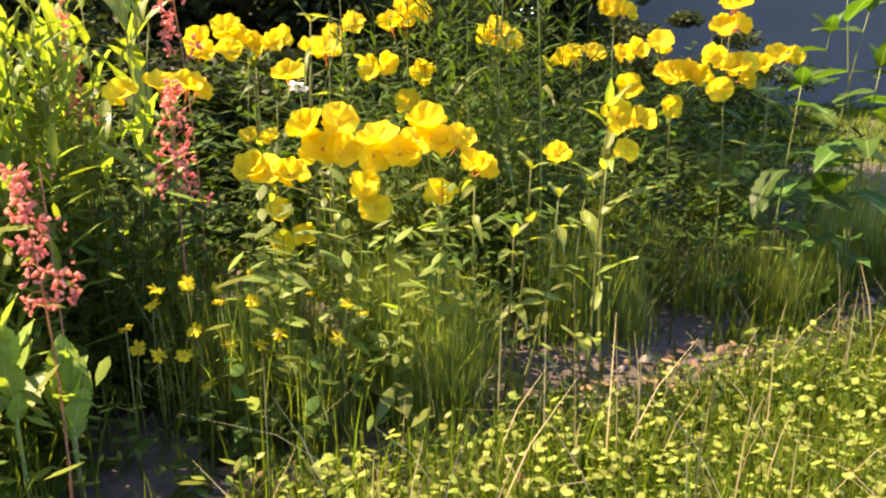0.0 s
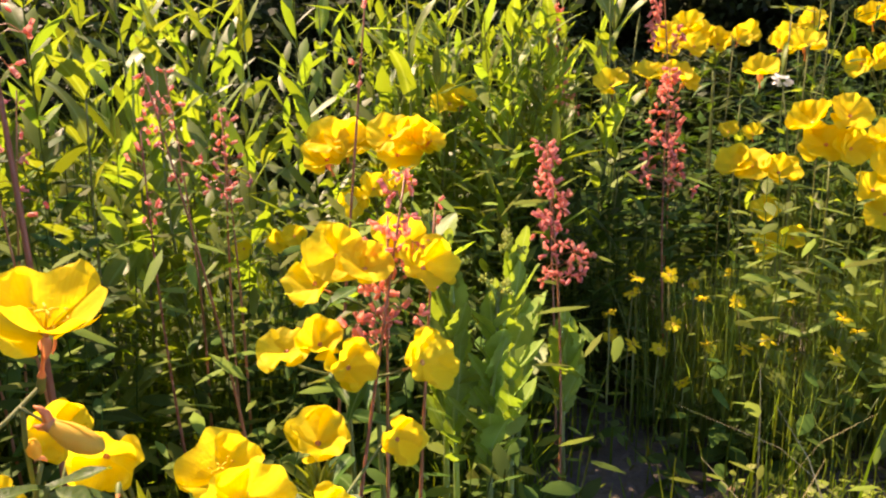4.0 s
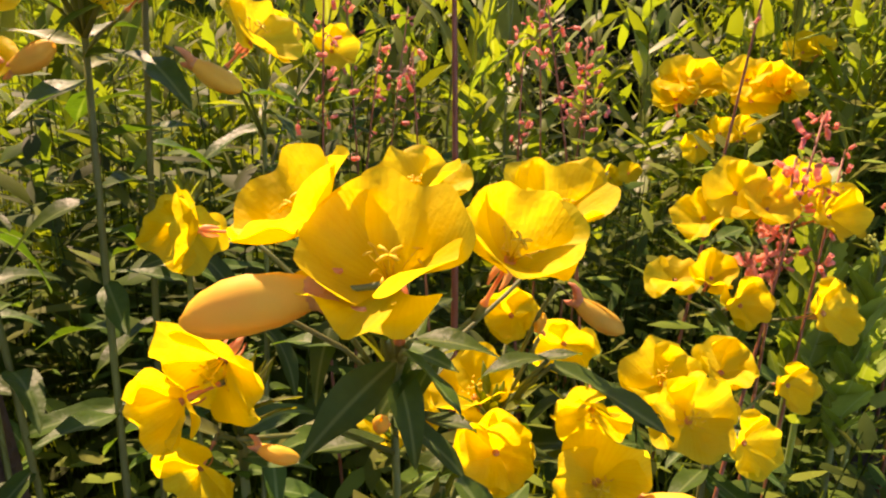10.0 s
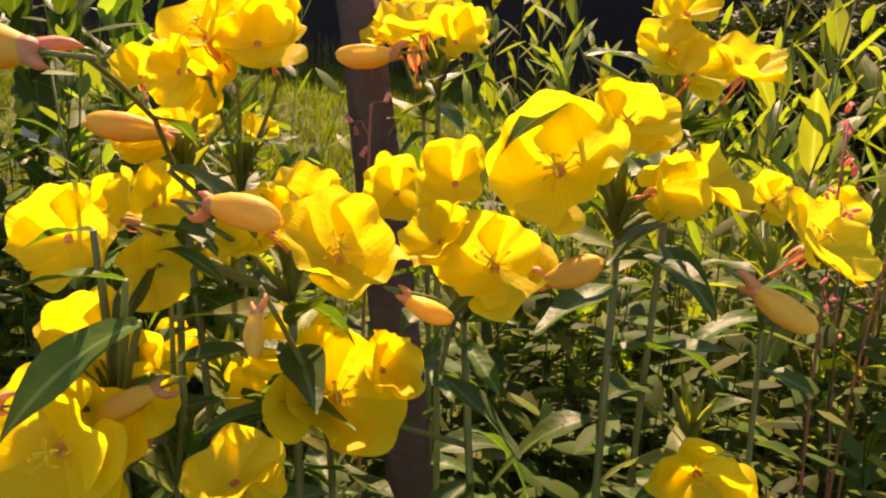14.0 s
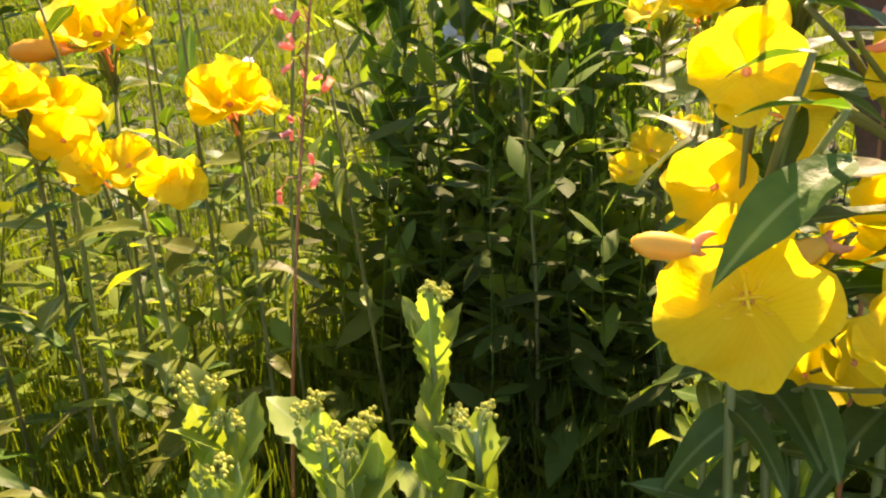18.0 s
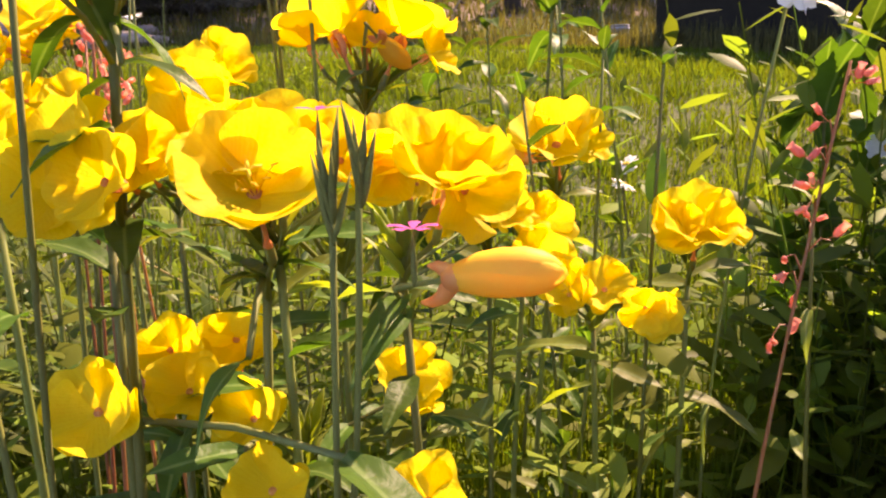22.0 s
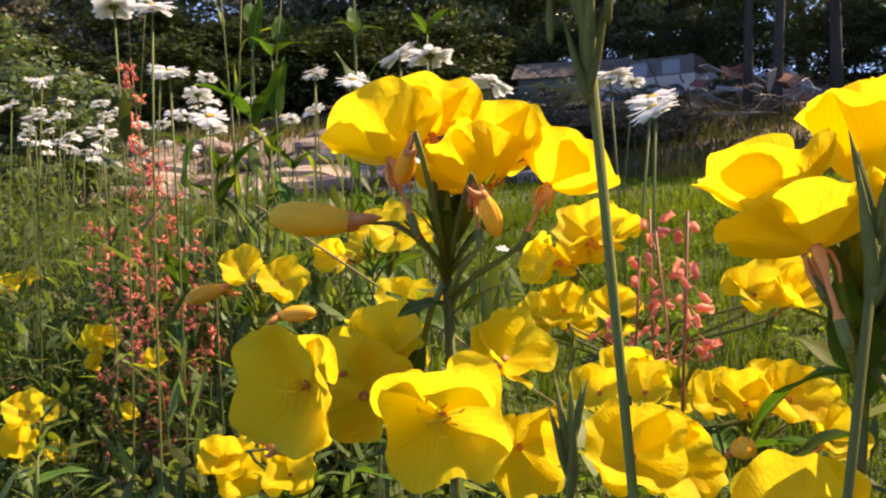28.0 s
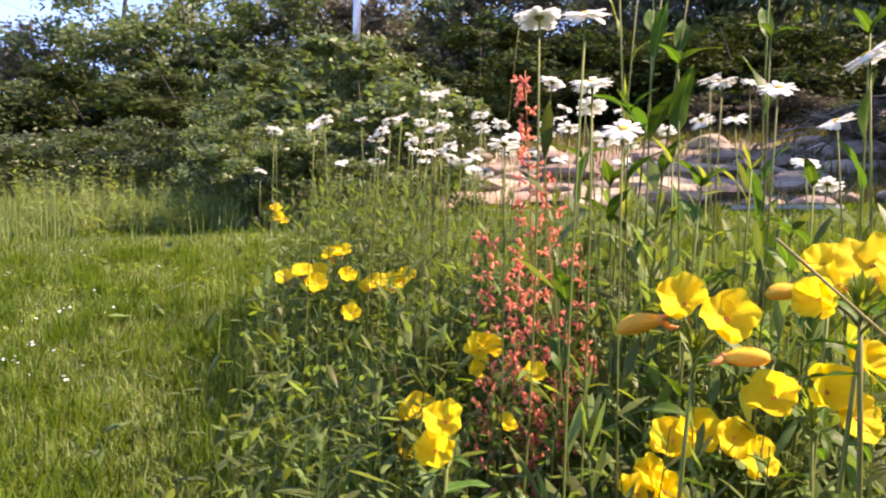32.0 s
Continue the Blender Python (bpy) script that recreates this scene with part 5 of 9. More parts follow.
primrose((0.320, 1.807), [(0.293, 1.815, 0.556, 0.066, 161, 45, 1), (0.329, 1.798, 0.544, 0.066, 171, 40, 1), (0.272, 1.830, 0.582, 0.062, 161, 40, 1), (0.386, 1.784, 0.562, 0.049, 161, 30, 1)], [])
primrose((0.337, 1.627), [(0.441, 1.594, 0.545, 0.066, 161, 60, 1), (0.367, 1.604, 0.496, 0.066, 161, 60, 1), (0.204, 1.682, 0.560, 0.056, 161, 30, 1)], [])
primrose((0.934, 1.867), [(0.909, 1.875, 0.556, 0.066, 161, 40, 1), (0.961, 1.853, 0.542, 0.066, 161, 30, 1), (0.931, 1.874, 0.576, 0.066, 161, 40, 1)], [])
primrose((0.614, 2.204), [(0.641, 2.199, 0.587, 0.066, 161, 40, 1), (0.587, 2.209, 0.557, 0.062, 161, 40, 1)], [])
primrose((0.135, 1.317), [(0.065, 1.307, 0.494, 0.053, 167, 50, 1), (0.126, 1.317, 0.505, 0.053, 187, 60, 1), (0.165, 1.322, 0.504, 0.053, 197, 60, 1), (0.183, 1.321, 0.495, 0.044, 217, 50, 1)], [])
primrose((-0.237, 0.980), [(-0.303, 0.972, 0.449, 0.059, 177, 55, 0), (-0.276, 0.975, 0.451, 0.052, 207, 50, 1), (-0.228, 0.982, 0.454, 0.062, 187, 50, 0), (-0.200, 0.984, 0.452, 0.048, 207, 40, 1), (-0.176, 0.986, 0.448, 0.034, 227, 40, 1)], [])
primrose((-0.247, 0.961), [(-0.272, 0.955, 0.374, 0.038, 187, 20, 1), (-0.248, 0.963, 0.393, 0.038, 187, 40, 1), (-0.220, 0.967, 0.396, 0.041, 207, 40, 1)], [])
primrose((-0.169, 1.224), [(-0.179, 1.222, 0.475, 0.051, 187, 50, 1), (-0.158, 1.225, 0.477, 0.042, 207, 50, 1)], [])
primrose((-0.377, 0.950), [(-0.412, 0.945, 0.318, 0.030, 187, 20, 1), (-0.370, 0.951, 0.324, 0.030, 187, 20, 1), (-0.349, 0.955, 0.332, 0.030, 187, 20, 1)], [])
primrose((0.317, 1.714), [(0.209, 1.701, 0.540, 0.056, 187, 40, 1), (0.265, 1.708, 0.541, 0.051, 187, 40, 1), (0.355, 1.722, 0.553, 0.045, 187, 40, 1), (0.439, 1.726, 0.535, 0.056, 187, 40, 1)], [])
primrose((-0.170, 0.551), [(-0.213, 0.552, 0.401, 0.040, 155, 35, 1), (-0.191, 0.544, 0.423, 0.049, 185, 40, 0), (-0.169, 0.536, 0.417, 0.044, 205, 50, 0), (-0.152, 0.576, 0.422, 0.046, 205, 50, 1), (-0.126, 0.547, 0.416, 0.044, 235, 30, 1)], [], leaves=11)
primrose((-0.176, 0.497), [(-0.219, 0.503, 0.367, 0.040, 165, 50, 0), (-0.194, 0.502, 0.375, 0.035, 205, 50, 1), (-0.172, 0.491, 0.362, 0.035, 215, 30, 1), (-0.121, 0.495, 0.366, 0.042, 235, 30, 1)], [], leaves=9)
primrose((-0.248, 0.981), [(-0.279, 0.974, 0.441, 0.066, 195, 50, 0), (-0.305, 0.963, 0.432, 0.062, 175, 50, 1), (-0.218, 0.987, 0.434, 0.062, 215, 50, 1), (-0.189, 0.999, 0.447, 0.048, 225, 40, 1)], [])
primrose((-0.168, 0.375), [(-0.179, 0.315, 0.369, 0.040, 206, 40, 1), (-0.197, 0.334, 0.377, 0.038, 181, 60, 1), (-0.153, 0.349, 0.344, 0.032, 226, 25, 1), (-0.174, 0.414, 0.353, 0.031, 201, 60, 2), (-0.136, 0.464, 0.325, 0.032, 216, 25, 1)], [], leaves=11)
primrose((-0.211, 0.276), [(-0.206, 0.255, 0.361, 0.041, 206, 15, 1), (-0.216, 0.272, 0.385, 0.038, 201, -25, 0), (-0.241, 0.312, 0.393, 0.030, 201, 10, 1)], [(-0.179, 0.263, 0.355, 0.026, 261, 10)], leaves=9)
primrose((-0.263, 0.277), [(-0.248, 0.243, 0.371, 0.035, 196, 35, 1), (-0.270, 0.273, 0.381, 0.041, 201, 65, 1), (-0.306, 0.275, 0.366, 0.030, 191, 50, 1), (-0.279, 0.342, 0.390, 0.030, 201, 30, 1)], [(-0.213, 0.250, 0.438, 0.021, 276, -35)], leaves=11, near_leaves=[(-0.232, 0.261, 0.408, -0.176, 0.250, 0.401), (-0.234, 0.261, 0.410, -0.254, 0.238, 0.422)])
primrose((-0.244, 0.146), [(-0.252, 0.157, 0.486, 0.045, 196, 66, 2), (-0.293, 0.166, 0.493, 0.040, 131, 50, 2), (-0.224, 0.190, 0.485, 0.036, 246, 60, 2), (-0.241, 0.288, 0.472, 0.042, 236, 65, 2), (-0.277, 0.222, 0.487, 0.039, 211, 75, 1), (-0.312, 0.153, 0.438, 0.047, 181, -25, 0), (-0.352, 0.185, 0.469, 0.030, 141, 10, 1)], [(-0.284, 0.138, 0.472, 0.039, 116, -8), (-0.290, 0.151, 0.412, 0.014, 281, -15), (-0.256, 0.159, 0.428, 0.012, 201, 40)], leaves=20, leaf=0.058, near_leaves=[(-0.250, 0.157, 0.452, -0.263, 0.122, 0.438), (-0.248, 0.159, 0.455, -0.222, 0.150, 0.447), (-0.253, 0.158, 0.458, -0.264, 0.145, 0.468), (-0.249, 0.165, 0.456, -0.221, 0.168, 0.463)])
primrose((-0.231, 0.121), [(-0.217, 0.115, 0.410, 0.038, 198, 38, 1), (-0.195, 0.138, 0.395, 0.030, 223, 35, 1), (-0.280, 0.121, 0.391, 0.030, 178, 40, 1), (-0.230, 0.109, 0.394, 0.030, 188, 30, 1)], [], leaves=12, leaf=0.05, near_leaves=[(-0.231, 0.163, 0.414, -0.183, 0.138, 0.403), (-0.235, 0.161, 0.411, -0.233, 0.142, 0.391)])
primrose((-0.315, 0.138), [(-0.315, 0.133, 0.432, 0.030, 169, 0, 1), (-0.315, 0.143, 0.403, 0.030, 199, -10, 0)], [], leaves=10, leaf=0.05)
primrose((-0.257, 0.242), [(-0.285, 0.227, 0.386, 0.030, 185, 50, 1), (-0.245, 0.234, 0.377, 0.030, 195, 20, 1)], [(-0.240, 0.265, 0.424, 0.012, 195, 60)], leaves=9)
primrose((-0.436, 0.206), [(-0.451, 0.195, 0.563, 0.048, 215, 18, 1), (-0.457, 0.237, 0.577, 0.036, 235, 35, 1), (-0.436, 0.237, 0.555, 0.030, 255, 20, 1), (-0.435, 0.266, 0.554, 0.035, 275, 40, 1)], [], leaves=21, leaf=0.060, near_leaves=[(-0.455, 0.207, 0.584, -0.457, 0.172, 0.583), (-0.434, 0.237, 0.545, -0.434, 0.200, 0.535)])
primrose((-0.462, 0.243), [(-0.483, 0.293, 0.604, 0.036, 235, 30, 0), (-0.473, 0.300, 0.598, 0.031, 245, 40, 1), (-0.464, 0.325, 0.599, 0.035, 255, 50, 1), (-0.487, 0.310, 0.625, 0.030, 225, 50, 1)], [], leaves=21, leaf=0.060, near_leaves=[(-0.492, 0.250, 0.602, -0.467, 0.267, 0.606), (-0.457, 0.281, 0.564, -0.432, 0.296, 0.564)])
primrose((-0.416, 0.249), [(-0.418, 0.319, 0.530, 0.044, 280, 45, 1), (-0.557, 0.522, 0.511, 0.038, 225, 30, 1), (-0.543, 0.589, 0.496, 0.041, 245, 30, 1)], [(-0.405, 0.268, 0.512, 0.026, 295, -32)], leaves=21, leaf=0.060)
primrose((-0.473, 0.200), [(-0.489, 0.201, 0.521, 0.042, 215, 35, 1), (-0.507, 0.186, 0.530, 0.030, 185, 40, 1), (-0.518, 0.204, 0.551, 0.033, 225, 40, 1), (-0.548, 0.193, 0.543, 0.030, 205, 30, 1)], [(-0.460, 0.216, 0.520, 0.025, 285, 20), (-0.504, 0.180, 0.501, 0.021, 295, -20)], leaves=21, leaf=0.060, near_leaves=[(-0.511, 0.193, 0.469, -0.462, 0.200, 0.453), (-0.560, 0.126, 0.458, -0.507, 0.151, 0.475)])
primrose((-0.496, 0.126), [(-0.485, 0.130, 0.535, 0.042, 250, 40, 1), (-0.522, 0.117, 0.539, 0.030, 195, 40, 1), (-0.521, 0.135, 0.548, 0.030, 225, 60, 1)], [(-0.497, 0.101, 0.550, 0.026, 307, -2)], leaves=21, leaf=0.060, near_leaves=[(-0.534, 0.085, 0.526, -0.513, 0.056, 0.510), (-0.536, 0.084, 0.531, -0.512, 0.101, 0.538), (-0.547, 0.095, 0.557, -0.507, 0.116, 0.561)])
primrose((-0.517, 0.140), [(-0.527, 0.152, 0.464, 0.055, 240, 35, 1), (-0.545, 0.141, 0.482, 0.040, 195, 55, 1), (-0.518, 0.172, 0.474, 0.030, 285, 30, 1)], [(-0.478, 0.095, 0.515, 0.015, 225, -60)], leaves=21, leaf=0.060)
primrose((-0.563, 0.111), [(-0.575, 0.144, 0.609, 0.044, 225, 40, 1), (-0.572, 0.118, 0.609, 0.037, 195, 50, 1), (-0.588, 0.125, 0.591, 0.035, 215, 0, 1), (-0.684, 0.152, 0.563, 0.033, 225, 50, 1), (-0.564, 0.106, 0.592, 0.030, 205, 10, 0)], [], leaves=21, leaf=0.060)
primrose((-0.659, 0.292), [(-0.717, 0.324, 0.619, 0.066, 225, 65, 1), (-0.699, 0.344, 0.625, 0.046, 255, 55, 1), (-0.731, 0.311, 0.618, 0.035, 185, 50, 1)], [(-0.710, 0.282, 0.601, 0.037, 150, -8)], leaves=21, leaf=0.060)
primrose((-0.430, 0.269), [(-0.428, 0.263, 0.435, 0.041, 225, 5, 1)], [], leaves=21, leaf=0.060)
primrose((-0.570, 0.241), [(-0.634, 0.271, 0.621, 0.041, 228, 60, 1), (-0.595, 0.265, 0.611, 0.033, 248, 30, 1)], [], leaves=21, leaf=0.060)
primrose((-0.524, 0.087), [(-0.517, 0.054, 0.473, 0.046, 209, 20, 1), (-0.545, 0.062, 0.503, 0.030, 219, 30, 1), (-0.547, 0.072, 0.488, 0.030, 239, 10, 1), (-0.539, 0.071, 0.544, 0.030, 189, 25, 1), (-0.491, 0.092, 0.462, 0.033, 239, 60, 1), (-0.531, 0.074, 0.479, 0.030, 279, 10, 0)], [(-0.504, 0.064, 0.491, 0.019, 179, -10)], leaves=21, leaf=0.060)
primrose((-0.538, 0.098), [(-0.563, 0.138, 0.606, 0.032, 239, 40, 1), (-0.627, 0.112, 0.562, 0.030, 229, 40, 1), (-0.685, 0.129, 0.591, 0.030, 239, 50, 1)], [(-0.549, 0.039, 0.599, 0.037, 139, 5)], leaves=21, leaf=0.060)
primrose((-0.626, 0.140), [(-0.606, 0.150, 0.441, 0.030, 239, 40, 1), (-0.646, 0.129, 0.452, 0.030, 239, 30, 1)], [], leaves=21, leaf=0.060)
primrose((-0.483, 0.068), [(-0.516, 0.051, 0.543, 0.031, 229, 20, 1), (-0.494, 0.039, 0.485, 0.045, 232, 22, 1), (-0.533, 0.082, 0.524, 0.030, 274, 0, 0)], [(-0.504, 0.020, 0.499, 0.017, 159, 0)], leaves=11, leaf=0.05, near_leaves=[(-0.488, 0.064, 0.521, -0.482, 0.015, 0.511), (-0.488, 0.061, 0.534, -0.498, 0.035, 0.542), (-0.495, 0.055, 0.548, -0.510, 0.038, 0.548)])
primrose((-0.558, 0.131), [(-0.578, 0.151, 0.455, 0.030, 274, 40, 1), (-0.569, 0.129, 0.409, 0.030, 254, 40, 1), (-0.528, 0.113, 0.436, 0.030, 254, 30, 1)], [], leaves=12)
primrose((-0.821, 0.230), [(-0.868, 0.214, 0.427, 0.031, 234, 45, 1), (-0.877, 0.238, 0.440, 0.035, 254, 45, 1), (-0.864, 0.260, 0.453, 0.033, 264, 45, 0), (-0.839, 0.284, 0.465, 0.040, 274, 45, 0)], [], leaves=9)
primrose((-0.590, 0.118), [(-0.634, 0.114, 0.559, 0.030, 238, 60, 1), (-0.597, 0.106, 0.538, 0.030, 258, 30, 1)], [(-0.608, 0.099, 0.568, 0.030, 173, 8)], leaves=17, leaf=0.058, meshes=LEAVES_PALE)
primrose((-0.834, 0.232), [(-0.898, 0.246, 0.542, 0.041, 244, 50, 0), (-0.886, 0.286, 0.541, 0.035, 284, 50, 1)], [], leaves=11)
primrose((-0.933, -0.166), [(-0.936, -0.158, 0.561, 0.066, 258, 55, 1), (-0.938, -0.174, 0.558, 0.039, 218, 40, 1), (-0.930, -0.138, 0.556, 0.035, 298, 40, 1)], [(-0.928, -0.194, 0.546, 0.037, 173, 0)], leaves=17, leaf=0.058, meshes=LEAVES_PALE)
primrose((-0.861, -0.078), [(-0.862, -0.079, 0.512, 0.055, 258, 55, 1), (-0.863, -0.090, 0.509, 0.033, 218, 40, 1), (-0.859, -0.064, 0.511, 0.033, 298, 40, 1)], [], leaves=17, leaf=0.058, meshes=LEAVES_PALE)
primrose((-0.817, -0.141), [(-0.817, -0.161, 0.482, 0.036, 248, 40, 1), (-0.814, -0.141, 0.485, 0.033, 258, 40, 1), (-0.796, -0.121, 0.477, 0.032, 268, 0, 0), (-0.854, -0.170, 0.495, 0.030, 258, 40, 1), (-0.804, -0.112, 0.473, 0.030, 298, 0, 1)], [], leaves=17, leaf=0.058, meshes=LEAVES_PALE)
primrose((-0.867, -0.206), [(-0.874, -0.220, 0.526, 0.039, 248, 50, 0), (-0.871, -0.199, 0.528, 0.039, 278, 50, 0), (-0.863, -0.233, 0.517, 0.034, 228, 30, 1), (-0.860, -0.172, 0.512, 0.039, 278, 40, 1)], [], leaves=17, leaf=0.058, meshes=LEAVES_PALE)
primrose((-0.749, -0.241), [(-0.749, -0.241, 0.450, 0.034, 258, 50, 1)], [], leaves=17, leaf=0.058, meshes=LEAVES_PALE)
primrose((-0.691, -0.235), [(-0.691, -0.235, 0.404, 0.034, 258, 60, 0)], [], leaves=17, leaf=0.058, meshes=LEAVES_PALE)
primrose((-0.599, -0.277), [(-0.606, -0.276, 0.579, 0.040, 273, 55, 2), (-0.632, -0.294, 0.585, 0.030, 243, 50, 2), (-0.644, -0.278, 0.589, 0.030, 283, 60, 2)], [], leaves=9, leaf=0.05, near_leaves=[(-0.608, -0.281, 0.519, -0.585, -0.301, 0.513), (-0.602, -0.283, 0.491, -0.581, -0.306, 0.496)])
primrose((-0.620, -0.227), [(-0.630, -0.217, 0.578, 0.034, 293, 60, 2), (-0.645, -0.233, 0.583, 0.030, 273, 60, 2), (-0.643, -0.239, 0.574, 0.030, 273, 10, 0), (-0.633, -0.208, 0.569, 0.030, 313, 20, 2)], [(-0.613, -0.202, 0.545, 0.036, 348, 12)], leaves=11, leaf=0.05)
primrose((-0.614, -0.343), [(-0.617, -0.328, 0.575, 0.032, 253, 20, 1), (-0.640, -0.349, 0.588, 0.030, 253, 50, 2), (-0.626, -0.353, 0.572, 0.030, 273, 20, 2)], [], leaves=12, leaf=0.05, near_leaves=[(-0.573, -0.246, 0.503, -0.533, -0.205, 0.490), (-0.638, -0.364, 0.584, -0.631, -0.327, 0.590)])
primrose((-0.666, -0.330), [(-0.630, -0.346, 0.494, 0.030, 273, 40, 2), (-0.660, -0.323, 0.488, 0.030, 273, 40, 1), (-0.682, -0.338, 0.496, 0.030, 283, 20, 1), (-0.694, -0.313, 0.497, 0.030, 293, 30, 1)], [], leaves=9)
primrose((-0.670, -0.285), [(-0.697, -0.340, 0.489, 0.030, 248, 40, 1), (-0.696, -0.319, 0.489, 0.030, 268, 50, 2), (-0.661, -0.299, 0.476, 0.030, 268, 40, 1), (-0.711, -0.242, 0.474, 0.030, 268, 40, 1), (-0.634, -0.229, 0.456, 0.032, 268, 40, 1), (-0.618, -0.281, 0.468, 0.031, 268, 30, 1)], [], leaves=13)
primrose((-0.829, -0.267), [(-0.820, -0.291, 0.640, 0.046, 175, 70, 2), (-0.817, -0.303, 0.625, 0.030, 185, 62, 1), (-0.844, -0.247, 0.637, 0.044, 35, 62, 2), (-0.833, -0.233, 0.616, 0.030, 335, 25, 1), (-0.831, -0.272, 0.627, 0.035, 275, 62, 1)], [(-0.831, -0.258, 0.617, 0.029, 65, -30)], leaves=11)
primrose((-0.844, -0.178), [(-0.855, -0.181, 0.520, 0.030, 275, 40, 1), (-0.833, -0.175, 0.499, 0.036, 275, 20, 1)], [], leaves=12)
primrose((-0.637, -0.326), [(-0.646, -0.332, 0.679, 0.037, 91, 62, 2), (-0.626, -0.354, 0.672, 0.030, 161, 62, 2), (-0.623, -0.345, 0.664, 0.031, 131, 62, 2), (-0.668, -0.299, 0.679, 0.030, 21, 62, 2), (-0.664, -0.320, 0.688, 0.030, 71, 70, 2), (-0.656, -0.304, 0.666, 0.030, 21, 45, 1)], [(-0.639, -0.312, 0.671, 0.030, 71, 78)], leaves=6, leaf=0.05, near_leaves=[(-0.632, -0.328, 0.590, -0.597, -0.350, 0.583), (-0.639, -0.325, 0.610, -0.635, -0.294, 0.615)])
primrose((-0.847, -0.428), [(-0.808, -0.392, 0.576, 0.030, 281, 40, 1), (-0.828, -0.446, 0.572, 0.030, 271, 40, 1), (-0.812, -0.373, 0.579, 0.030, 301, 40, 1), (-0.941, -0.500, 0.599, 0.034, 281, 50, 1)], [], leaves=9)
primrose((-0.955, -0.503), [(-0.941, -0.518, 0.651, 0.046, 261, 45, 1), (-0.935, -0.545, 0.631, 0.030, 221, 20, 1), (-0.963, -0.505, 0.649, 0.035, 301, 45, 1), (-0.981, -0.403, 0.621, 0.044, 301, 40, 1), (-0.954, -0.542, 0.596, 0.035, 281, 40, 1)], [], leaves=9)
primrose((-0.982, -0.728), [(-0.985, -0.716, 0.654, 0.053, 271, 50, 0), (-0.980, -0.739, 0.641, 0.033, 241, 40, 1)], [], leaves=12)
primrose((-0.864, -0.255), [(-0.886, -0.234, 0.532, 0.039, 281, 45, 1), (-0.883, -0.252, 0.538, 0.032, 251, 40, 1), (-0.889, -0.221, 0.537, 0.032, 311, 40, 1), (-0.825, -0.291, 0.547, 0.035, 281, 40, 1), (-0.838, -0.276, 0.548, 0.032, 301, 40, 1)], [], leaves=11)
primrose((-0.726, -0.269), [(-0.840, -0.206, 0.530, 0.035, 281, 30, 1), (-0.833, -0.192, 0.524, 0.031, 301, 30, 1), (-0.651, -0.309, 0.581, 0.043, 281, 50, 1), (-0.637, -0.324, 0.580, 0.030, 261, 40, 1), (-0.670, -0.316, 0.596, 0.032, 281, 0, 1)], [], leaves=11)
primrose((-0.630, -0.272), [(-0.627, -0.273, 0.581, 0.040, 281, 60, 1), (-0.641, -0.254, 0.580, 0.033, 301, 50, 1), (-0.624, -0.289, 0.580, 0.030, 281, 40, 1)], [], leaves=12)
primrose((-0.654, -0.455), [(-0.647, -0.478, 0.692, 0.036, 161, 62, 2), (-0.665, -0.469, 0.700, 0.032, 121, 65, 2), (-0.687, -0.431, 0.682, 0.032, 51, 62, 2), (-0.677, -0.448, 0.690, 0.032, 91, 62, 2), (-0.662, -0.453, 0.682, 0.030, 131, 62, 2)], [(-0.626, -0.490, 0.664, 0.027, 211, 4), (-0.656, -0.442, 0.665, 0.015, 61, -60), (-0.638, -0.463, 0.680, 0.016, 141, -40)], leaves=9, leaf=0.042, near_leaves=[(-0.658, -0.471, 0.620, -0.634, -0.467, 0.604)])
primrose((-0.649, -0.464), [(-0.623, -0.443, 0.605, 0.041, 298, 8, 1), (-0.608, -0.486, 0.613, 0.040, 271, 0, 1), (-0.631, -0.478, 0.609, 0.035, 291, 40, 1), (-0.665, -0.441, 0.618, 0.030, 326, 40, 1), (-0.649, -0.427, 0.591, 0.030, 336, 0, 1), (-0.652, -0.483, 0.622, 0.030, 291, 60, 1)], [], leaves=11, leaf=0.05)
primrose((-0.674, -0.395), [(-0.666, -0.399, 0.590, 0.033, 301, 40, 1), (-0.683, -0.390, 0.583, 0.030, 321, 30, 1)], [], leaves=10)
primrose((-0.943, -0.827), [(-0.940, -0.839, 0.620, 0.042, 291, 45, 1), (-0.957, -0.809, 0.609, 0.042, 321, 35, 1)], [(-0.922, -0.867, 0.599, 0.037, 216, -10), (-0.954, -0.792, 0.580, 0.034, 31, 8)], leaves=11)
primrose((-0.915, -0.688), [(-0.920, -0.661, 0.651, 0.046, 301, 45, 0), (-0.911, -0.714, 0.633, 0.031, 271, 10, 1)], [], leaves=9)
primrose((-0.950, -0.539), [(-0.956, -0.524, 0.641, 0.043, 301, 45, 0), (-0.949, -0.534, 0.630, 0.030, 271, 30, 1), (-0.946, -0.558, 0.630, 0.030, 241, 20, 2)], [], leaves=9)
primrose((-0.976, -0.486), [(-0.952, -0.412, 0.612, 0.039, 301, 40, 1), (-0.964, -0.391, 0.609, 0.039, 321, 40, 1), (-0.973, -0.567, 0.588, 0.038, 291, 45, 1), (-0.986, -0.545, 0.581, 0.030, 321, 30, 1), (-1.003, -0.516, 0.563, 0.034, 301, 40, 1)], [], leaves=11)
primrose((-0.834, -0.382), [(-0.833, -0.410, 0.571, 0.030, 291, 40, 1), (-0.849, -0.384, 0.570, 0.037, 301, 45, 1), (-0.869, -0.370, 0.564, 0.032, 321, 40, 1), (-0.819, -0.356, 0.561, 0.030, 311, 40, 1)], [(-0.797, -0.391, 0.557, 0.023, 301, 20)], leaves=11)
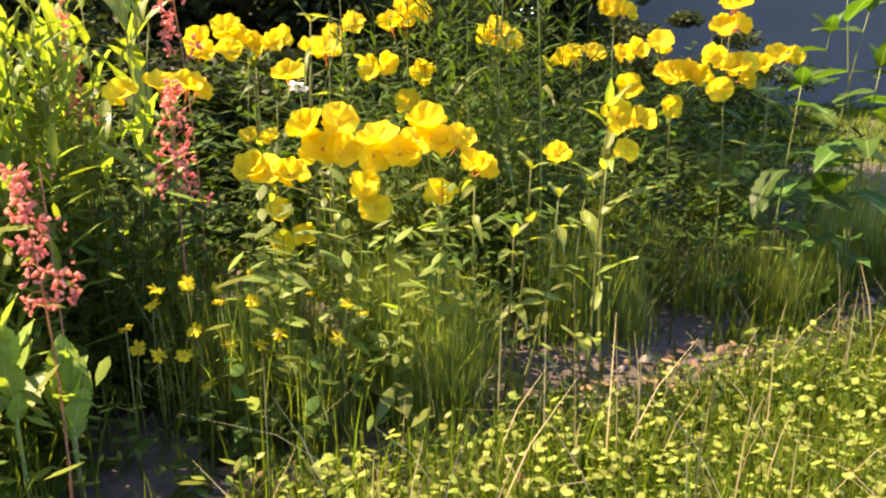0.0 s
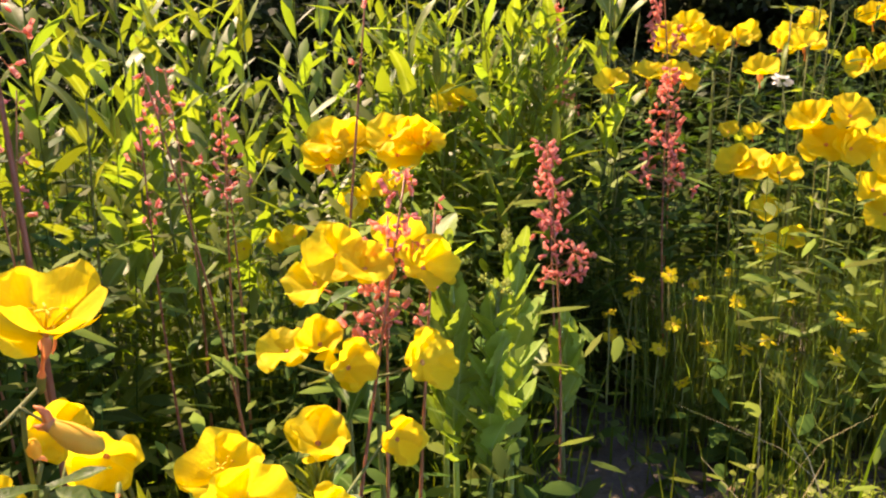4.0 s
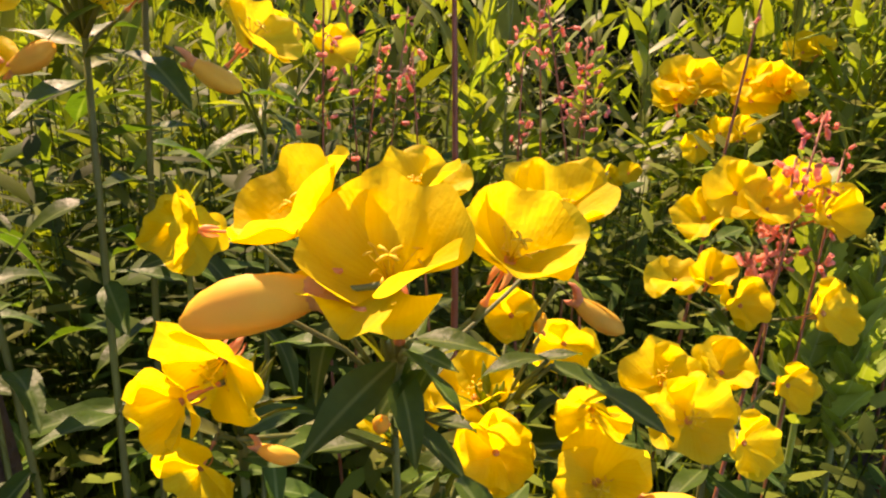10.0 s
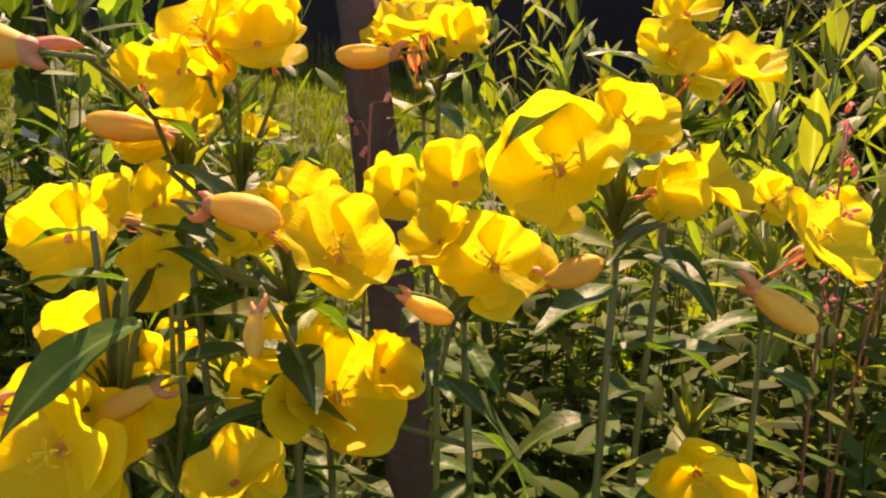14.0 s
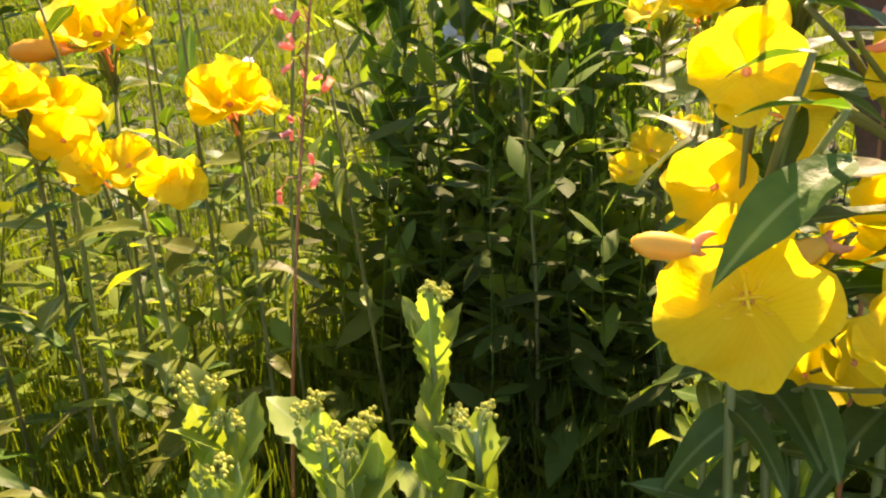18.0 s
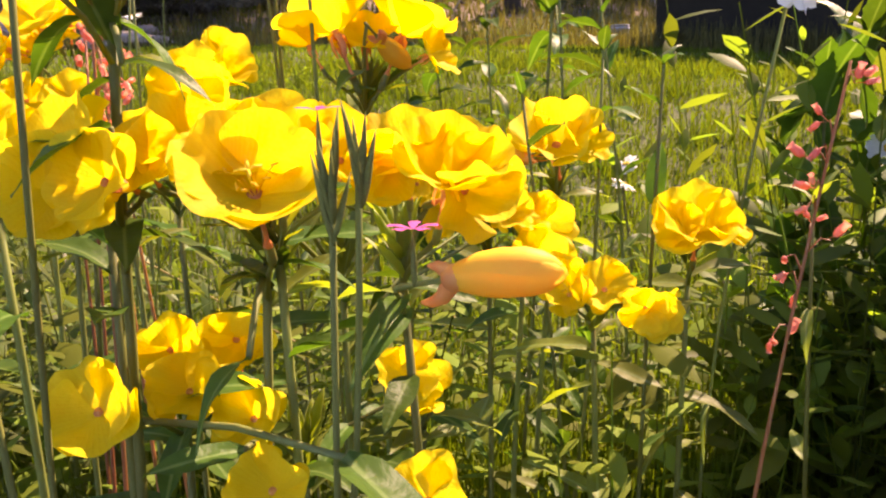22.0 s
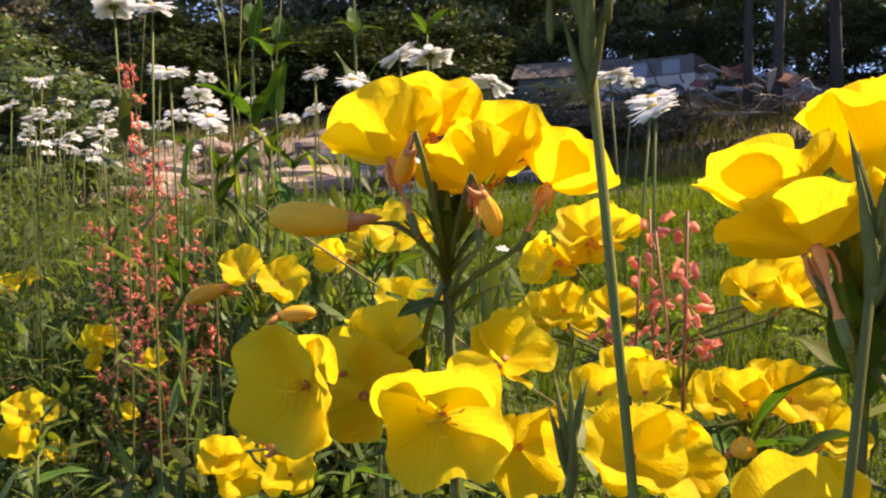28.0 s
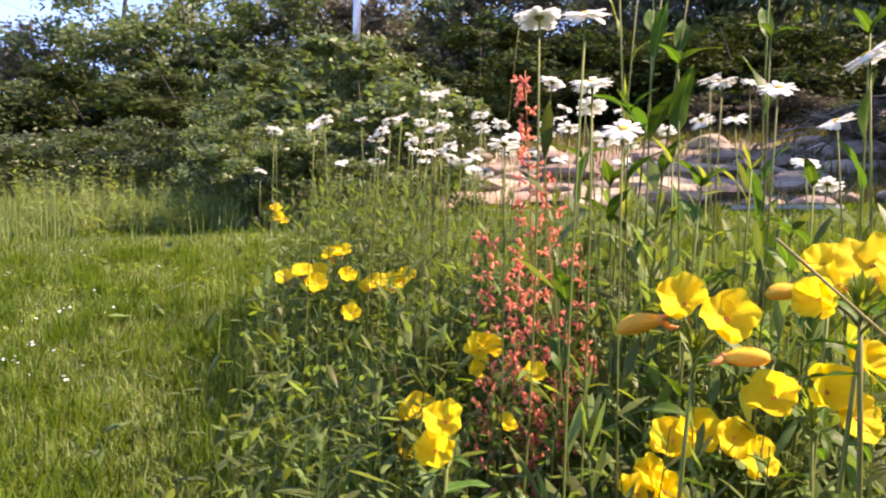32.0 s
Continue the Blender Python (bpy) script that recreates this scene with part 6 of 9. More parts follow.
primrose((-0.752, -0.620), [(-0.747, -0.666, 0.528, 0.030, 291, 40, 1), (-0.751, -0.658, 0.518, 0.030, 311, 30, 1), (-0.751, -0.620, 0.525, 0.030, 301, 40, 1), (-0.772, -0.554, 0.616, 0.035, 301, 50, 1)], [(-0.739, -0.603, 0.545, 0.027, 31, 5)], leaves=9)
primrose((-0.860, -0.463), [(-0.869, -0.468, 0.571, 0.036, 301, 40, 1), (-0.870, -0.446, 0.563, 0.035, 321, 40, 1), (-0.841, -0.475, 0.566, 0.031, 281, 40, 1)], [], leaves=9)
primrose((-0.854, -1.045), [(-0.857, -1.042, 0.490, 0.040, 301, 40, 1), (-0.851, -1.049, 0.461, 0.037, 301, 30, 1)], [], leaves=12)
primrose((-1.178, -0.845), [(-1.171, -0.851, 0.645, 0.049, 304, 45, 0), (-1.193, -0.835, 0.649, 0.049, 334, 50, 0), (-1.208, -0.823, 0.641, 0.044, 354, 40, 1)], [(-1.140, -0.872, 0.618, 0.038, 236, 0)], leaves=11)
primrose((-1.202, -1.004), [(-1.190, -1.038, 0.427, 0.053, 304, 40, 1), (-1.217, -1.019, 0.438, 0.053, 324, 40, 1), (-1.232, -0.983, 0.434, 0.052, 324, 30, 0), (-1.244, -0.961, 0.415, 0.055, 344, 20, 0), (-1.128, -1.020, 0.405, 0.038, 324, 20, 1)], [], leaves=11)
primrose((-1.128, -0.816), [(-1.116, -0.811, 0.534, 0.051, 324, 30, 1), (-1.137, -0.796, 0.509, 0.051, 344, 30, 0), (-1.112, -0.863, 0.519, 0.048, 294, 30, 1), (-1.145, -0.792, 0.560, 0.046, 344, 40, 1)], [], leaves=11)
primrose((-1.131, -1.017), [(-1.118, -1.026, 0.379, 0.044, 324, 50, 1), (-1.144, -1.008, 0.381, 0.044, 344, 40, 1)], [], leaves=8)
primrose((-1.250, -1.662), [(-1.259, -1.663, 0.327, 0.065, 324, 50, 0), (-1.238, -1.678, 0.320, 0.042, 294, 40, 1), (-1.242, -1.673, 0.260, 0.053, 304, 30, 1), (-1.262, -1.633, 0.256, 0.047, 354, 20, 1)], [], leaves=9)
primrose((-1.491, -2.528), [(-1.552, -2.513, 0.581, 0.066, 324, 50, 0), (-1.525, -2.532, 0.572, 0.058, 304, 50, 1), (-1.396, -2.560, 0.507, 0.057, 304, 50, 1), (-1.436, -2.532, 0.524, 0.062, 324, 50, 0), (-1.498, -2.549, 0.522, 0.063, 324, 50, 0), (-1.468, -2.507, 0.493, 0.062, 334, 40, 1), (-1.565, -2.500, 0.516, 0.050, 344, 40, 1)], [], leaves=13, leaf=0.07)
primrose((-1.564, -2.326), [(-1.554, -2.322, 0.505, 0.062, 324, 50, 0), (-1.579, -2.304, 0.505, 0.053, 344, 40, 1), (-1.535, -2.335, 0.496, 0.046, 304, 40, 1), (-1.475, -2.314, 0.428, 0.051, 324, 40, 1), (-1.678, -2.357, 0.523, 0.049, 324, 40, 1)], [], leaves=11, leaf=0.07)
primrose((-1.929, -3.789), [(-1.918, -3.798, 0.718, 0.056, 324, 50, 1), (-1.926, -3.790, 0.676, 0.056, 324, 40, 1), (-1.942, -3.778, 0.663, 0.051, 344, 40, 1)], [], leaves=10, leaf=0.07)
primrose((-1.202, -1.376), [(-1.193, -1.409, 0.482, 0.053, 324, 50, 1), (-1.204, -1.401, 0.486, 0.040, 344, 40, 1), (-1.229, -1.320, 0.454, 0.034, 324, 40, 1), (-1.194, -1.341, 0.378, 0.030, 324, 40, 1), (-1.189, -1.410, 0.447, 0.030, 324, 30, 1)], [], leaves=9)
primrose((-1.519, -2.174), [(-1.511, -2.188, 0.515, 0.066, 301, 40, 1), (-1.528, -2.160, 0.521, 0.053, 321, 40, 1)], [], leaves=9)

def yellow_ring(seed):
    """Ragged yellow rays round a small disc."""
    rng, bits = random.Random(seed), []
    for k in range(15):
        me = rng.choice(RAY_MESHES)
        m = Matrix.Rotation(2 * math.pi * k / 15 + rng.uniform(-0.15, 0.15), 4, "Z") @ Matrix.Rotation(rng.uniform(-0.55, 0.25), 4, "Y") @ Matrix.Scale(rng.uniform(0.7, 1.05), 4)
        bits.append(([m @ v.co for v in me.vertices], [tuple(q.vertices) for q in me.polygons]))
    return mesh_of("ray_ring", *joined(*bits), PETAL)


YELLOW_RINGS = [yellow_ring(s) for s in range(3)]


def yellow_daisy(base, z, across):
    rng = random.Random(int(7919 * base[0] + 104 * base[1]))
    o = Vector((base[0], base[1], h(*base) - 0.01))
    plant = base_of("yellow_daisy", o, "small yellow daisy low among thin green leaves", "flower", "small yellow daisies in the bed")
    top = Vector((0, 0, max(0.05, z - o.z)))
    line = bend((0, 0, 0), top, 0, 4, 0.01, rng)
    put("stem", mesh_of("stem", *tube(line, [0.0012] * 5, 5), STEM), plant)
    head = put("flower_head", HEAD_MESH, plant, aim(top, (rng.uniform(-0.5, 0.5), rng.uniform(-0.9, 0.3), 1), 0, across / 2))
    put("disc", DISC_MESH, head)
    put("ray_ring", rng.choice(YELLOW_RINGS), head)
    leaves_along(plant, line, LEAVES_NARROW, 4, 0.030, rng, 0.0, 0.8, (-0.8, 0.2))
    return plant


# ---- coral bells ----
coral_bells((-0.020, 0.860), 0.445, 0.285, 0.038, 52, 0.0105, lean=(-0.018, 0.088))
coral_bells((0.002, 1.350), 0.640, 0.440, 0.022, 34, 0.0110, lean=(-0.020, 0.085))
coral_bells((0.145, 1.100), 0.515, 0.345, 0.042, 50, 0.0110, lean=(-0.005, 0.120))
coral_bells((0.162, 1.340), 0.705, 0.545, 0.032, 34, 0.0112, lean=(-0.010, 0.100))
coral_bells((-0.187, 0.348), 0.477, 0.365, 0.029, 32, 0.0085, lean=(0.043, 0.222))
coral_bells((-0.154, 0.478), 0.447, 0.353, 0.031, 21, 0.0085, lean=(-0.003, 0.086))
coral_bells((-0.146, 0.534), 0.444, 0.384, 0.024, 12, 0.0085, lean=(0.019, 0.063))
coral_bells((-0.020, 0.971), 0.436, 0.274, 0.031, 21, 0.0085, lean=(-0.016, 0.144))
coral_bells((-0.365, 0.772), 0.472, 0.400, 0.024, 14, 0.0085, lean=(-0.014, 0.061))
coral_bells((-0.512, 0.577), 0.500, 0.454, 0.025, 10, 0.0085, lean=(-0.002, 0.042))
coral_bells((-0.369, 0.791), 0.501, 0.415, 0.036, 21, 0.0085, lean=(-0.015, 0.050))
coral_bells((-0.429, 0.814), 0.543, 0.488, 0.027, 12, 0.0085, lean=(-0.014, 0.031))
coral_bells((-0.557, 0.691), 0.526, 0.385, 0.023, 16, 0.0085, lean=(-0.009, 0.083))
coral_bells((-0.250, 0.653), 0.630, 0.493, 0.007, 5, 0.0085, lean=(0.051, 0.088))
coral_bells((-0.354, 0.438), 0.630, 0.545, 0.030, 21, 0.0075, lean=(-0.033, 0.049), stem_r=0.0034)
coral_bells((-0.469, 0.496), 0.565, 0.438, 0.024, 18, 0.0085, lean=(-0.053, 0.046))
coral_bells((-0.298, 0.658), 0.546, 0.457, 0.031, 19, 0.0085, lean=(-0.076, -0.000))
coral_bells((-0.410, 0.567), 0.501, 0.472, 0.021, 10, 0.0085, lean=(-0.039, -0.012))
coral_bells((-0.369, 0.684), 0.492, 0.396, 0.020, 11, 0.0085, lean=(-0.043, 0.032))
coral_bells((-0.677, 0.253), 0.573, 0.539, 0.012, 4, 0.0085, lean=(-0.008, 0.016))
coral_bells((-0.533, 0.648), 0.560, 0.375, 0.032, 18, 0.0085, lean=(-0.073, 0.059))
coral_bells((-0.750, -0.096), 0.605, 0.458, 0.022, 23, 0.0085, lean=(-0.053, 0.076), stem_r=0.0016)
coral_bells((-0.898, -0.409), 0.651, 0.540, 0.023, 18, 0.0085, lean=(-0.003, -0.051))
coral_bells((-0.914, -0.508), 0.634, 0.568, 0.020, 9, 0.0085, lean=(-0.013, 0.030))
coral_bells((-0.797, -0.445), 0.663, 0.585, 0.016, 14, 0.0085, lean=(-0.025, 0.024))
coral_bells((-0.938, -0.453), 0.664, 0.543, 0.022, 21, 0.0085, lean=(-0.002, -0.022))
coral_bells((-0.937, -0.519), 0.607, 0.541, 0.015, 7, 0.0085, lean=(-0.014, 0.010))
coral_bells((-1.342, -1.441), 0.939, 0.245, 0.068, 108, 0.0115, lean=(0.005, -0.044))
coral_bells((-1.374, -1.393), 0.769, 0.272, 0.072, 64, 0.0112, lean=(0.023, -0.050))
coral_bells((-1.282, -1.485), 0.670, 0.282, 0.058, 50, 0.0112, lean=(-0.001, -0.028))
coral_bells((-1.395, -1.428), 0.635, 0.359, 0.054, 36, 0.0112, lean=(-0.036, -0.000))
coral_bells((-1.296, -1.425), 0.597, 0.229, 0.075, 50, 0.0112, lean=(-0.007, -0.021))
coral_bells((-1.274, -1.772), 0.395, 0.327, 0.023, 3, 0.0115, lean=(-0.000, -0.006))


# ---- daisies ----
daisy((-1.185, 0.181), 0.523, 0.042, 258, 42, 13, (-1.164, 0.178), 6)
daisy((-0.921, -0.040), 0.658, 0.048, 275, 50, 16, (-0.931, -0.005), 6)
daisy((-1.205, -0.089), 0.491, 0.028, 358, 72, 13, (-1.186, -0.068), 6)
daisy((-1.282, -0.047), 0.497, 0.033, 230, 66, 13, (-1.309, -0.045), 6)
daisy((-1.197, -0.565), 0.798, 0.048, 188, 76, 16, (-1.207, -0.595), 6)
daisy((-1.156, -0.576), 0.766, 0.048, 273, 73, 16, (-1.169, -0.541), 6)
daisy((-1.327, -1.032), 0.848, 0.048, 312, 72, 13, (-1.311, -0.994), 6)
daisy((-2.216, -0.974), 0.753, 0.048, 257, 79, 13, (-2.234, -1.005), 6)
daisy((-1.118, -0.721), 0.821, 0.048, 160, 79, 16, (-1.110, -0.745), 6)
daisy((-1.174, -0.756), 0.803, 0.048, 49, 67, 16, (-1.205, -0.724), 6)
daisy((-1.085, -0.530), 0.751, 0.048, 226, 69, 16, (-1.122, -0.525), 6)
daisy((-1.969, -0.822), 0.908, 0.048, 126, 73, 13, (-1.969, -0.813), 6)
daisy((-1.407, -1.113), 0.886, 0.048, 246, 79, 13, (-1.413, -1.146), 6)
daisy((-1.567, -1.271), 0.859, 0.048, 242, 67, 13, (-1.596, -1.310), 6)
daisy((-0.959, -0.965), 0.883, 0.048, 326, 73, 16, (-0.988, -1.002), 6)
daisy((-1.322, -1.765), 0.931, 0.048, 299, 73, 13, (-1.339, -1.742), 6)
daisy((-1.056, -1.074), 0.828, 0.048, 307, 80, 16, (-1.039, -1.040), 6)
daisy((-1.379, -1.311), 0.864, 0.048, 148, 66, 13, (-1.346, -1.335), 6)
daisy((-1.139, -1.047), 0.788, 0.048, 314, 65, 13, (-1.122, -1.069), 6)
daisy((-1.198, -1.599), 0.836, 0.048, 259, 69, 13, (-1.207, -1.563), 6)
daisy((-1.113, -1.266), 0.788, 0.048, 182, 80, 13, (-1.143, -1.305), 6)
daisy((-1.506, -1.633), 0.848, 0.048, 216, 65, 13, (-1.491, -1.599), 6)
daisy((-1.663, -2.120), 0.871, 0.048, 220, 66, 13, (-1.639, -2.113), 6)
daisy((-1.914, -1.696), 0.945, 0.048, 113, 79, 13, (-1.878, -1.725), 6)
daisy((-1.486, -1.567), 0.863, 0.048, 166, 72, 13, (-1.517, -1.557), 6)
daisy((-1.865, -1.711), 0.867, 0.048, 201, 74, 13, (-1.877, -1.719), 6)
daisy((-1.886, -1.648), 0.899, 0.048, 155, 76, 13, (-1.921, -1.648), 6)
daisy((-2.628, -1.443), 0.547, 0.048, 352, 72, 13, (-2.607, -1.427), 6)
daisy((-1.016, -1.144), 0.905, 0.048, 149, 73, 16, (-1.020, -1.105), 6)
daisy((-1.172, -0.791), 0.833, 0.048, 228, 65, 16, (-1.134, -0.800), 6)
daisy((-1.596, -1.311), 0.935, 0.048, 245, 70, 13, (-1.606, -1.308), 6)
daisy((-1.922, -1.426), 0.986, 0.048, 8, 65, 13, (-1.938, -1.445), 6)
daisy((-1.372, -1.431), 0.923, 0.048, 90, 71, 13, (-1.386, -1.468), 6)
daisy((-1.650, -1.662), 0.966, 0.048, 131, 69, 13, (-1.658, -1.648), 6)
daisy((-1.370, -1.308), 0.813, 0.048, 108, 70, 13, (-1.359, -1.315), 6)
daisy((-1.714, -1.457), 0.888, 0.048, 205, 76, 13, (-1.736, -1.419), 6)
daisy((-1.752, -1.367), 0.881, 0.048, 289, 68, 13, (-1.737, -1.344), 6)
daisy((-1.449, -0.987), 0.817, 0.048, 251, 66, 13, (-1.424, -0.982), 6)
daisy((-1.667, -1.167), 0.788, 0.048, 300, 71, 13, (-1.653, -1.153), 6)
daisy((-1.614, -1.134), 0.750, 0.048, 121, 74, 13, (-1.642, -1.108), 6)
daisy((-1.400, -1.911), 0.953, 0.048, 81, 66, 13, (-1.431, -1.907), 6)
daisy((-1.975, -1.753), 0.918, 0.048, 290, 77, 13, (-1.978, -1.728), 6)
daisy((-1.936, -1.796), 0.957, 0.048, 291, 74, 13, (-1.911, -1.778), 6)
daisy((-1.929, -2.030), 0.992, 0.048, 47, 69, 13, (-1.954, -2.017), 6)
daisy((-2.120, -2.450), 1.345, 0.048, 125, 71, 13, (-2.144, -2.431), 6)
daisy((0.355, 1.430), 0.485, 0.037, 331, 54, 13, (0.361, 1.437), 6)
daisy((-1.852, -1.678), 0.826, 0.048, 334, 68, 11, (-1.847, -1.714), 2)
daisy((-1.571, -2.026), 0.833, 0.048, 104, 69, 11, (-1.584, -2.027), 2)
daisy((-1.838, -2.449), 0.901, 0.048, 325, 75, 11, (-1.863, -2.413), 2)
daisy((-1.571, -1.956), 0.805, 0.048, 5, 76, 11, (-1.603, -1.962), 2)
daisy((-1.790, -2.150), 0.871, 0.048, 220, 69, 11, (-1.783, -2.185), 2)
daisy((-1.673, -1.924), 0.916, 0.048, 127, 67, 11, (-1.672, -1.946), 2)
daisy((-1.293, -2.232), 0.910, 0.048, 296, 64, 11, (-1.326, -2.257), 2)
daisy((-1.542, -2.081), 0.846, 0.048, 97, 72, 11, (-1.506, -2.063), 2)
daisy((-1.887, -2.880), 0.877, 0.048, 45, 65, 11, (-1.852, -2.850), 2)
daisy((-1.676, -1.968), 0.800, 0.048, 114, 69, 11, (-1.643, -1.968), 2)
daisy((-1.683, -2.480), 0.884, 0.048, 45, 73, 11, (-1.658, -2.466), 2)
daisy((-2.032, -2.221), 0.881, 0.048, 134, 74, 11, (-1.998, -2.196), 2)
daisy((-1.706, -2.152), 0.838, 0.048, 179, 75, 11, (-1.700, -2.142), 2)
daisy((-1.492, -2.248), 0.885, 0.048, 193, 75, 11, (-1.489, -2.228), 2)
daisy((-1.658, -1.925), 0.889, 0.048, 323, 77, 11, (-1.693, -1.915), 2)
daisy((-1.857, -2.199), 0.950, 0.048, 238, 78, 11, (-1.827, -2.224), 2)
daisy((-1.793, -2.152), 0.855, 0.048, 2, 66, 11, (-1.761, -2.159), 2)
daisy((-1.767, -2.895), 0.867, 0.048, 317, 67, 11, (-1.735, -2.863), 2)
daisy((-1.833, -1.809), 0.950, 0.048, 343, 73, 11, (-1.847, -1.835), 2)
daisy((-2.067, -2.620), 0.886, 0.048, 257, 66, 11, (-2.088, -2.621), 2)
daisy((-1.822, -2.368), 1.000, 0.048, 87, 67, 11, (-1.828, -2.394), 2)
daisy((-1.283, -2.448), 0.906, 0.048, 132, 70, 11, (-1.303, -2.440), 2)
daisy((-1.591, -2.335), 0.966, 0.048, 269, 67, 11, (-1.629, -2.328), 2)
daisy((-1.720, -1.989), 0.854, 0.048, 174, 74, 11, (-1.734, -1.991), 2)
daisy((-1.647, -2.040), 0.949, 0.048, 159, 76, 11, (-1.680, -2.041), 2)
daisy((-1.828, -2.479), 0.979, 0.048, 113, 68, 11, (-1.804, -2.485), 2)
daisy((-1.501, -2.186), 0.906, 0.048, 210, 68, 11, (-1.494, -2.214), 2)
daisy((-1.571, -3.032), 0.981, 0.048, 62, 70, 11, (-1.569, -3.023), 2)
daisy((-1.411, -2.024), 0.908, 0.048, 168, 77, 11, (-1.410, -2.031), 2)
daisy((-1.953, -2.010), 0.853, 0.048, 308, 70, 11, (-1.952, -2.028), 2)
daisy((-1.863, -2.490), 0.928, 0.048, 243, 79, 11, (-1.842, -2.507), 2)
daisy((-1.441, -2.813), 0.821, 0.048, 67, 75, 11, (-1.416, -2.794), 2)
daisy((-1.773, -1.887), 0.921, 0.048, 262, 65, 11, (-1.758, -1.881), 2)
daisy((-1.349, -2.228), 0.920, 0.048, 209, 75, 11, (-1.332, -2.216), 2)
daisy((-1.911, -2.147), 0.921, 0.048, 344, 70, 11, (-1.888, -2.154), 2)
daisy((-1.993, -2.558), 0.929, 0.048, 41, 78, 11, (-1.975, -2.572), 2)
daisy((-1.845, -2.276), 0.830, 0.048, 106, 75, 11, (-1.866, -2.296), 2)
daisy((-1.569, -2.059), 0.846, 0.048, 346, 75, 11, (-1.551, -2.079), 2)
daisy((-1.712, -2.412), 0.907, 0.048, 204, 67, 11, (-1.729, -2.426), 2)
daisy((-1.673, -2.142), 0.861, 0.048, 236, 66, 11, (-1.648, -2.173), 2)
daisy((-1.692, -2.046), 0.913, 0.048, 233, 71, 11, (-1.700, -2.051), 2)
daisy((-1.918, -2.537), 0.967, 0.048, 272, 73, 11, (-1.883, -2.554), 2)
daisy((-1.755, -2.387), 0.952, 0.048, 182, 68, 11, (-1.784, -2.350), 2)
daisy((-1.660, -2.489), 0.849, 0.048, 195, 76, 11, (-1.647, -2.481), 2)
daisy((-1.683, -2.623), 0.983, 0.048, 280, 76, 11, (-1.651, -2.592), 2)
daisy((-2.217, -2.281), 1.014, 0.048, 294, 76, 11, (-2.210, -2.301), 2)
daisy((-1.824, -2.565), 0.944, 0.048, 73, 68, 11, (-1.826, -2.570), 2)
daisy((-1.949, -2.683), 0.882, 0.048, 342, 70, 11, (-1.973, -2.714), 2)


# ---- small yellow daisies low in the bed ----
yellow_daisy((0.175, 1.067), 0.221, 0.025)
yellow_daisy((0.085, 1.097), 0.217, 0.025)
yellow_daisy((0.181, 1.047), 0.162, 0.025)
yellow_daisy((0.223, 1.033), 0.165, 0.025)
yellow_daisy((0.252, 1.027), 0.179, 0.025)
yellow_daisy((0.138, 1.068), 0.183, 0.025)
yellow_daisy((0.086, 1.076), 0.150, 0.025)
yellow_daisy((0.120, 1.064), 0.148, 0.025)
yellow_daisy((0.150, 1.041), 0.109, 0.025)
yellow_daisy((0.133, 1.090), 0.246, 0.025)
yellow_daisy((0.091, 1.102), 0.238, 0.025)
yellow_daisy((0.326, 0.999), 0.172, 0.025)
rng2 = random.Random(17)
for k in range(15):
    x = rng2.uniform(0.04, 0.40)
    yellow_daisy((x, 0.98 + 0.16 * x + rng2.uniform(0.0, 0.16)), rng2.uniform(0.10, 0.24), rng2.uniform(0.018, 0.026))


# ---- leafy perennials ----
leafy((-0.596, 1.018), 0.702, 16, 0.105, LEAVES_LANCE, lean=(0.006, 0.010), label="tall pale green perennial with lance-shaped leaves, not in flower", droop=(-1.15, -0.35))
leafy((-0.660, 1.227), 0.597, 16, 0.105, LEAVES_LANCE, lean=(0.022, -0.024), label="tall pale green perennial with lance-shaped leaves, not in flower", droop=(-1.15, -0.35))
leafy((-0.626, 1.301), 0.668, 16, 0.105, LEAVES_LANCE, lean=(0.012, 0.027), label="tall pale green perennial with lance-shaped leaves, not in flower", droop=(-1.15, -0.35))
leafy((-0.247, 1.154), 0.625, 16, 0.105, LEAVES_LANCE, lean=(0.019, -0.001), label="tall pale green perennial with lance-shaped leaves, not in flower", droop=(-1.15, -0.35))
leafy((-0.462, 1.562), 0.678, 16, 0.105, LEAVES_LANCE, lean=(0.003, -0.005), label="tall pale green perennial with lance-shaped leaves, not in flower", droop=(-1.15, -0.35))
leafy((-0.112, 1.489), 0.684, 16, 0.105, LEAVES_LANCE, lean=(-0.056, 0.000), label="tall pale green perennial with lance-shaped leaves, not in flower", droop=(-1.15, -0.35))
leafy((-0.232, 1.350), 0.546, 16, 0.105, LEAVES_LANCE, lean=(-0.054, -0.017), label="tall pale green perennial with lance-shaped leaves, not in flower", droop=(-1.15, -0.35))
leafy((-0.138, 1.463), 0.741, 18, 0.110, LEAVES_LANCE, lean=(-0.032, -0.051), label="tall pale green perennial with lance-shaped leaves, not in flower", droop=(-1.15, -0.35))
leafy((-0.095, 1.268), 0.670, 18, 0.110, LEAVES_LANCE, lean=(0.005, 0.052), label="tall pale green perennial with lance-shaped leaves, not in flower", droop=(-1.15, -0.35))
leafy((-0.011, 1.380), 0.729, 18, 0.110, LEAVES_LANCE, lean=(-0.021, 0.044), label="tall pale green perennial with lance-shaped leaves, not in flower", droop=(-1.15, -0.35))
leafy((-0.198, 1.267), 0.620, 18, 0.110, LEAVES_LANCE, lean=(0.023, -0.044), label="tall pale green perennial with lance-shaped leaves, not in flower", droop=(-1.15, -0.35))
leafy((-0.813, 0.869), 0.680, 14, 0.095, LEAVES_PALE, lean=(0.043, 0.012), label="tall pale green perennial with lance-shaped leaves, not in flower", droop=(-1.15, -0.35))
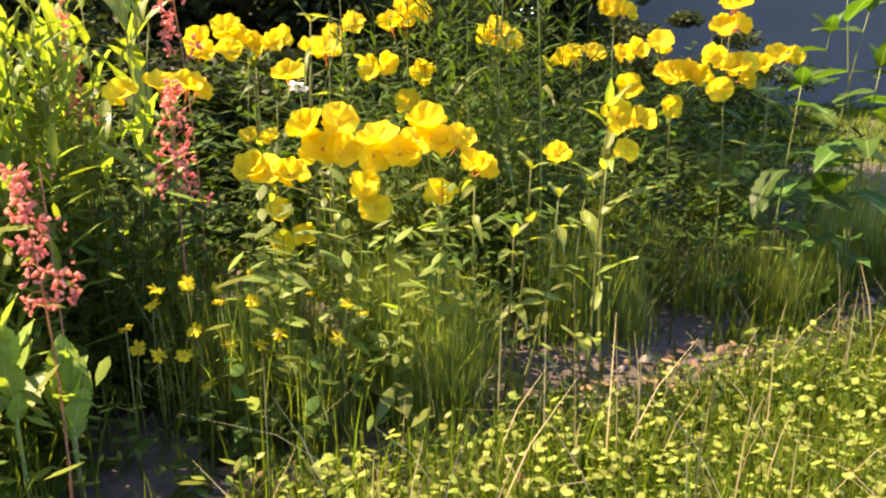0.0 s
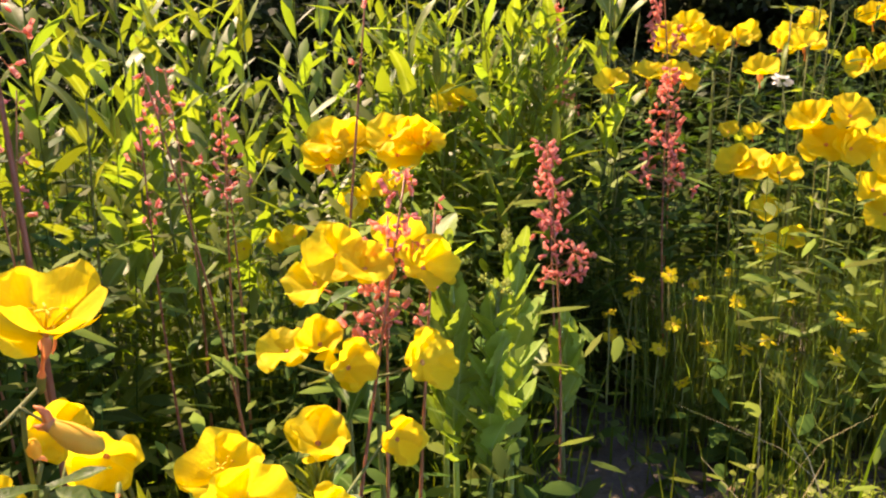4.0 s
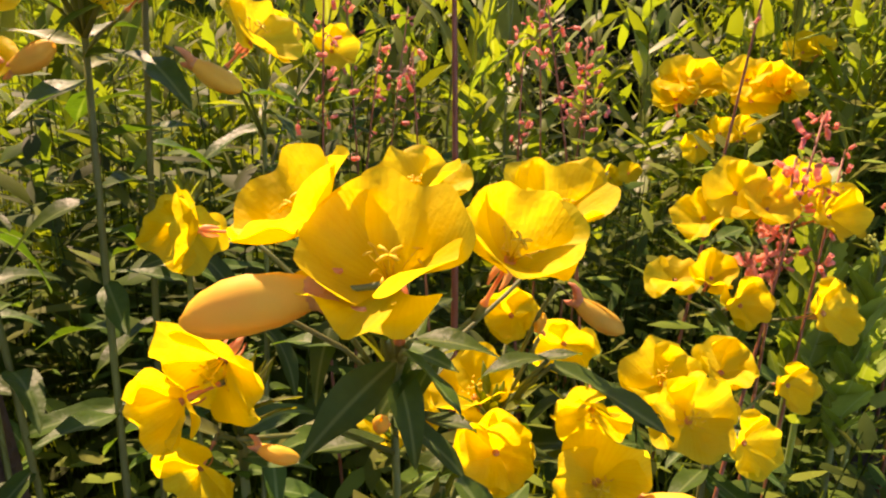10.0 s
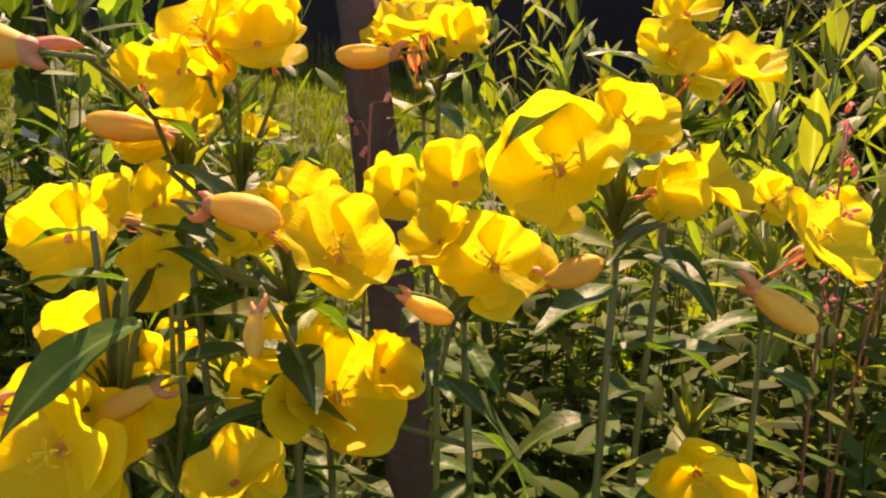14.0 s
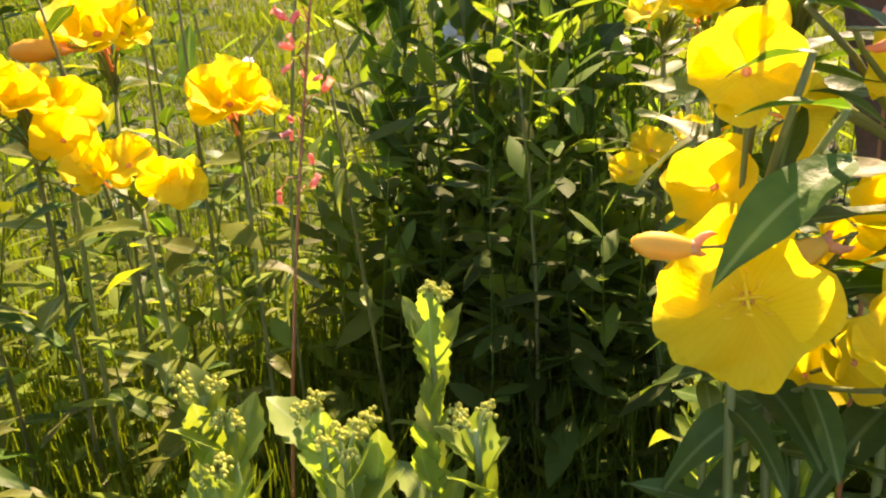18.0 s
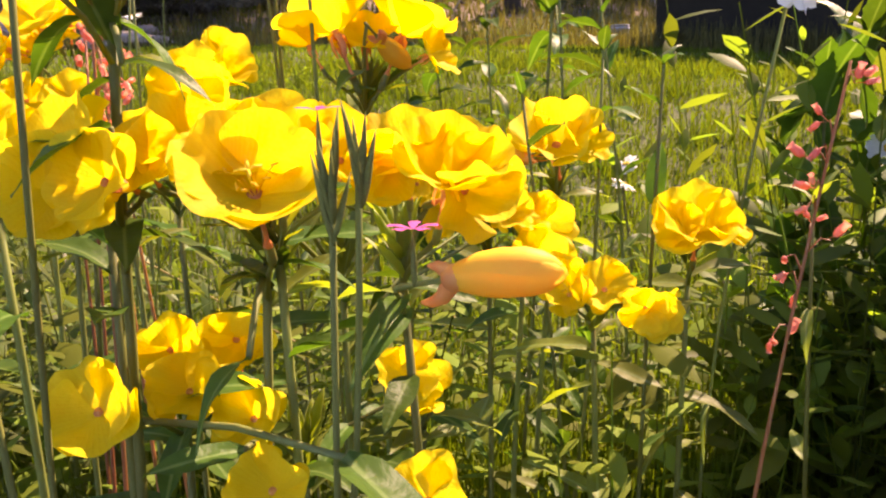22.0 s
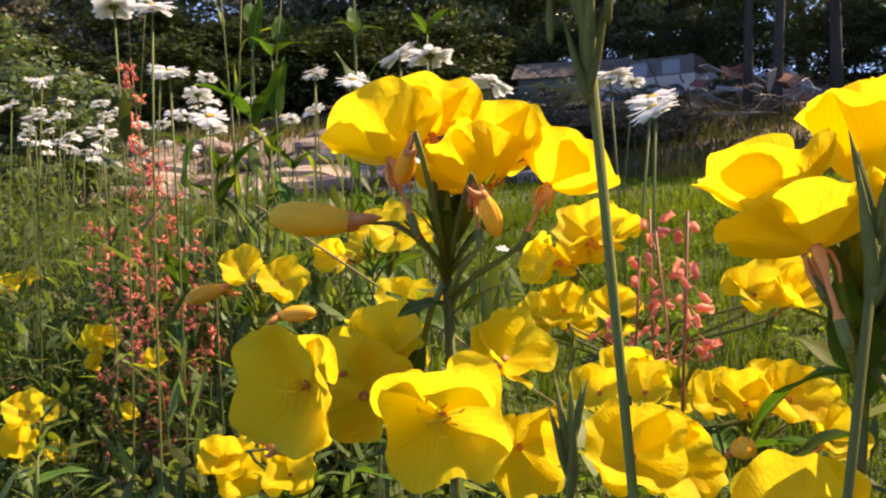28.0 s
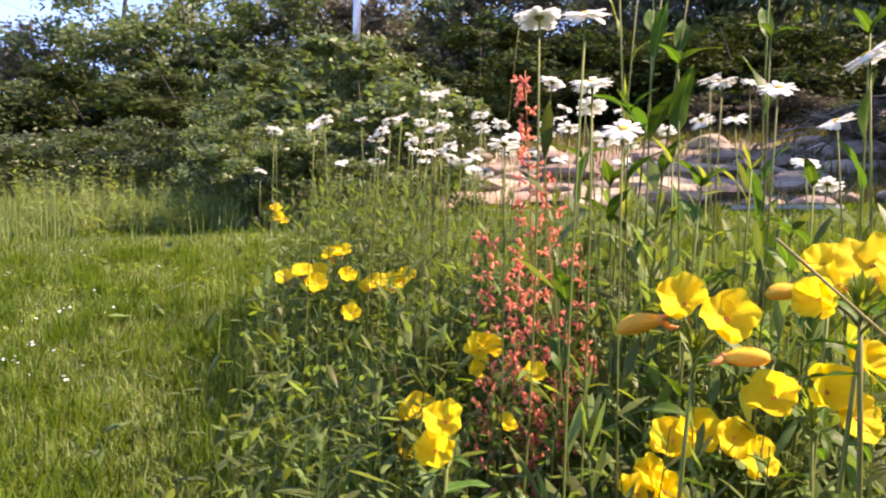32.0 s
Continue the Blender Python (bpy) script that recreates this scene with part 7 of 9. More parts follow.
leafy((-0.744, 0.867), 0.728, 14, 0.095, LEAVES_PALE, lean=(0.051, 0.026), label="tall pale green perennial with lance-shaped leaves, not in flower", droop=(-1.15, -0.35))
leafy((-0.802, 1.144), 0.618, 14, 0.095, LEAVES_PALE, lean=(0.029, -0.019), label="tall pale green perennial with lance-shaped leaves, not in flower", droop=(-1.15, -0.35))
leafy((-0.812, 1.239), 0.727, 14, 0.095, LEAVES_PALE, lean=(0.037, 0.052), label="tall pale green perennial with lance-shaped leaves, not in flower", droop=(-1.15, -0.35))
leafy((-0.773, 1.446), 0.652, 14, 0.095, LEAVES_PALE, lean=(0.043, -0.008), label="tall pale green perennial with lance-shaped leaves, not in flower", droop=(-1.15, -0.35))
leafy((-0.613, 1.305), 0.685, 14, 0.095, LEAVES_PALE, lean=(0.031, -0.002), label="tall pale green perennial with lance-shaped leaves, not in flower", droop=(-1.15, -0.35))
leafy((-0.412, 1.179), 0.642, 14, 0.095, LEAVES_PALE, lean=(-0.047, -0.055), label="tall pale green perennial with lance-shaped leaves, not in flower", droop=(-1.15, -0.35))
leafy((-0.941, 1.116), 0.618, 14, 0.095, LEAVES_PALE, lean=(-0.051, -0.036), label="tall pale green perennial with lance-shaped leaves, not in flower", droop=(-1.15, -0.35))
leafy((-0.500, 1.036), 0.573, 14, 0.095, LEAVES_PALE, lean=(-0.041, -0.000), label="tall pale green perennial with lance-shaped leaves, not in flower", droop=(-1.15, -0.35))
leafy((-0.666, 0.741), 0.551, 14, 0.095, LEAVES_PALE, lean=(0.024, 0.004), label="tall pale green perennial with lance-shaped leaves, not in flower", droop=(-1.15, -0.35))
leafy((-0.544, 0.862), 0.537, 14, 0.095, LEAVES_PALE, lean=(-0.009, 0.018), label="tall pale green perennial with lance-shaped leaves, not in flower", droop=(-1.15, -0.35))
leafy((-1.123, 0.111), 0.593, 26, 0.088, LEAVES_BROAD, lean=(-0.023, -0.004), label="dark green leafy perennial with broad pointed leaves in shade", start=0.25, droop=(-1.15, -0.2))
leafy((-1.230, 0.178), 0.632, 26, 0.088, LEAVES_BROAD, lean=(0.031, -0.012), label="dark green leafy perennial with broad pointed leaves in shade", start=0.25, droop=(-1.15, -0.2))
leafy((-1.123, 0.155), 0.638, 26, 0.088, LEAVES_BROAD, lean=(-0.038, 0.048), label="dark green leafy perennial with broad pointed leaves in shade", start=0.25, droop=(-1.15, -0.2))
leafy((-1.234, 0.289), 0.628, 26, 0.088, LEAVES_BROAD, lean=(0.026, -0.016), label="dark green leafy perennial with broad pointed leaves in shade", start=0.25, droop=(-1.15, -0.2))
leafy((-1.141, 0.290), 0.612, 26, 0.088, LEAVES_BROAD, lean=(-0.015, 0.004), label="dark green leafy perennial with broad pointed leaves in shade", start=0.25, droop=(-1.15, -0.2))
leafy((-1.212, 0.404), 0.599, 26, 0.088, LEAVES_BROAD, lean=(0.012, -0.033), label="dark green leafy perennial with broad pointed leaves in shade", start=0.25, droop=(-1.15, -0.2))
leafy((-1.087, 0.404), 0.562, 26, 0.088, LEAVES_BROAD, lean=(-0.060, -0.035), label="dark green leafy perennial with broad pointed leaves in shade", start=0.25, droop=(-1.15, -0.2))
leafy((-1.143, 0.201), 0.574, 26, 0.088, LEAVES_BROAD, lean=(0.034, -0.043), label="dark green leafy perennial with broad pointed leaves in shade", start=0.25, droop=(-1.15, -0.2))
leafy((-1.263, 0.322), 0.588, 26, 0.088, LEAVES_BROAD, lean=(-0.005, -0.037), label="dark green leafy perennial with broad pointed leaves in shade", start=0.25, droop=(-1.15, -0.2))
leafy((-1.063, 0.324), 0.556, 26, 0.088, LEAVES_BROAD, lean=(-0.035, -0.040), label="dark green leafy perennial with broad pointed leaves in shade", start=0.25, droop=(-1.15, -0.2))
leafy((-1.168, 0.123), 0.545, 26, 0.088, LEAVES_BROAD, lean=(-0.012, -0.040), label="dark green leafy perennial with broad pointed leaves in shade", start=0.25, droop=(-1.15, -0.2))
leafy((0.761, 1.536), 0.858, 16, 0.095, LEAVES_NARROW, lean=(-0.057, -0.047), label="slim stem with narrow dark leaves, not yet in flower")
leafy((0.811, 1.345), 0.823, 16, 0.095, LEAVES_NARROW, lean=(-0.040, -0.001), label="slim stem with narrow dark leaves, not yet in flower")
leafy((0.843, 1.645), 0.918, 16, 0.095, LEAVES_NARROW, lean=(-0.053, -0.057), label="slim stem with narrow dark leaves, not yet in flower")
leafy((0.792, 1.497), 0.762, 16, 0.095, LEAVES_NARROW, lean=(-0.006, -0.011), label="slim stem with narrow dark leaves, not yet in flower")
leafy((0.479, 1.780), 0.684, 16, 0.095, LEAVES_NARROW, lean=(0.024, -0.054), label="slim stem with narrow dark leaves, not yet in flower")
leafy((0.431, 1.629), 0.593, 16, 0.095, LEAVES_NARROW, lean=(-0.012, -0.012), label="slim stem with narrow dark leaves, not yet in flower")
leafy((1.455, 1.196), 0.701, 14, 0.110, LEAVES_BROAD, lean=(-0.057, 0.056), label="dark green leafy perennial with broad pointed leaves in shade")
leafy((1.507, 1.304), 0.617, 14, 0.110, LEAVES_BROAD, lean=(-0.034, -0.049), label="dark green leafy perennial with broad pointed leaves in shade")
leafy((1.478, 1.391), 0.572, 14, 0.110, LEAVES_BROAD, lean=(-0.003, -0.040), label="dark green leafy perennial with broad pointed leaves in shade")
leafy((1.318, 1.279), 0.477, 14, 0.110, LEAVES_BROAD, lean=(0.015, -0.018), label="dark green leafy perennial with broad pointed leaves in shade")
leafy((1.444, 1.193), 0.516, 14, 0.110, LEAVES_BROAD, lean=(-0.045, -0.054), label="dark green leafy perennial with broad pointed leaves in shade")
leafy((1.446, 1.566), 0.464, 14, 0.110, LEAVES_BROAD, lean=(0.027, -0.027), label="dark green leafy perennial with broad pointed leaves in shade")
leafy((0.770, 1.065), 0.470, 20, 0.085, LEAVES_LANCE, lean=(0.010, 0.000), label="young pale leafy stem with lance-shaped leaves, sunlit", droop=(-1.0, -0.2))
for x, y, z, q in ((-0.06, 1.44, 0.66, 0.02), (0.00, 1.56, 0.70, -0.02), (0.045, 1.47, 0.68, 0.03), (0.095, 1.58, 0.72, -0.01), (-0.02, 1.62, 0.64, 0.02), (0.075, 1.66, 0.66, 0.0)):
    leafy((x, y), z, 18, 0.115, LEAVES_LANCE, lean=(q, 0.02), label="tall pale green perennial with lance-shaped leaves, not in flower", droop=(-1.15, -0.45))
leafy((0.609, 1.057), 0.384, 12, 0.060, LEAVES_PALE, lean=(0.035, -0.004), label="young leafy stem with pointed green leaves")
leafy((0.619, 1.034), 0.348, 12, 0.060, LEAVES_PALE, lean=(0.052, -0.024), label="young leafy stem with pointed green leaves")
leafy((0.767, 1.072), 0.354, 12, 0.060, LEAVES_PALE, lean=(-0.030, -0.028), label="young leafy stem with pointed green leaves")
leafy((0.564, 1.001), 0.291, 12, 0.060, LEAVES_PALE, lean=(0.038, 0.015), label="young leafy stem with pointed green leaves")
leafy((-1.402, -0.159), 0.903, 62, 0.062, LEAVES_PRIM, lean=(-0.019, -0.049), label="thin tall weed stem with small drooping leaves", stem_r=0.002, group="weeds at the edge of the bed", start=0.35)
leafy((-1.066, -0.194), 0.872, 56, 0.046, LEAVES_PRIM, lean=(0.022, 0.056), label="thin tall weed stem with small drooping leaves", stem_r=0.002, group="weeds at the edge of the bed", start=0.35)
leafy((-1.409, -0.218), 0.733, 40, 0.060, LEAVES_BROAD, lean=(0.011, -0.060), label="thin tall weed stem with small drooping leaves", stem_r=0.002, group="weeds at the edge of the bed", start=0.35)
leafy((-1.266, -0.077), 0.692, 40, 0.056, LEAVES_PRIM, lean=(-0.056, -0.049), label="thin tall weed stem with small drooping leaves", stem_r=0.002, group="weeds at the edge of the bed", start=0.35)
leafy((-1.350, -0.255), 0.697, 34, 0.054, LEAVES_PRIM, lean=(-0.040, -0.056), label="thin tall weed stem with small drooping leaves", stem_r=0.002, group="weeds at the edge of the bed", start=0.35)
leafy((-1.114, -0.159), 0.785, 22, 0.040, LEAVES_PRIM, lean=(-0.054, 0.019), label="thin tall weed stem with small drooping leaves", stem_r=0.002, group="weeds at the edge of the bed", start=0.35, droop=(-1.0, 0.2))
leafy((-1.163, -0.070), 0.683, 22, 0.040, LEAVES_PRIM, lean=(0.048, -0.036), label="thin tall weed stem with small drooping leaves", stem_r=0.002, group="weeds at the edge of the bed", start=0.35, droop=(-1.0, 0.2))
leafy((-0.930, -0.096), 0.606, 12, 0.038, LEAVES_PRIM, lean=(0.057, -0.003), label="thin tall weed stem with small drooping leaves", stem_r=0.002, group="weeds at the edge of the bed", start=0.35, droop=(-1.0, 0.2))
leafy((-0.972, -0.176), 0.617, 12, 0.038, LEAVES_PRIM, lean=(0.036, 0.050), label="thin tall weed stem with small drooping leaves", stem_r=0.002, group="weeds at the edge of the bed", start=0.35, droop=(-1.0, 0.2))
leafy((-0.939, -0.127), 0.590, 10, 0.034, LEAVES_PRIM, lean=(0.053, -0.056), label="thin tall weed stem with small drooping leaves", stem_r=0.002, group="weeds at the edge of the bed", start=0.35, droop=(-1.0, 0.2))
leafy((-0.903, 0.126), 0.593, 5, 0.034, LEAVES_PRIM, lean=(-0.023, 0.013), label="thin tall weed stem with small drooping leaves", stem_r=0.002, group="weeds at the edge of the bed", start=0.35, droop=(-1.0, 0.2))
leafy((-0.906, 0.035), 0.524, 5, 0.045, LEAVES_LANCE, lean=(0.054, -0.049), label="thin tall weed stem with small drooping leaves", stem_r=0.002, group="weeds at the edge of the bed", start=0.35)
leafy((-1.448, -1.296), 1.096, 9, 0.085, LEAVES_NARROW, lean=(0.042, -0.046), label="tall stem with upright grey-green leaves among the daisies", droop=(-1.2, -0.5), group="tall stems among the daisies")
leafy((-1.490, -1.412), 1.090, 9, 0.085, LEAVES_NARROW, lean=(-0.020, 0.022), label="tall stem with upright grey-green leaves among the daisies", droop=(-1.2, -0.5), group="tall stems among the daisies")
leafy((-1.345, -1.261), 1.049, 9, 0.085, LEAVES_PRIM, lean=(-0.039, 0.029), label="tall stem with upright grey-green leaves among the daisies", droop=(-1.2, -0.5), group="tall stems among the daisies")
leafy((-1.555, -1.146), 1.086, 9, 0.085, LEAVES_PRIM, lean=(0.040, 0.006), label="tall stem with upright grey-green leaves among the daisies", droop=(-1.2, -0.5), group="tall stems among the daisies")
leafy((-1.414, -0.936), 0.923, 9, 0.085, LEAVES_PRIM, lean=(-0.016, -0.010), label="tall stem with upright grey-green leaves among the daisies", droop=(-1.2, -0.5), group="tall stems among the daisies")
leafy((-1.346, -1.146), 0.763, 9, 0.085, LEAVES_NARROW, lean=(0.034, -0.002), label="tall stem with upright grey-green leaves among the daisies", droop=(-1.2, -0.5), group="tall stems among the daisies")
leafy((-1.361, -1.111), 0.758, 9, 0.085, LEAVES_NARROW, lean=(-0.040, 0.026), label="tall stem with upright grey-green leaves among the daisies", droop=(-1.2, -0.5), group="tall stems among the daisies")
leafy((-1.344, -1.253), 0.735, 9, 0.085, LEAVES_PRIM, lean=(0.025, -0.014), label="tall stem with upright grey-green leaves among the daisies", droop=(-1.2, -0.5), group="tall stems among the daisies")
leafy((-1.380, -1.032), 0.734, 9, 0.085, LEAVES_PRIM, lean=(-0.042, 0.025), label="tall stem with upright grey-green leaves among the daisies", droop=(-1.2, -0.5), group="tall stems among the daisies")
leafy((-1.517, -1.275), 0.743, 9, 0.085, LEAVES_NARROW, lean=(-0.004, 0.031), label="tall stem with upright grey-green leaves among the daisies", droop=(-1.2, -0.5), group="tall stems among the daisies")
leafy((-1.396, -1.018), 0.666, 9, 0.085, LEAVES_PRIM, lean=(-0.048, -0.032), label="tall stem with upright grey-green leaves among the daisies", droop=(-1.2, -0.5), group="tall stems among the daisies")
leafy((-1.377, -1.266), 0.844, 9, 0.085, LEAVES_PRIM, lean=(0.041, 0.017), label="tall stem with upright grey-green leaves among the daisies", droop=(-1.2, -0.5), group="tall stems among the daisies")
leafy((-1.444, -1.308), 1.069, 9, 0.085, LEAVES_PRIM, lean=(0.045, 0.045), label="tall stem with upright grey-green leaves among the daisies", droop=(-1.2, -0.5), group="tall stems among the daisies")
leafy((-1.420, -1.264), 1.050, 9, 0.085, LEAVES_PRIM, lean=(-0.006, 0.048), label="tall stem with upright grey-green leaves among the daisies", droop=(-1.2, -0.5), group="tall stems among the daisies")
leafy((-1.510, -1.095), 0.956, 9, 0.085, LEAVES_PRIM, lean=(0.028, -0.020), label="tall stem with upright grey-green leaves among the daisies", droop=(-1.2, -0.5), group="tall stems among the daisies")
leafy((-1.318, -1.110), 0.903, 9, 0.085, LEAVES_PRIM, lean=(-0.016, -0.051), label="tall stem with upright grey-green leaves among the daisies", droop=(-1.2, -0.5), group="tall stems among the daisies")
leafy((-1.249, -1.324), 0.771, 9, 0.085, LEAVES_PRIM, lean=(-0.012, 0.055), label="tall stem with upright grey-green leaves among the daisies", droop=(-1.2, -0.5), group="tall stems among the daisies")
leafy((-1.218, -1.073), 0.728, 9, 0.085, LEAVES_PRIM, lean=(-0.047, 0.008), label="tall stem with upright grey-green leaves among the daisies", droop=(-1.2, -0.5), group="tall stems among the daisies")


# ---- stonecrops ----
sedum((-0.141, 0.694), 0.412, 24, 0.045, True)
sedum((-0.070, 0.718), 0.379, 24, 0.045, True)
sedum((-0.122, 0.669), 0.376, 24, 0.045, True)
sedum((-0.082, 0.662), 0.358, 24, 0.045, True)
sedum((-0.066, 0.900), 0.285, 12, 0.060, False)
sedum((-0.011, 0.927), 0.215, 12, 0.060, False)
sedum((-0.763, 0.023), 0.390, 20, 0.040, True)
sedum((-0.743, -0.117), 0.364, 20, 0.040, True)
sedum((-0.702, -0.058), 0.359, 20, 0.040, True)
sedum((-0.699, -0.037), 0.340, 20, 0.040, True)
sedum((-0.693, 0.023), 0.338, 20, 0.040, True)
sedum((-0.725, -0.106), 0.355, 20, 0.040, True)
sedum((-0.685, -0.050), 0.347, 20, 0.040, True)
sedum((-0.693, -0.120), 0.340, 20, 0.040, True)
sedum((-0.640, 0.140), 0.343, 20, 0.040, True)
sedum((-0.670, 0.161), 0.350, 20, 0.040, True)
sedum((-0.610, 0.161), 0.339, 20, 0.040, True)
sedum((-0.694, 0.177), 0.318, 20, 0.040, True)


# ---- wild pinks ----
dianthus((-0.616, -0.240), [(-0.573, -0.245, 0.574), (-0.575, -0.238, 0.585)], [(-0.585, -0.250, 0.596, 0.011), (-0.574, -0.225, 0.566, 0.012)])
dianthus((-0.611, -0.340), [(-0.563, -0.337, 0.566)], [(-0.553, -0.335, 0.562, 0.010)])
dianthus((-0.632, -0.342), [(-0.571, -0.376, 0.698)], [(-0.571, -0.372, 0.714, 0.011), (-0.567, -0.382, 0.710, 0.010)])
dianthus((-0.948, -0.338), [(-0.829, -0.322, 0.726), (-0.828, -0.329, 0.739)], [(-0.830, -0.318, 0.740, 0.012), (-0.829, -0.328, 0.756, 0.011)])
dianthus((-0.658, -0.385), [(-0.590, -0.329, 0.658)], [])
dianthus((-0.652, -0.438), [(-0.605, -0.395, 0.607)], [])
dianthus((-0.868, -0.282), [(-0.801, -0.296, 0.679)], [])
dianthus((0.369, 1.228), [(0.414, 1.398, 0.596)], [])
dianthus((0.292, 1.200), [(0.366, 1.340, 0.532), (0.416, 1.337, 0.578)], [])
dianthus((0.054, 1.228), [(0.113, 1.388, 0.579)], [])
dianthus((0.246, 1.272), [(0.275, 1.431, 0.543)], [])
STRAW_A, STRAW_B = (-0.772, -0.658, 0.672), (-0.947, -0.647, 0.580)
ORNAMENT = (3.700, 4.591, 1.045)
STRING_A, STRING_B = (-0.938, -0.019, 0.731), (-0.906, -0.005, 0.634)


STAKE_TOP, STAKE_LOW = (-0.790, 0.318, 0.688), (-0.671, 0.285, 0.310)


# ---- stake ----
def stake():
    top, low = Vector(STAKE_TOP), Vector(STAKE_LOW)
    way = (low - top).normalized()
    foot = low + way * ((low.z + 0.05) / max(0.05, -way.z))
    rng = random.Random(2)
    pts = bend(foot, top, 0, 10, 0.006, rng)
    ob = put("wooden_stake", mesh_of("wooden_stake", *tube(pts, [0.0165 * rng.uniform(0.9, 1.12) for _ in pts], 9), material("stake_wood", (0.115, 0.058, 0.022), 0.85, (0.042, 0.026, 0.013), 45.0, bump=0.6)))
    tagged(ob, "rough reddish-brown wooden stake set upright in the bed", "stake")


stake()


# ---- grass, horsetail, clover and low growth ----
def blades(name, n, place, length, width, seed, mat, label, category, lean=0.5, segs=2):
    """Many grass blades as one piece: place(g, n) gives their feet."""
    g = np.random.default_rng(seed)
    p = place(g, n)
    n = len(p)
    r = np.hypot(p[:, 0] + 0.25, p[:, 1] + 0.15)
    z = height(p[:, 0], p[:, 1]) - 0.004
    foot = np.stack([p[:, 0], p[:, 1], z], -1)
    yaw = g.uniform(0, 2 * np.pi, n)
    out = np.stack([np.cos(yaw), np.sin(yaw), np.zeros(n)], -1)
    side = np.stack([-np.sin(yaw), np.cos(yaw), np.zeros(n)], -1)
    twist = g.uniform(-1, 1, n)[:, None]
    side = side + out * twist
    side /= np.linalg.norm(side, axis=1)[:, None]
    ln = (length * g.uniform(0.45, 1.25, n))[:, None]
    w = (width * g.uniform(0.7, 1.3, n) * (1 + 0.22 * np.maximum(r - 1.5, 0)))[:, None]
    le = (np.abs(g.normal(0, lean, n)))[:, None]
    rows = []
    for j in range(segs + 1):
        t = j / segs
        c = foot + np.array([0, 0, 1.0]) * ln * t * (1 - 0.25 * le * t) + out * ln * le * t * t * 0.8
        k = w * (1 - t) ** 0.6 * 0.5 + 0.00025
        rows += [c - side * k, c + side * k]
    verts = np.stack(rows, 1).reshape(-1, 3)
    m = 2 * (segs + 1)
    o = (np.arange(n) * m)[:, None]
    quads = np.concatenate([np.concatenate([o + 2 * j, o + 2 * j + 1, o + 2 * j + 3, o + 2 * j + 2], 1) for j in range(segs)])
    me = big_mesh(name, verts, quads, mat)
    me.polygons.foreach_set("use_smooth", np.ones(len(me.polygons), bool))
    return tagged(put(name, me), label, category, kind="stuff")


def in_ring(r0, r1, power, y0=-75, y1=200):
    def place(g, n):
        r = r0 + (r1 - r0) * g.random(n) ** power
        a = np.radians(g.uniform(y0, y1, n))
        return np.stack([-0.25 - np.sin(a) * r, -0.15 + np.cos(a) * r], -1)
    return place


def lawn(inner, outer, r1, power, y0=-75, y1=200, gap=0.0):
    ring = in_ring(inner, r1, power, y0, y1)

    def place(g, n):
        p = ring(g, n)
        d = bed_distance(p[:, 0], p[:, 1])
        return p[((d > gap) & ~bare_strip(p[:, 0], p[:, 1]) & ~bare_bank(p[:, 0], p[:, 1])) | (g.random(len(p)) < 0.05)]
    return place


def bed_place(d0, thin_=0.5):
    """Feet spread over the bed, clear of the camera's way."""
    def place(g, n):
        i = g.integers(0, len(BED) - 1, n)
        t = g.random((n, 1))
        a, b = np.array(BED)[i], np.array(BED)[i + 1]
        ha = np.array(BED_HALF)[i][:, None]
        p = a + (b - a) * t + g.uniform(-1, 1, (n, 2)) * ha
        ok = np.hypot(p[:, 0] + 0.25, p[:, 1] + 0.15) > d0
        thin = np.where(bare_strip(p[:, 0], p[:, 1]), 0.06, np.where(p[:, 0] > -0.05, thin_, 1.0))
        return p[ok & (g.random(len(p)) < thin)]
    return place


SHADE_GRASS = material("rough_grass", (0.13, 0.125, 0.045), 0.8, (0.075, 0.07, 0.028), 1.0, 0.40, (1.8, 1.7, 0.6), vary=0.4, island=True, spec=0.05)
blades("lawn_grass", 235000, lawn(0.45, 0, 7.5, 1.15), 0.075, 0.0042, 1, GRASS, "bright green uncut lawn grass", "grass", 1.0)
blades("far_grass", 110000, lawn(6.5, 0, 18.0, 1.0, 20, 190), 0.08, 0.006, 2, GRASS, "lawn grass further off, up to the bank", "grass", 0.9)
blades("rear_grass", 85000, lawn(0.6, 0, 7.5, 0.8, 196, 289), 0.07, 0.0042, 68, GRASS, "uncut lawn grass on the open side of the bed", "grass", 1.0)
blades("dry_grass_blades", 3000, lawn(0.5, 0, 7.0, 1.3), 0.07, 0.0028, 3, GRASS_DRY, "dry straw-coloured blades through the lawn", "grass", 0.9)
blades("bed_grass", 26000, bed_place(0.55, 0.10), 0.16, 0.0030, 4, GRASS, "long grass growing between the flowers", "grass", 0.35, 3)
blades("bank_weeds", 30000, lambda g, n: (lambda p: p[~bare_bank(p[:, 0], p[:, 1]) | (g.random(len(p)) < 0.25)])(in_ring(13.0, 22, 1.0, 70, 150)(g, n)), 0.30, 0.005, 15, SHADE_GRASS, "rough weeds and long grass on the bank", "grass", 0.5)
MEADOW = material("meadow_blades", (0.235, 0.285, 0.100), 0.6, (0.135, 0.18, 0.060), 1.1, 0.4, (1.6, 1.6, 0.6), vary=0.4, island=True, spec=0.2)


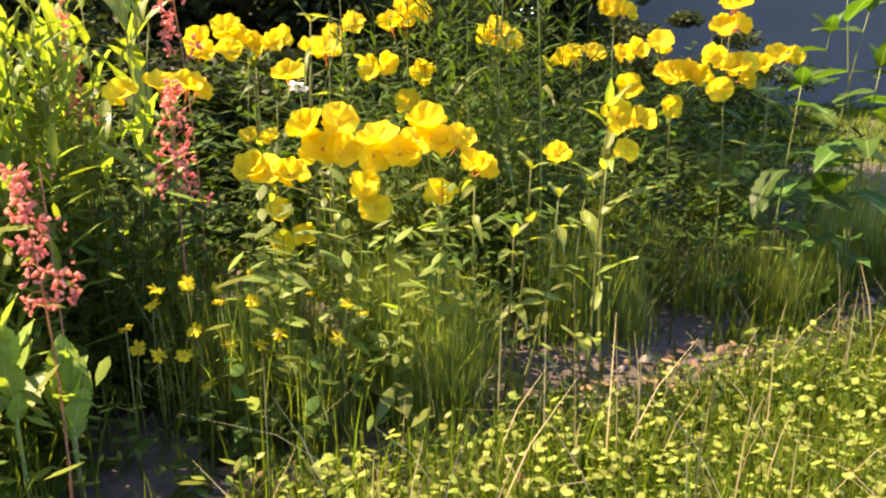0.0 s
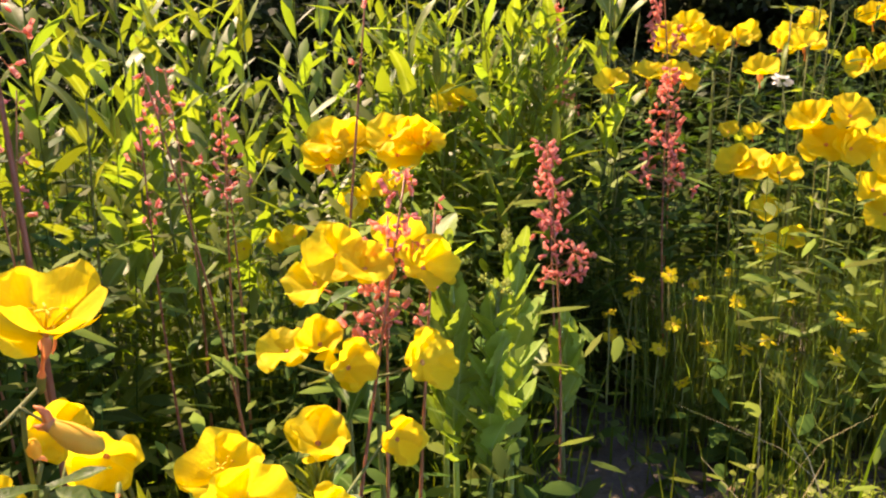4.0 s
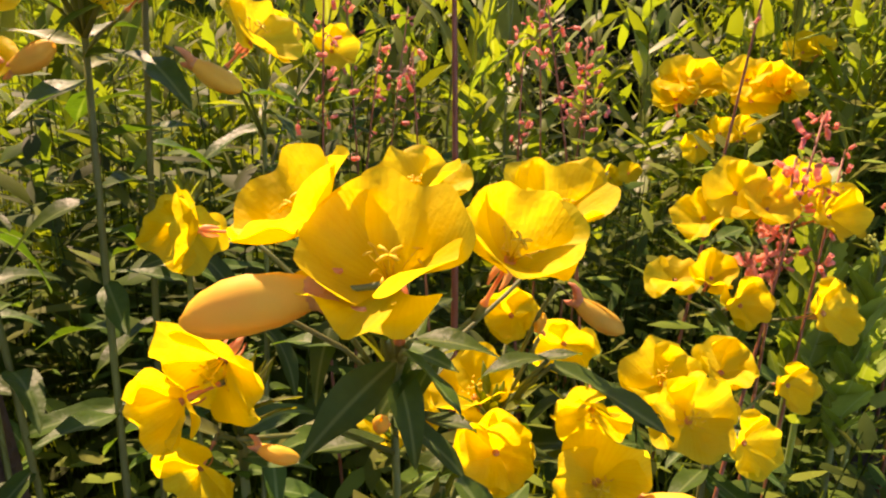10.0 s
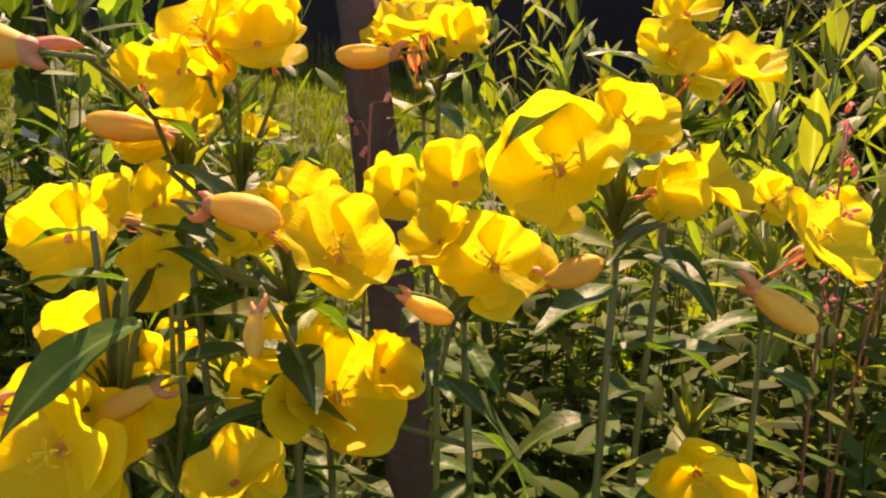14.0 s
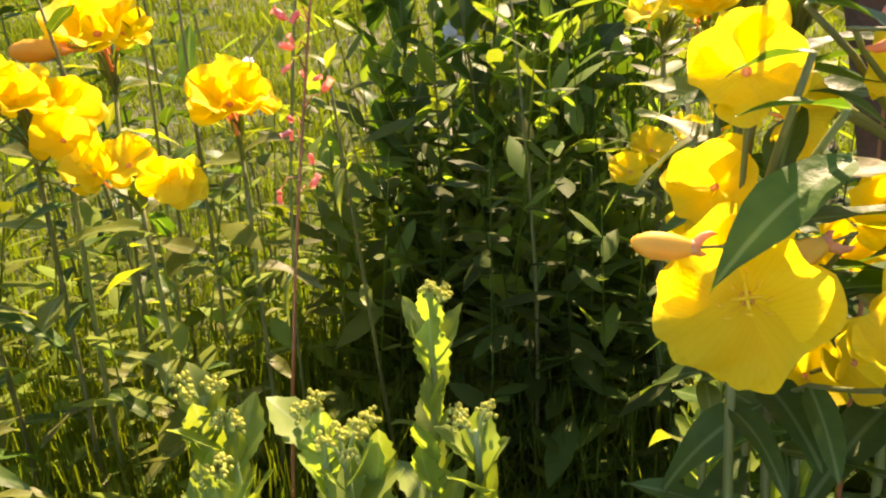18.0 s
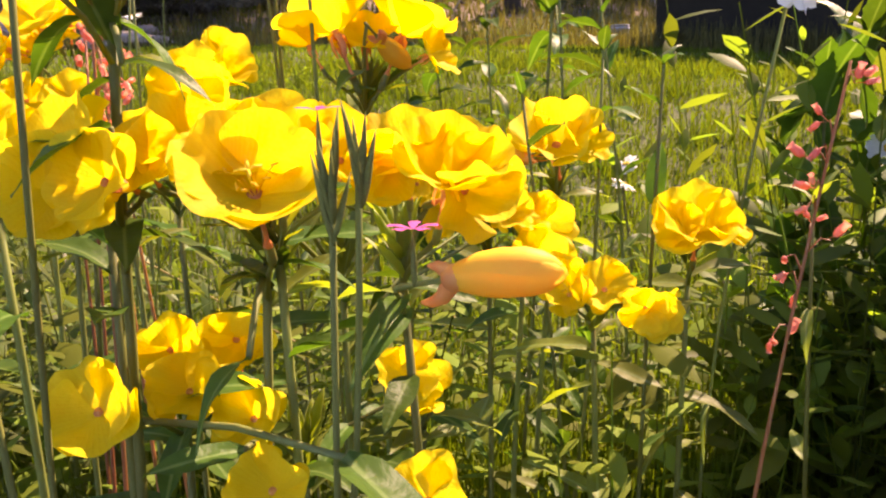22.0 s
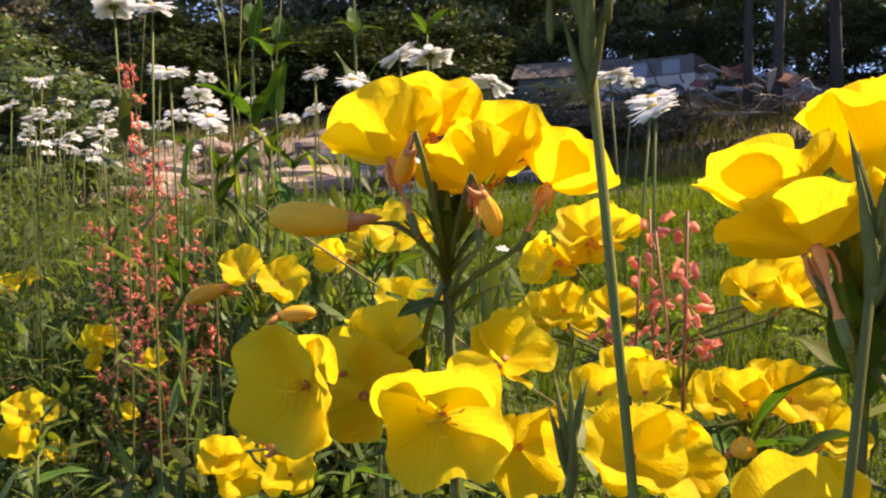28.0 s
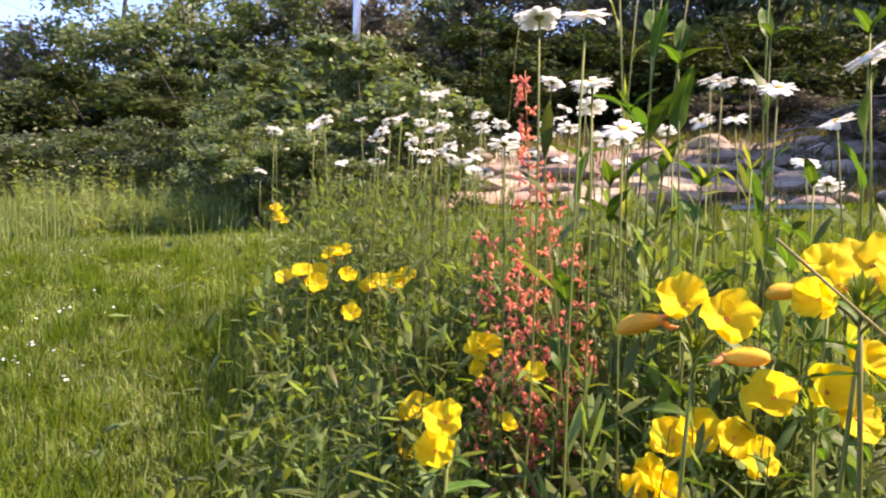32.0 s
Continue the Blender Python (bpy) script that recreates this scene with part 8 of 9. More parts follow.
def meadow_place(g, n):
    p = in_ring(8.0, 14, 0.75, 150, 194)(g, n)
    r = np.hypot(p[:, 0] + 0.25, p[:, 1] + 0.15)
    edge = 10.2 + 0.9 * np.sin(1.7 * p[:, 0]) * np.sin(1.3 * p[:, 1] + 1)
    yaw = np.degrees(np.arctan2(-(p[:, 0] + 0.25), p[:, 1] + 0.15)) % 360
    return p[g.random(n) < np.clip((r - edge + 1.6) / 4.5, 0.02, 1) * np.clip((yaw - 151) / 12, 0, 1)]


blades("meadow_grass", 30000, meadow_place, 0.34, 0.0045, 5, MEADOW, "pale meadow grass in front of the bushes", "grass", 0.6, 3)
blades("tall_meadow_grass", 6000, meadow_place, 0.62, 0.0045, 45, MEADOW, "tall meadow grass in front of the bushes", "grass", 0.6, 3)
def tufts(g, n):
    spots = bed_place(0.95, 1.0)(g, 70)
    return spots[g.integers(0, len(spots), n)] + g.normal(0, 0.045, (n, 2))


blades("horsetail_tuft", 16000, tufts, 0.22, 0.0016, 6, NEEDLE, "fine green horsetail between the flowers", "horsetail", 0.25, 3)


def small_leaves(name, n, place, z0, z1, size, seed, mat, label, category, wide=0.34):
    """Low leaves as one piece, each a folded blade of four faces."""
    g = np.random.default_rng(seed)
    p = place(g, n)
    n = len(p)
    z = height(p[:, 0], p[:, 1]) + g.uniform(z0, z1, n)
    c = np.stack([p[:, 0], p[:, 1], z], -1)
    yaw, up = g.uniform(0, 2 * np.pi, n), g.uniform(-0.5, 0.7, n)
    d = np.stack([np.cos(yaw) * np.cos(up), np.sin(yaw) * np.cos(up), np.sin(up)], -1)
    s = np.stack([-np.sin(yaw), np.cos(yaw), g.uniform(-0.4, 0.4, n)], -1)
    k = np.cross(d, s) * 0.18
    ln = (size * g.uniform(0.6, 1.35, n))[:, None]
    w = ln * wide * 0.5
    drop = np.array([0, 0, 1.0]) * ln * 0.14
    rows = [c, c + d * ln * 0.35 + (s - k) * w * 0.9, c + d * ln * 0.35 - (s + k) * w * 0.9, c + d * ln * 0.4, c + d * ln * 0.72 + (s - k) * w * 0.7 - drop * 0.5, c + d * ln * 0.72 - (s + k) * w * 0.7 - drop * 0.5, c + d * ln - drop]
    verts = np.stack(rows, 1).reshape(-1, 3)
    o = (np.arange(n) * 7)[:, None]
    q = np.concatenate([np.concatenate([o + a for a in f], 1) for f in ((0, 1, 3, 3), (0, 3, 2, 2), (3, 1, 4, 6), (3, 6, 5, 2))])
    tri = q[: 2 * n][:, :3]
    quad = q[2 * n:]
    tri2 = np.concatenate([tri, quad[:, [0, 1, 2]], quad[:, [0, 2, 3]]])
    me = big_mesh(name, verts, tri2, mat)
    me.polygons.foreach_set("use_smooth", np.ones(len(me.polygons), bool))
    return tagged(put(name, me), label, category, kind="stuff")




def leafy_stems(name, feet, tops, per, size, wide, rise, seed, mat, label, category, start=0.15, lean=0.06, fine=True):
    """Many upright stems, each with leaves winding up it, as one piece. fine: leaves with rounded sides."""
    g = np.random.default_rng(seed)
    n = len(feet)
    z0 = height(feet[:, 0], feet[:, 1]) - 0.005
    foot = np.stack([feet[:, 0], feet[:, 1], z0], -1)
    top = foot + np.concatenate([g.normal(0, lean, (n, 2)), tops[:, None]], 1)
    side = g.normal(size=(n, 3)) * np.array([1, 1, 0])
    side /= np.linalg.norm(side, axis=1)[:, None]
    cross = np.cross(side, [0, 0, 1.0])
    w = 0.0011
    sv = np.stack([foot - side * w, foot + side * w * 0.5 + cross * w, foot + side * w * 0.5 - cross * w, top - side * w * 0.6, top + (side * 0.3 + cross * 0.6) * w, top + (side * 0.3 - cross * 0.6) * w], 1).reshape(-1, 3)
    so = (np.arange(n) * 6)[:, None]
    st = np.concatenate([np.concatenate([so + i for i in f], 1) for f in ((0, 1, 4), (0, 4, 3), (1, 2, 5), (1, 5, 4), (2, 0, 3), (2, 3, 5))])
    k = np.repeat(np.arange(n), per)
    t = start + (1 - start) * (np.tile(np.arange(per), n) + g.random(n * per) * 0.7) / per
    c = foot[k] + (top - foot)[k] * t[:, None]
    yaw = np.tile(np.arange(per) * 2.4, n) + np.repeat(g.uniform(0, 6.3, n), per) + g.normal(0, 0.3, n * per)
    up = g.uniform(*rise, n * per) + 0.3 * (t - 0.5)
    d = np.stack([np.cos(yaw) * np.cos(up), np.sin(yaw) * np.cos(up), np.sin(up)], -1)
    s = np.stack([-np.sin(yaw), np.cos(yaw), g.uniform(-0.4, 0.4, len(yaw))], -1)
    fold = np.cross(d, s) * 0.2
    ln = (size * g.uniform(0.6, 1.25, len(yaw)) * (1.1 - 0.45 * t))[:, None]
    hw = ln * wide * 0.5
    drop = np.array([0, 0, 1.0]) * ln * 0.22
    rows, cross_rows = [c], ((0.14, 0.55, 0.03), (0.36, 1.0, 0.12), (0.66, 0.86, 0.42)) if fine else ((0.38, 0.95, 0.12),)
    for t_, w_, g_ in cross_rows:
        q = c + d * ln * t_ - drop * g_
        rows += [q + (s - fold) * hw * w_, q, q - (s + fold) * hw * w_]
    rows.append(c + d * ln - drop)
    lv = np.stack(rows, 1).reshape(-1, 3)
    n_rows, last = len(cross_rows), 3 * len(cross_rows) + 1
    cells = [(0, 1, 2), (0, 2, 3), (last - 3, last, last - 2), (last - 2, last, last - 1)]
    for j in range(n_rows - 1):
        k0 = 1 + 3 * j
        for k1 in (k0, k0 + 1):
            cells += [(k1, k1 + 3, k1 + 4), (k1, k1 + 4, k1 + 1)]
    lo = (len(sv) + np.arange(len(yaw)) * (last + 1))[:, None]
    lt = np.concatenate([np.concatenate([lo + i for i in f], 1) for f in cells])
    me = big_mesh(name, np.concatenate([sv, lv]), np.concatenate([st, lt]), mat)
    me.polygons.foreach_set("use_smooth", np.ones(len(me.polygons), bool))
    return tagged(put(name, me), label, category, kind="stuff")


def daisy_ground(g, n, clear=1.30):
    t = g.random((n, 1)) ** 0.8
    a, b = np.array((-0.98, -0.55)), np.array((-2.45, -4.1))
    p = a + (b - a) * t + g.normal(0, 1, (n, 2)) * np.array((0.19, 0.17))
    return p[np.hypot(p[:, 0] + 0.4, p[:, 1] + 0.35) > clear]


DAISY_GREEN = material("daisy_green", (0.132, 0.177, 0.052), 0.45, (0.072, 0.103, 0.031), 9.0, 0.38, (1.8, 1.8, 0.7), vary=0.45, island=True, spec=0.14)
gd = np.random.default_rng(77)
feet = daisy_ground(gd, 1300, 1.5)
for spot_x, spot_y in ((-1.42, -2.42), (-1.51, -2.23), (-1.20, -1.58)):
    feet = feet[np.hypot(feet[:, 0] - spot_x, feet[:, 1] - spot_y) > 0.26]
leafy_stems("daisy_foliage", feet, gd.uniform(0.34, 0.74, len(feet)), 18, 0.088, 0.24, (0.0, 1.15), 12, DAISY_GREEN, "dense grey-green leafy stems below the daisies", "foliage", 0.05, fine=False)
blades("daisy_grass", 2600, daisy_ground, 0.40, 0.006, 18, DAISY_GREEN, "long grass between the daisies", "grass", 0.25, 3)
a, d = np.radians(gd.uniform(92, 158, 900)), gd.uniform(0.62, 1.9, 900)
feet = np.stack([-0.40 - np.sin(a) * d, -0.32 + np.cos(a) * d], -1)
feet = feet[bed_distance(feet[:, 0], feet[:, 1]) < 0.05]
leafy_stems("south_foliage", feet, gd.uniform(0.16, 0.48, len(feet)), 17, 0.075, 0.17, (0.1, 1.1), 30, DAISY_GREEN, "dark leafy stems between the primroses and the daisies", "foliage", 0.05, 0.06)
a = np.radians(gd.uniform(100, 147, 620))
d = np.where(np.degrees(a) < 133, gd.uniform(1.12, 2.1, 620), gd.uniform(1.55, 2.4, 620))
feet = np.stack([-0.42 - np.sin(a) * d, -0.38 + np.cos(a) * d], -1)
feet = feet[bed_distance(feet[:, 0], feet[:, 1]) < 0.0]
leafy_stems("daisy_thicket", feet, gd.uniform(0.40, 0.76, len(feet)) * np.where(np.degrees(np.arctan2(-(feet[:, 0] + 0.42), feet[:, 1] + 0.38)) % 360 > 138, 0.78, 1.0), 17, 0.105, 0.19, (0.3, 1.25), 56, DAISY_GREEN, "thick stand of upright leaves between the daisy stems", "foliage", 0.05, 0.05)
feet = daisy_ground(gd, 230, 0.85)
feet = feet[np.degrees(np.arctan2(-(feet[:, 0] + 0.42), feet[:, 1] + 0.42)) < 133]
leafy_stems("daisy_stems", feet, gd.uniform(0.52, 0.80, len(feet)), 14, 0.10, 0.17, (0.6, 1.3), 19, DAISY_GREEN, "tall leafy stems rising above the daisy foliage", "foliage", 0.2, 0.08)
UNDER = material("undergrowth_leaves", (0.201, 0.26, 0.040), 0.6, (0.100, 0.145, 0.022), 9.0, 0.44, (1.7, 1.75, 0.6), vary=0.45, island=True, spec=0.08)
small_leaves("fine_undergrowth", 1300, lambda g, n: (lambda p: p[(p[:, 0] > -0.12) & (p[:, 0] < 0.9)])(bed_place(0.6, 1.0)(g, n * 3)), 0.01, 0.16, 0.021, 28, UNDER, "small green leaves and weeds low in the bed", "undergrowth", 0.36)
small_leaves("undergrowth", 10000, bed_place(0.34, 0.0), 0.01, 0.20, 0.036, 8, UNDER, "mixed green leaves low in the flower bed", "undergrowth", 0.42)
small_leaves("undergrowth_tall", 7000, bed_place(0.75, 0.05), 0.12, 0.42, 0.042, 9, UNDER, "narrow green leaves between the flower stems", "undergrowth", 0.26)
LANCE = material("pale_lance_leaves", (0.19, 0.25, 0.044), 0.5, (0.10, 0.15, 0.028), 9.0, 0.48, (1.7, 1.8, 0.5), vary=0.3, island=True, spec=0.35)


def pale_place(g, n):
    a, d = np.radians(g.uniform(-1, 27, n)), g.uniform(1.12, 1.9, n)
    return np.stack([-0.08 - np.sin(a) * d, -0.02 + np.cos(a) * d], -1)


feet = pale_place(gd, 34)
leafy_stems("pale_foliage", feet, gd.uniform(0.45, 0.80, len(feet)), 20, 0.135, 0.17, (0.5, 1.15), 21, LANCE, "crowd of pale green lance-leaved stems behind the flowers", "foliage", 0.2, 0.04)


def lance_place(g, n):
    a, d = np.radians(g.uniform(22, 52, n)), g.uniform(0.95, 1.8, n)
    return np.stack([-0.15 - np.sin(a) * d, -0.02 + np.cos(a) * d], -1)


feet = lance_place(gd, 80)
leafy_stems("lance_thicket", feet, gd.uniform(0.36, 0.78, len(feet)), 20, 0.125, 0.17, (0.5, 1.15), 29, UNDER, "dense green lance-leaved stems behind the coral bells", "foliage", 0.15, 0.05)


def cluster_place(g, n):
    x = g.uniform(0.22, 0.52, n)
    return np.stack([x, 1.10 - 0.10 * x + g.uniform(-0.08, 0.20, n)], -1)


feet = cluster_place(gd, 26)
leafy_stems("sapling_leaves", feet, gd.uniform(0.22, 0.40, len(feet)), 14, 0.060, 0.30, (-0.3, 0.7), 22, LANCE, "pale leafy stems crowded below the bright primroses", "foliage", 0.1, 0.02)


def dark_place(g, n):
    x = g.uniform(0.45, 1.5, n)
    return np.stack([x, 1.35 + 0.30 * x + g.uniform(-0.1, 0.55, n)], -1)


# Leaf colour lowered to stand in for shade between and behind the flowers.
SHADE_TONED = material("shade_foliage", (0.071, 0.118, 0.022), 0.55, (0.035, 0.062, 0.012), 9.0, 0.30, (1.6, 1.8, 0.6), vary=0.5, island=True, spec=0.05)
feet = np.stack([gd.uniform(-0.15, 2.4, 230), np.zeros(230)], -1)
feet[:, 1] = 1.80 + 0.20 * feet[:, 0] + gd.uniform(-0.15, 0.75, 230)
leafy_stems("back_thicket", feet, gd.uniform(0.28, 0.52, 230), 24, 0.090, 0.34, (-0.4, 0.6), 51, SHADE_TONED, "dark leafy thicket at the back of the bed", "foliage", 0.05, 0.06, fine=False)
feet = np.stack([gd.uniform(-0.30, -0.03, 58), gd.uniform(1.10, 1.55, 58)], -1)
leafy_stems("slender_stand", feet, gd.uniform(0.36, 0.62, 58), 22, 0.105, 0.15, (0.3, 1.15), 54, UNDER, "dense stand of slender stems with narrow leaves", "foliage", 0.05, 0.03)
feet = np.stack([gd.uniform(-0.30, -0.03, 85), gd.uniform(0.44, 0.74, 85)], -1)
leafy_stems("front_leaves", feet[::2], gd.uniform(0.08, 0.27, 85)[::2], 12, 0.060, 0.34, (-0.5, 0.6), 55, SHADE_TONED, "dark broad leaves low below the primroses", "foliage", 0.1, 0.04)
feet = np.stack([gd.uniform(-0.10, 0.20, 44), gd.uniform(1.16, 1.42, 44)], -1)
leafy_stems("dark_stems", feet, gd.uniform(0.26, 0.42, 44), 18, 0.075, 0.22, (0.0, 0.9), 60, SHADE_TONED, "dark leafy stems between the coral bells", "foliage", 0.05, 0.03)
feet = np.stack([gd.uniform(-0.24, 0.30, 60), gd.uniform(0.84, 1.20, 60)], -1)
leafy_stems("low_leaves", feet[::2], gd.uniform(0.06, 0.20, 60)[::2], 11, 0.040, 0.50, (-0.5, 0.5), 52, SHADE_TONED, "low dark leaves crowded at the foot of the flowers", "foliage", 0.1, 0.05)

gs = np.random.default_rng(77)
feet = np.stack([gs.uniform(-0.36, 0.04, 95), gs.uniform(1.26, 1.58, 95)], -1)
leafy_stems("shade_stand", feet[::2], gs.uniform(0.46, 0.72, 95)[::2], 24, 0.095, 0.17, (0.1, 1.1), 62, UNDER, "tall dense stand of dark narrow-leaved stems", "foliage", 0.05, 0.03, fine=False)
feet = np.stack([gs.uniform(-0.42, -0.10, 64), gs.uniform(0.76, 1.06, 64)], -1)
leafy_stems("shade_leaves", feet, gs.uniform(0.20, 0.37, 64), 16, 0.062, 0.26, (-0.3, 0.9), 64, SHADE_TONED, "dark leafy stems crowded between the primroses", "foliage", 0.05, 0.03)


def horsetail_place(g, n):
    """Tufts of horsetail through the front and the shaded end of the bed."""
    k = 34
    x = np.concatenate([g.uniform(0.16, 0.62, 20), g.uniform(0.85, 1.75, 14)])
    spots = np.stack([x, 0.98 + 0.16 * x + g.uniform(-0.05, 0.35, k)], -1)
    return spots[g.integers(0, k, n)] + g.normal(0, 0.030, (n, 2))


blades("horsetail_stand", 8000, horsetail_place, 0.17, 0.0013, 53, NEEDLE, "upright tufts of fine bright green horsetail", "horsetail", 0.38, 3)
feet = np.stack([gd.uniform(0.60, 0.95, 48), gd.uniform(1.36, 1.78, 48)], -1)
leafy_stems("tall_stand", feet, gd.uniform(0.58, 0.88, 48), 36, 0.085, 0.13, (0.2, 0.95), 57, SHADE_TONED, "tall dark stand of slim stems with needle-like leaves", "foliage", 0.08, 0.03, fine=False)
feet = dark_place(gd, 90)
leafy_stems("slim_stems", feet, gd.uniform(0.30, 0.62, len(feet)), 30, 0.085, 0.13, (0.1, 0.9), 23, SHADE_TONED, "slim dark stems set with needle-like leaves", "foliage", 0.15, 0.03, fine=False)


def shade_place(g, n):
    r, a = g.uniform(0.58, 1.2, n), np.radians(g.uniform(18, 82, n))
    return np.stack([-0.25 - np.sin(a) * r, -0.02 + np.cos(a) * r], -1)


feet = shade_place(gd, 230)
leafy_stems("shade_foliage", feet, gd.uniform(0.24, 0.50, len(feet)), 17, 0.066, 0.34, (-0.4, 0.6), 14, SHADE_TONED, "leafy plants crowded behind the primroses", "foliage", 0.1, 0.03)


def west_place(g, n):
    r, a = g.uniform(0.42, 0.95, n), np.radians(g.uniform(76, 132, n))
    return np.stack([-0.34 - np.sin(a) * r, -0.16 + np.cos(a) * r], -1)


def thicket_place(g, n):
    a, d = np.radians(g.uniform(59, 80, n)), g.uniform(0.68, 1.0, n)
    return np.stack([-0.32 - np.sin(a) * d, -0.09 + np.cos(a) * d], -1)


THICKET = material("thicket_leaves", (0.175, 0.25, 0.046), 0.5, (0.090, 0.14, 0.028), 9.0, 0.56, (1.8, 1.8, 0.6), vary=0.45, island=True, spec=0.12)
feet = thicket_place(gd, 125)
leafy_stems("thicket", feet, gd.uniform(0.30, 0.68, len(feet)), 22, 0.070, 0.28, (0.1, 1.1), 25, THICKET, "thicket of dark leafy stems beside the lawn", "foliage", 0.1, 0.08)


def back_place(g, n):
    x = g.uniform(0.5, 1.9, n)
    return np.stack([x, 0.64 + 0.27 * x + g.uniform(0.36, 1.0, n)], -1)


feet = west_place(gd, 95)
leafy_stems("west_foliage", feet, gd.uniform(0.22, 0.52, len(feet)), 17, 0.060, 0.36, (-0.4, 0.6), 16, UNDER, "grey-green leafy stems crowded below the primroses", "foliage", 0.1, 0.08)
small_leaves("back_foliage", 3200, back_place, 0.02, 0.30, 0.042, 17, SHADE_TONED, "dark leaves at the back of the bed", "foliage", 0.34)
blades("thicket_grass", 4500, lambda g, n: (lambda a, d: np.stack([-0.32 - np.sin(a) * d, -0.09 + np.cos(a) * d], -1))(np.radians(g.uniform(52, 82, n)), g.uniform(0.55, 1.0, n)), 0.24, 0.0030, 61, GRASS, "long grass at the foot of the dark perennials", "grass", 0.4, 3)
blades("west_grass", 9500, west_place, 0.26, 0.0036, 24, GRASS, "long fresh grass below the primroses", "grass", 0.35, 3)


def clover_place(g, n):
    p = np.stack([g.uniform(0.15, 2.6, n), g.uniform(0.20, 1.25, n)], -1)
    fade = np.clip((p[:, 1] - 0.20) / 0.35, 0, 1) * np.clip((2.6 - p[:, 0]) / 0.7, 0, 1)
    return p[(p[:, 1] < 0.85 + 0.16 * p[:, 0]) & (g.random(n) < fade)]


small_leaves("clover_patch", 14500, clover_place, 0.006, 0.075, 0.0145, 10, CLOVER, "clover and small weeds in the lawn's edge", "clover", 0.72)


def pebbles(n, seed):
    """Small stones and crumbs of earth on the bare soil, as one piece."""
    g = np.random.default_rng(seed)
    p = np.stack([g.uniform(-0.16, 1.9, n), g.uniform(0.5, 1.6, n)], -1)
    p = p[bare_strip(p[:, 0], p[:, 1])]
    n = len(p)
    r = g.uniform(0.003, 0.013, n) * np.where(g.random(n) < 0.12, 1.6, 1.0)
    c = np.stack([p[:, 0], p[:, 1], height(p[:, 0], p[:, 1]) + r * 0.25], -1)
    unit = np.array([(1, 0, 0), (0, 1, 0), (-1, 0, 0), (0, -1, 0), (0.55, 0.55, 0.5), (-0.55, 0.55, 0.5), (-0.55, -0.55, 0.5), (0.55, -0.55, 0.5), (0.1, 0, 0.75)])
    verts = (c[:, None] + unit[None] * r[:, None, None] * g.uniform(0.65, 1.25, (n, 9, 1)) * np.array([1, 1, 0.8])).reshape(-1, 3)
    tri = np.array([(0, 1, 4), (1, 2, 5), (2, 3, 6), (3, 0, 7), (4, 1, 5), (5, 2, 6), (6, 3, 7), (7, 0, 4), (4, 5, 8), (5, 6, 8), (6, 7, 8), (7, 4, 8)])
    quads = (np.arange(n)[:, None, None] * 9 + tri[None]).reshape(-1, 3)
    me = big_mesh("pebbles", verts, quads, material("pebble", (0.27, 0.23, 0.19), 0.85, (0.15, 0.12, 0.09), 60.0, vary=0.4, island=True, bump=0.3))
    tagged(put("pebbles", me), "small pale stones and crumbs on the bare soil", "pebbles", kind="stuff")


blades("edge_stalks", 690, clover_place, 0.20, 0.0022, 59, GRASS_DRY, "long pale stalks and seed stems at the bed's edge", "grass", 0.6, 3)
blades("edge_grass", 24500, clover_place, 0.095, 0.0024, 41, GRASS, "uneven grass at the front of the bed", "grass", 0.7, 3)
blades("wall_weeds", 5000, lambda g, n: np.array((-11.3, 1.6)) + np.array((8.0, 6.9)) * g.random((n, 1)) + g.normal(0, 0.22, (n, 2)), 0.35, 0.004, 42, SHADE_GRASS, "weeds along the foot of the house", "weeds", 0.5, 3)
def clump_place(g, n):
    spots = lawn(1.4, 0, 8.0, 1.0, 40, 130, 0.05)(g, 900)
    return spots[g.integers(0, len(spots), n)] + g.normal(0, 0.05, (n, 2))


blades("grass_clumps", 26000, clump_place, 0.13, 0.0040, 58, GRASS, "taller tufts of grass standing in the lawn", "grass", 0.8)


def weed_place(g, n):
    spots = lawn(1.6, 0, 6.5, 0.8, 95, 190, 0.05)(g, 130)
    return spots[g.integers(0, len(spots), n)] + g.normal(0, 0.07, (n, 2))


small_leaves("lawn_weeds", 6500, weed_place, 0.015, 0.075, 0.035, 43, UNDER, "broad-leaved weeds scattered in the lawn", "weeds", 0.5)
blades("brown_thatch", 7000, lambda g, n: (lambda p: p[np.sin(2.3 * p[:, 0] + 1) * np.sin(1.9 * p[:, 1]) > 0.25])(lawn(1.2, 0, 8.5, 1.0, 135, 190)(g, n)), 0.06, 0.003, 44, material("thatch", (0.24, 0.17, 0.085), 0.7, (0.15, 0.11, 0.05), 3.0, 0.3, vary=0.3, island=True), "brown dry patches in the lawn", "grass", 1.1)
pebbles(1700, 31)
small_leaves("dead_leaves", 640, lambda g, n: (lambda p: p[bare_strip(p[:, 0], p[:, 1])])(np.stack([g.uniform(-0.16, 1.9, n * 3), g.uniform(0.5, 1.6, n * 3)], -1)), 0.004, 0.02, 0.035, 33, material("dead_leaf", (0.36, 0.22, 0.10), 0.8, (0.22, 0.13, 0.06), 30.0, 0.2, vary=0.35, island=True), "dry brown leaves lying on the soil", "dead leaves", 0.5)


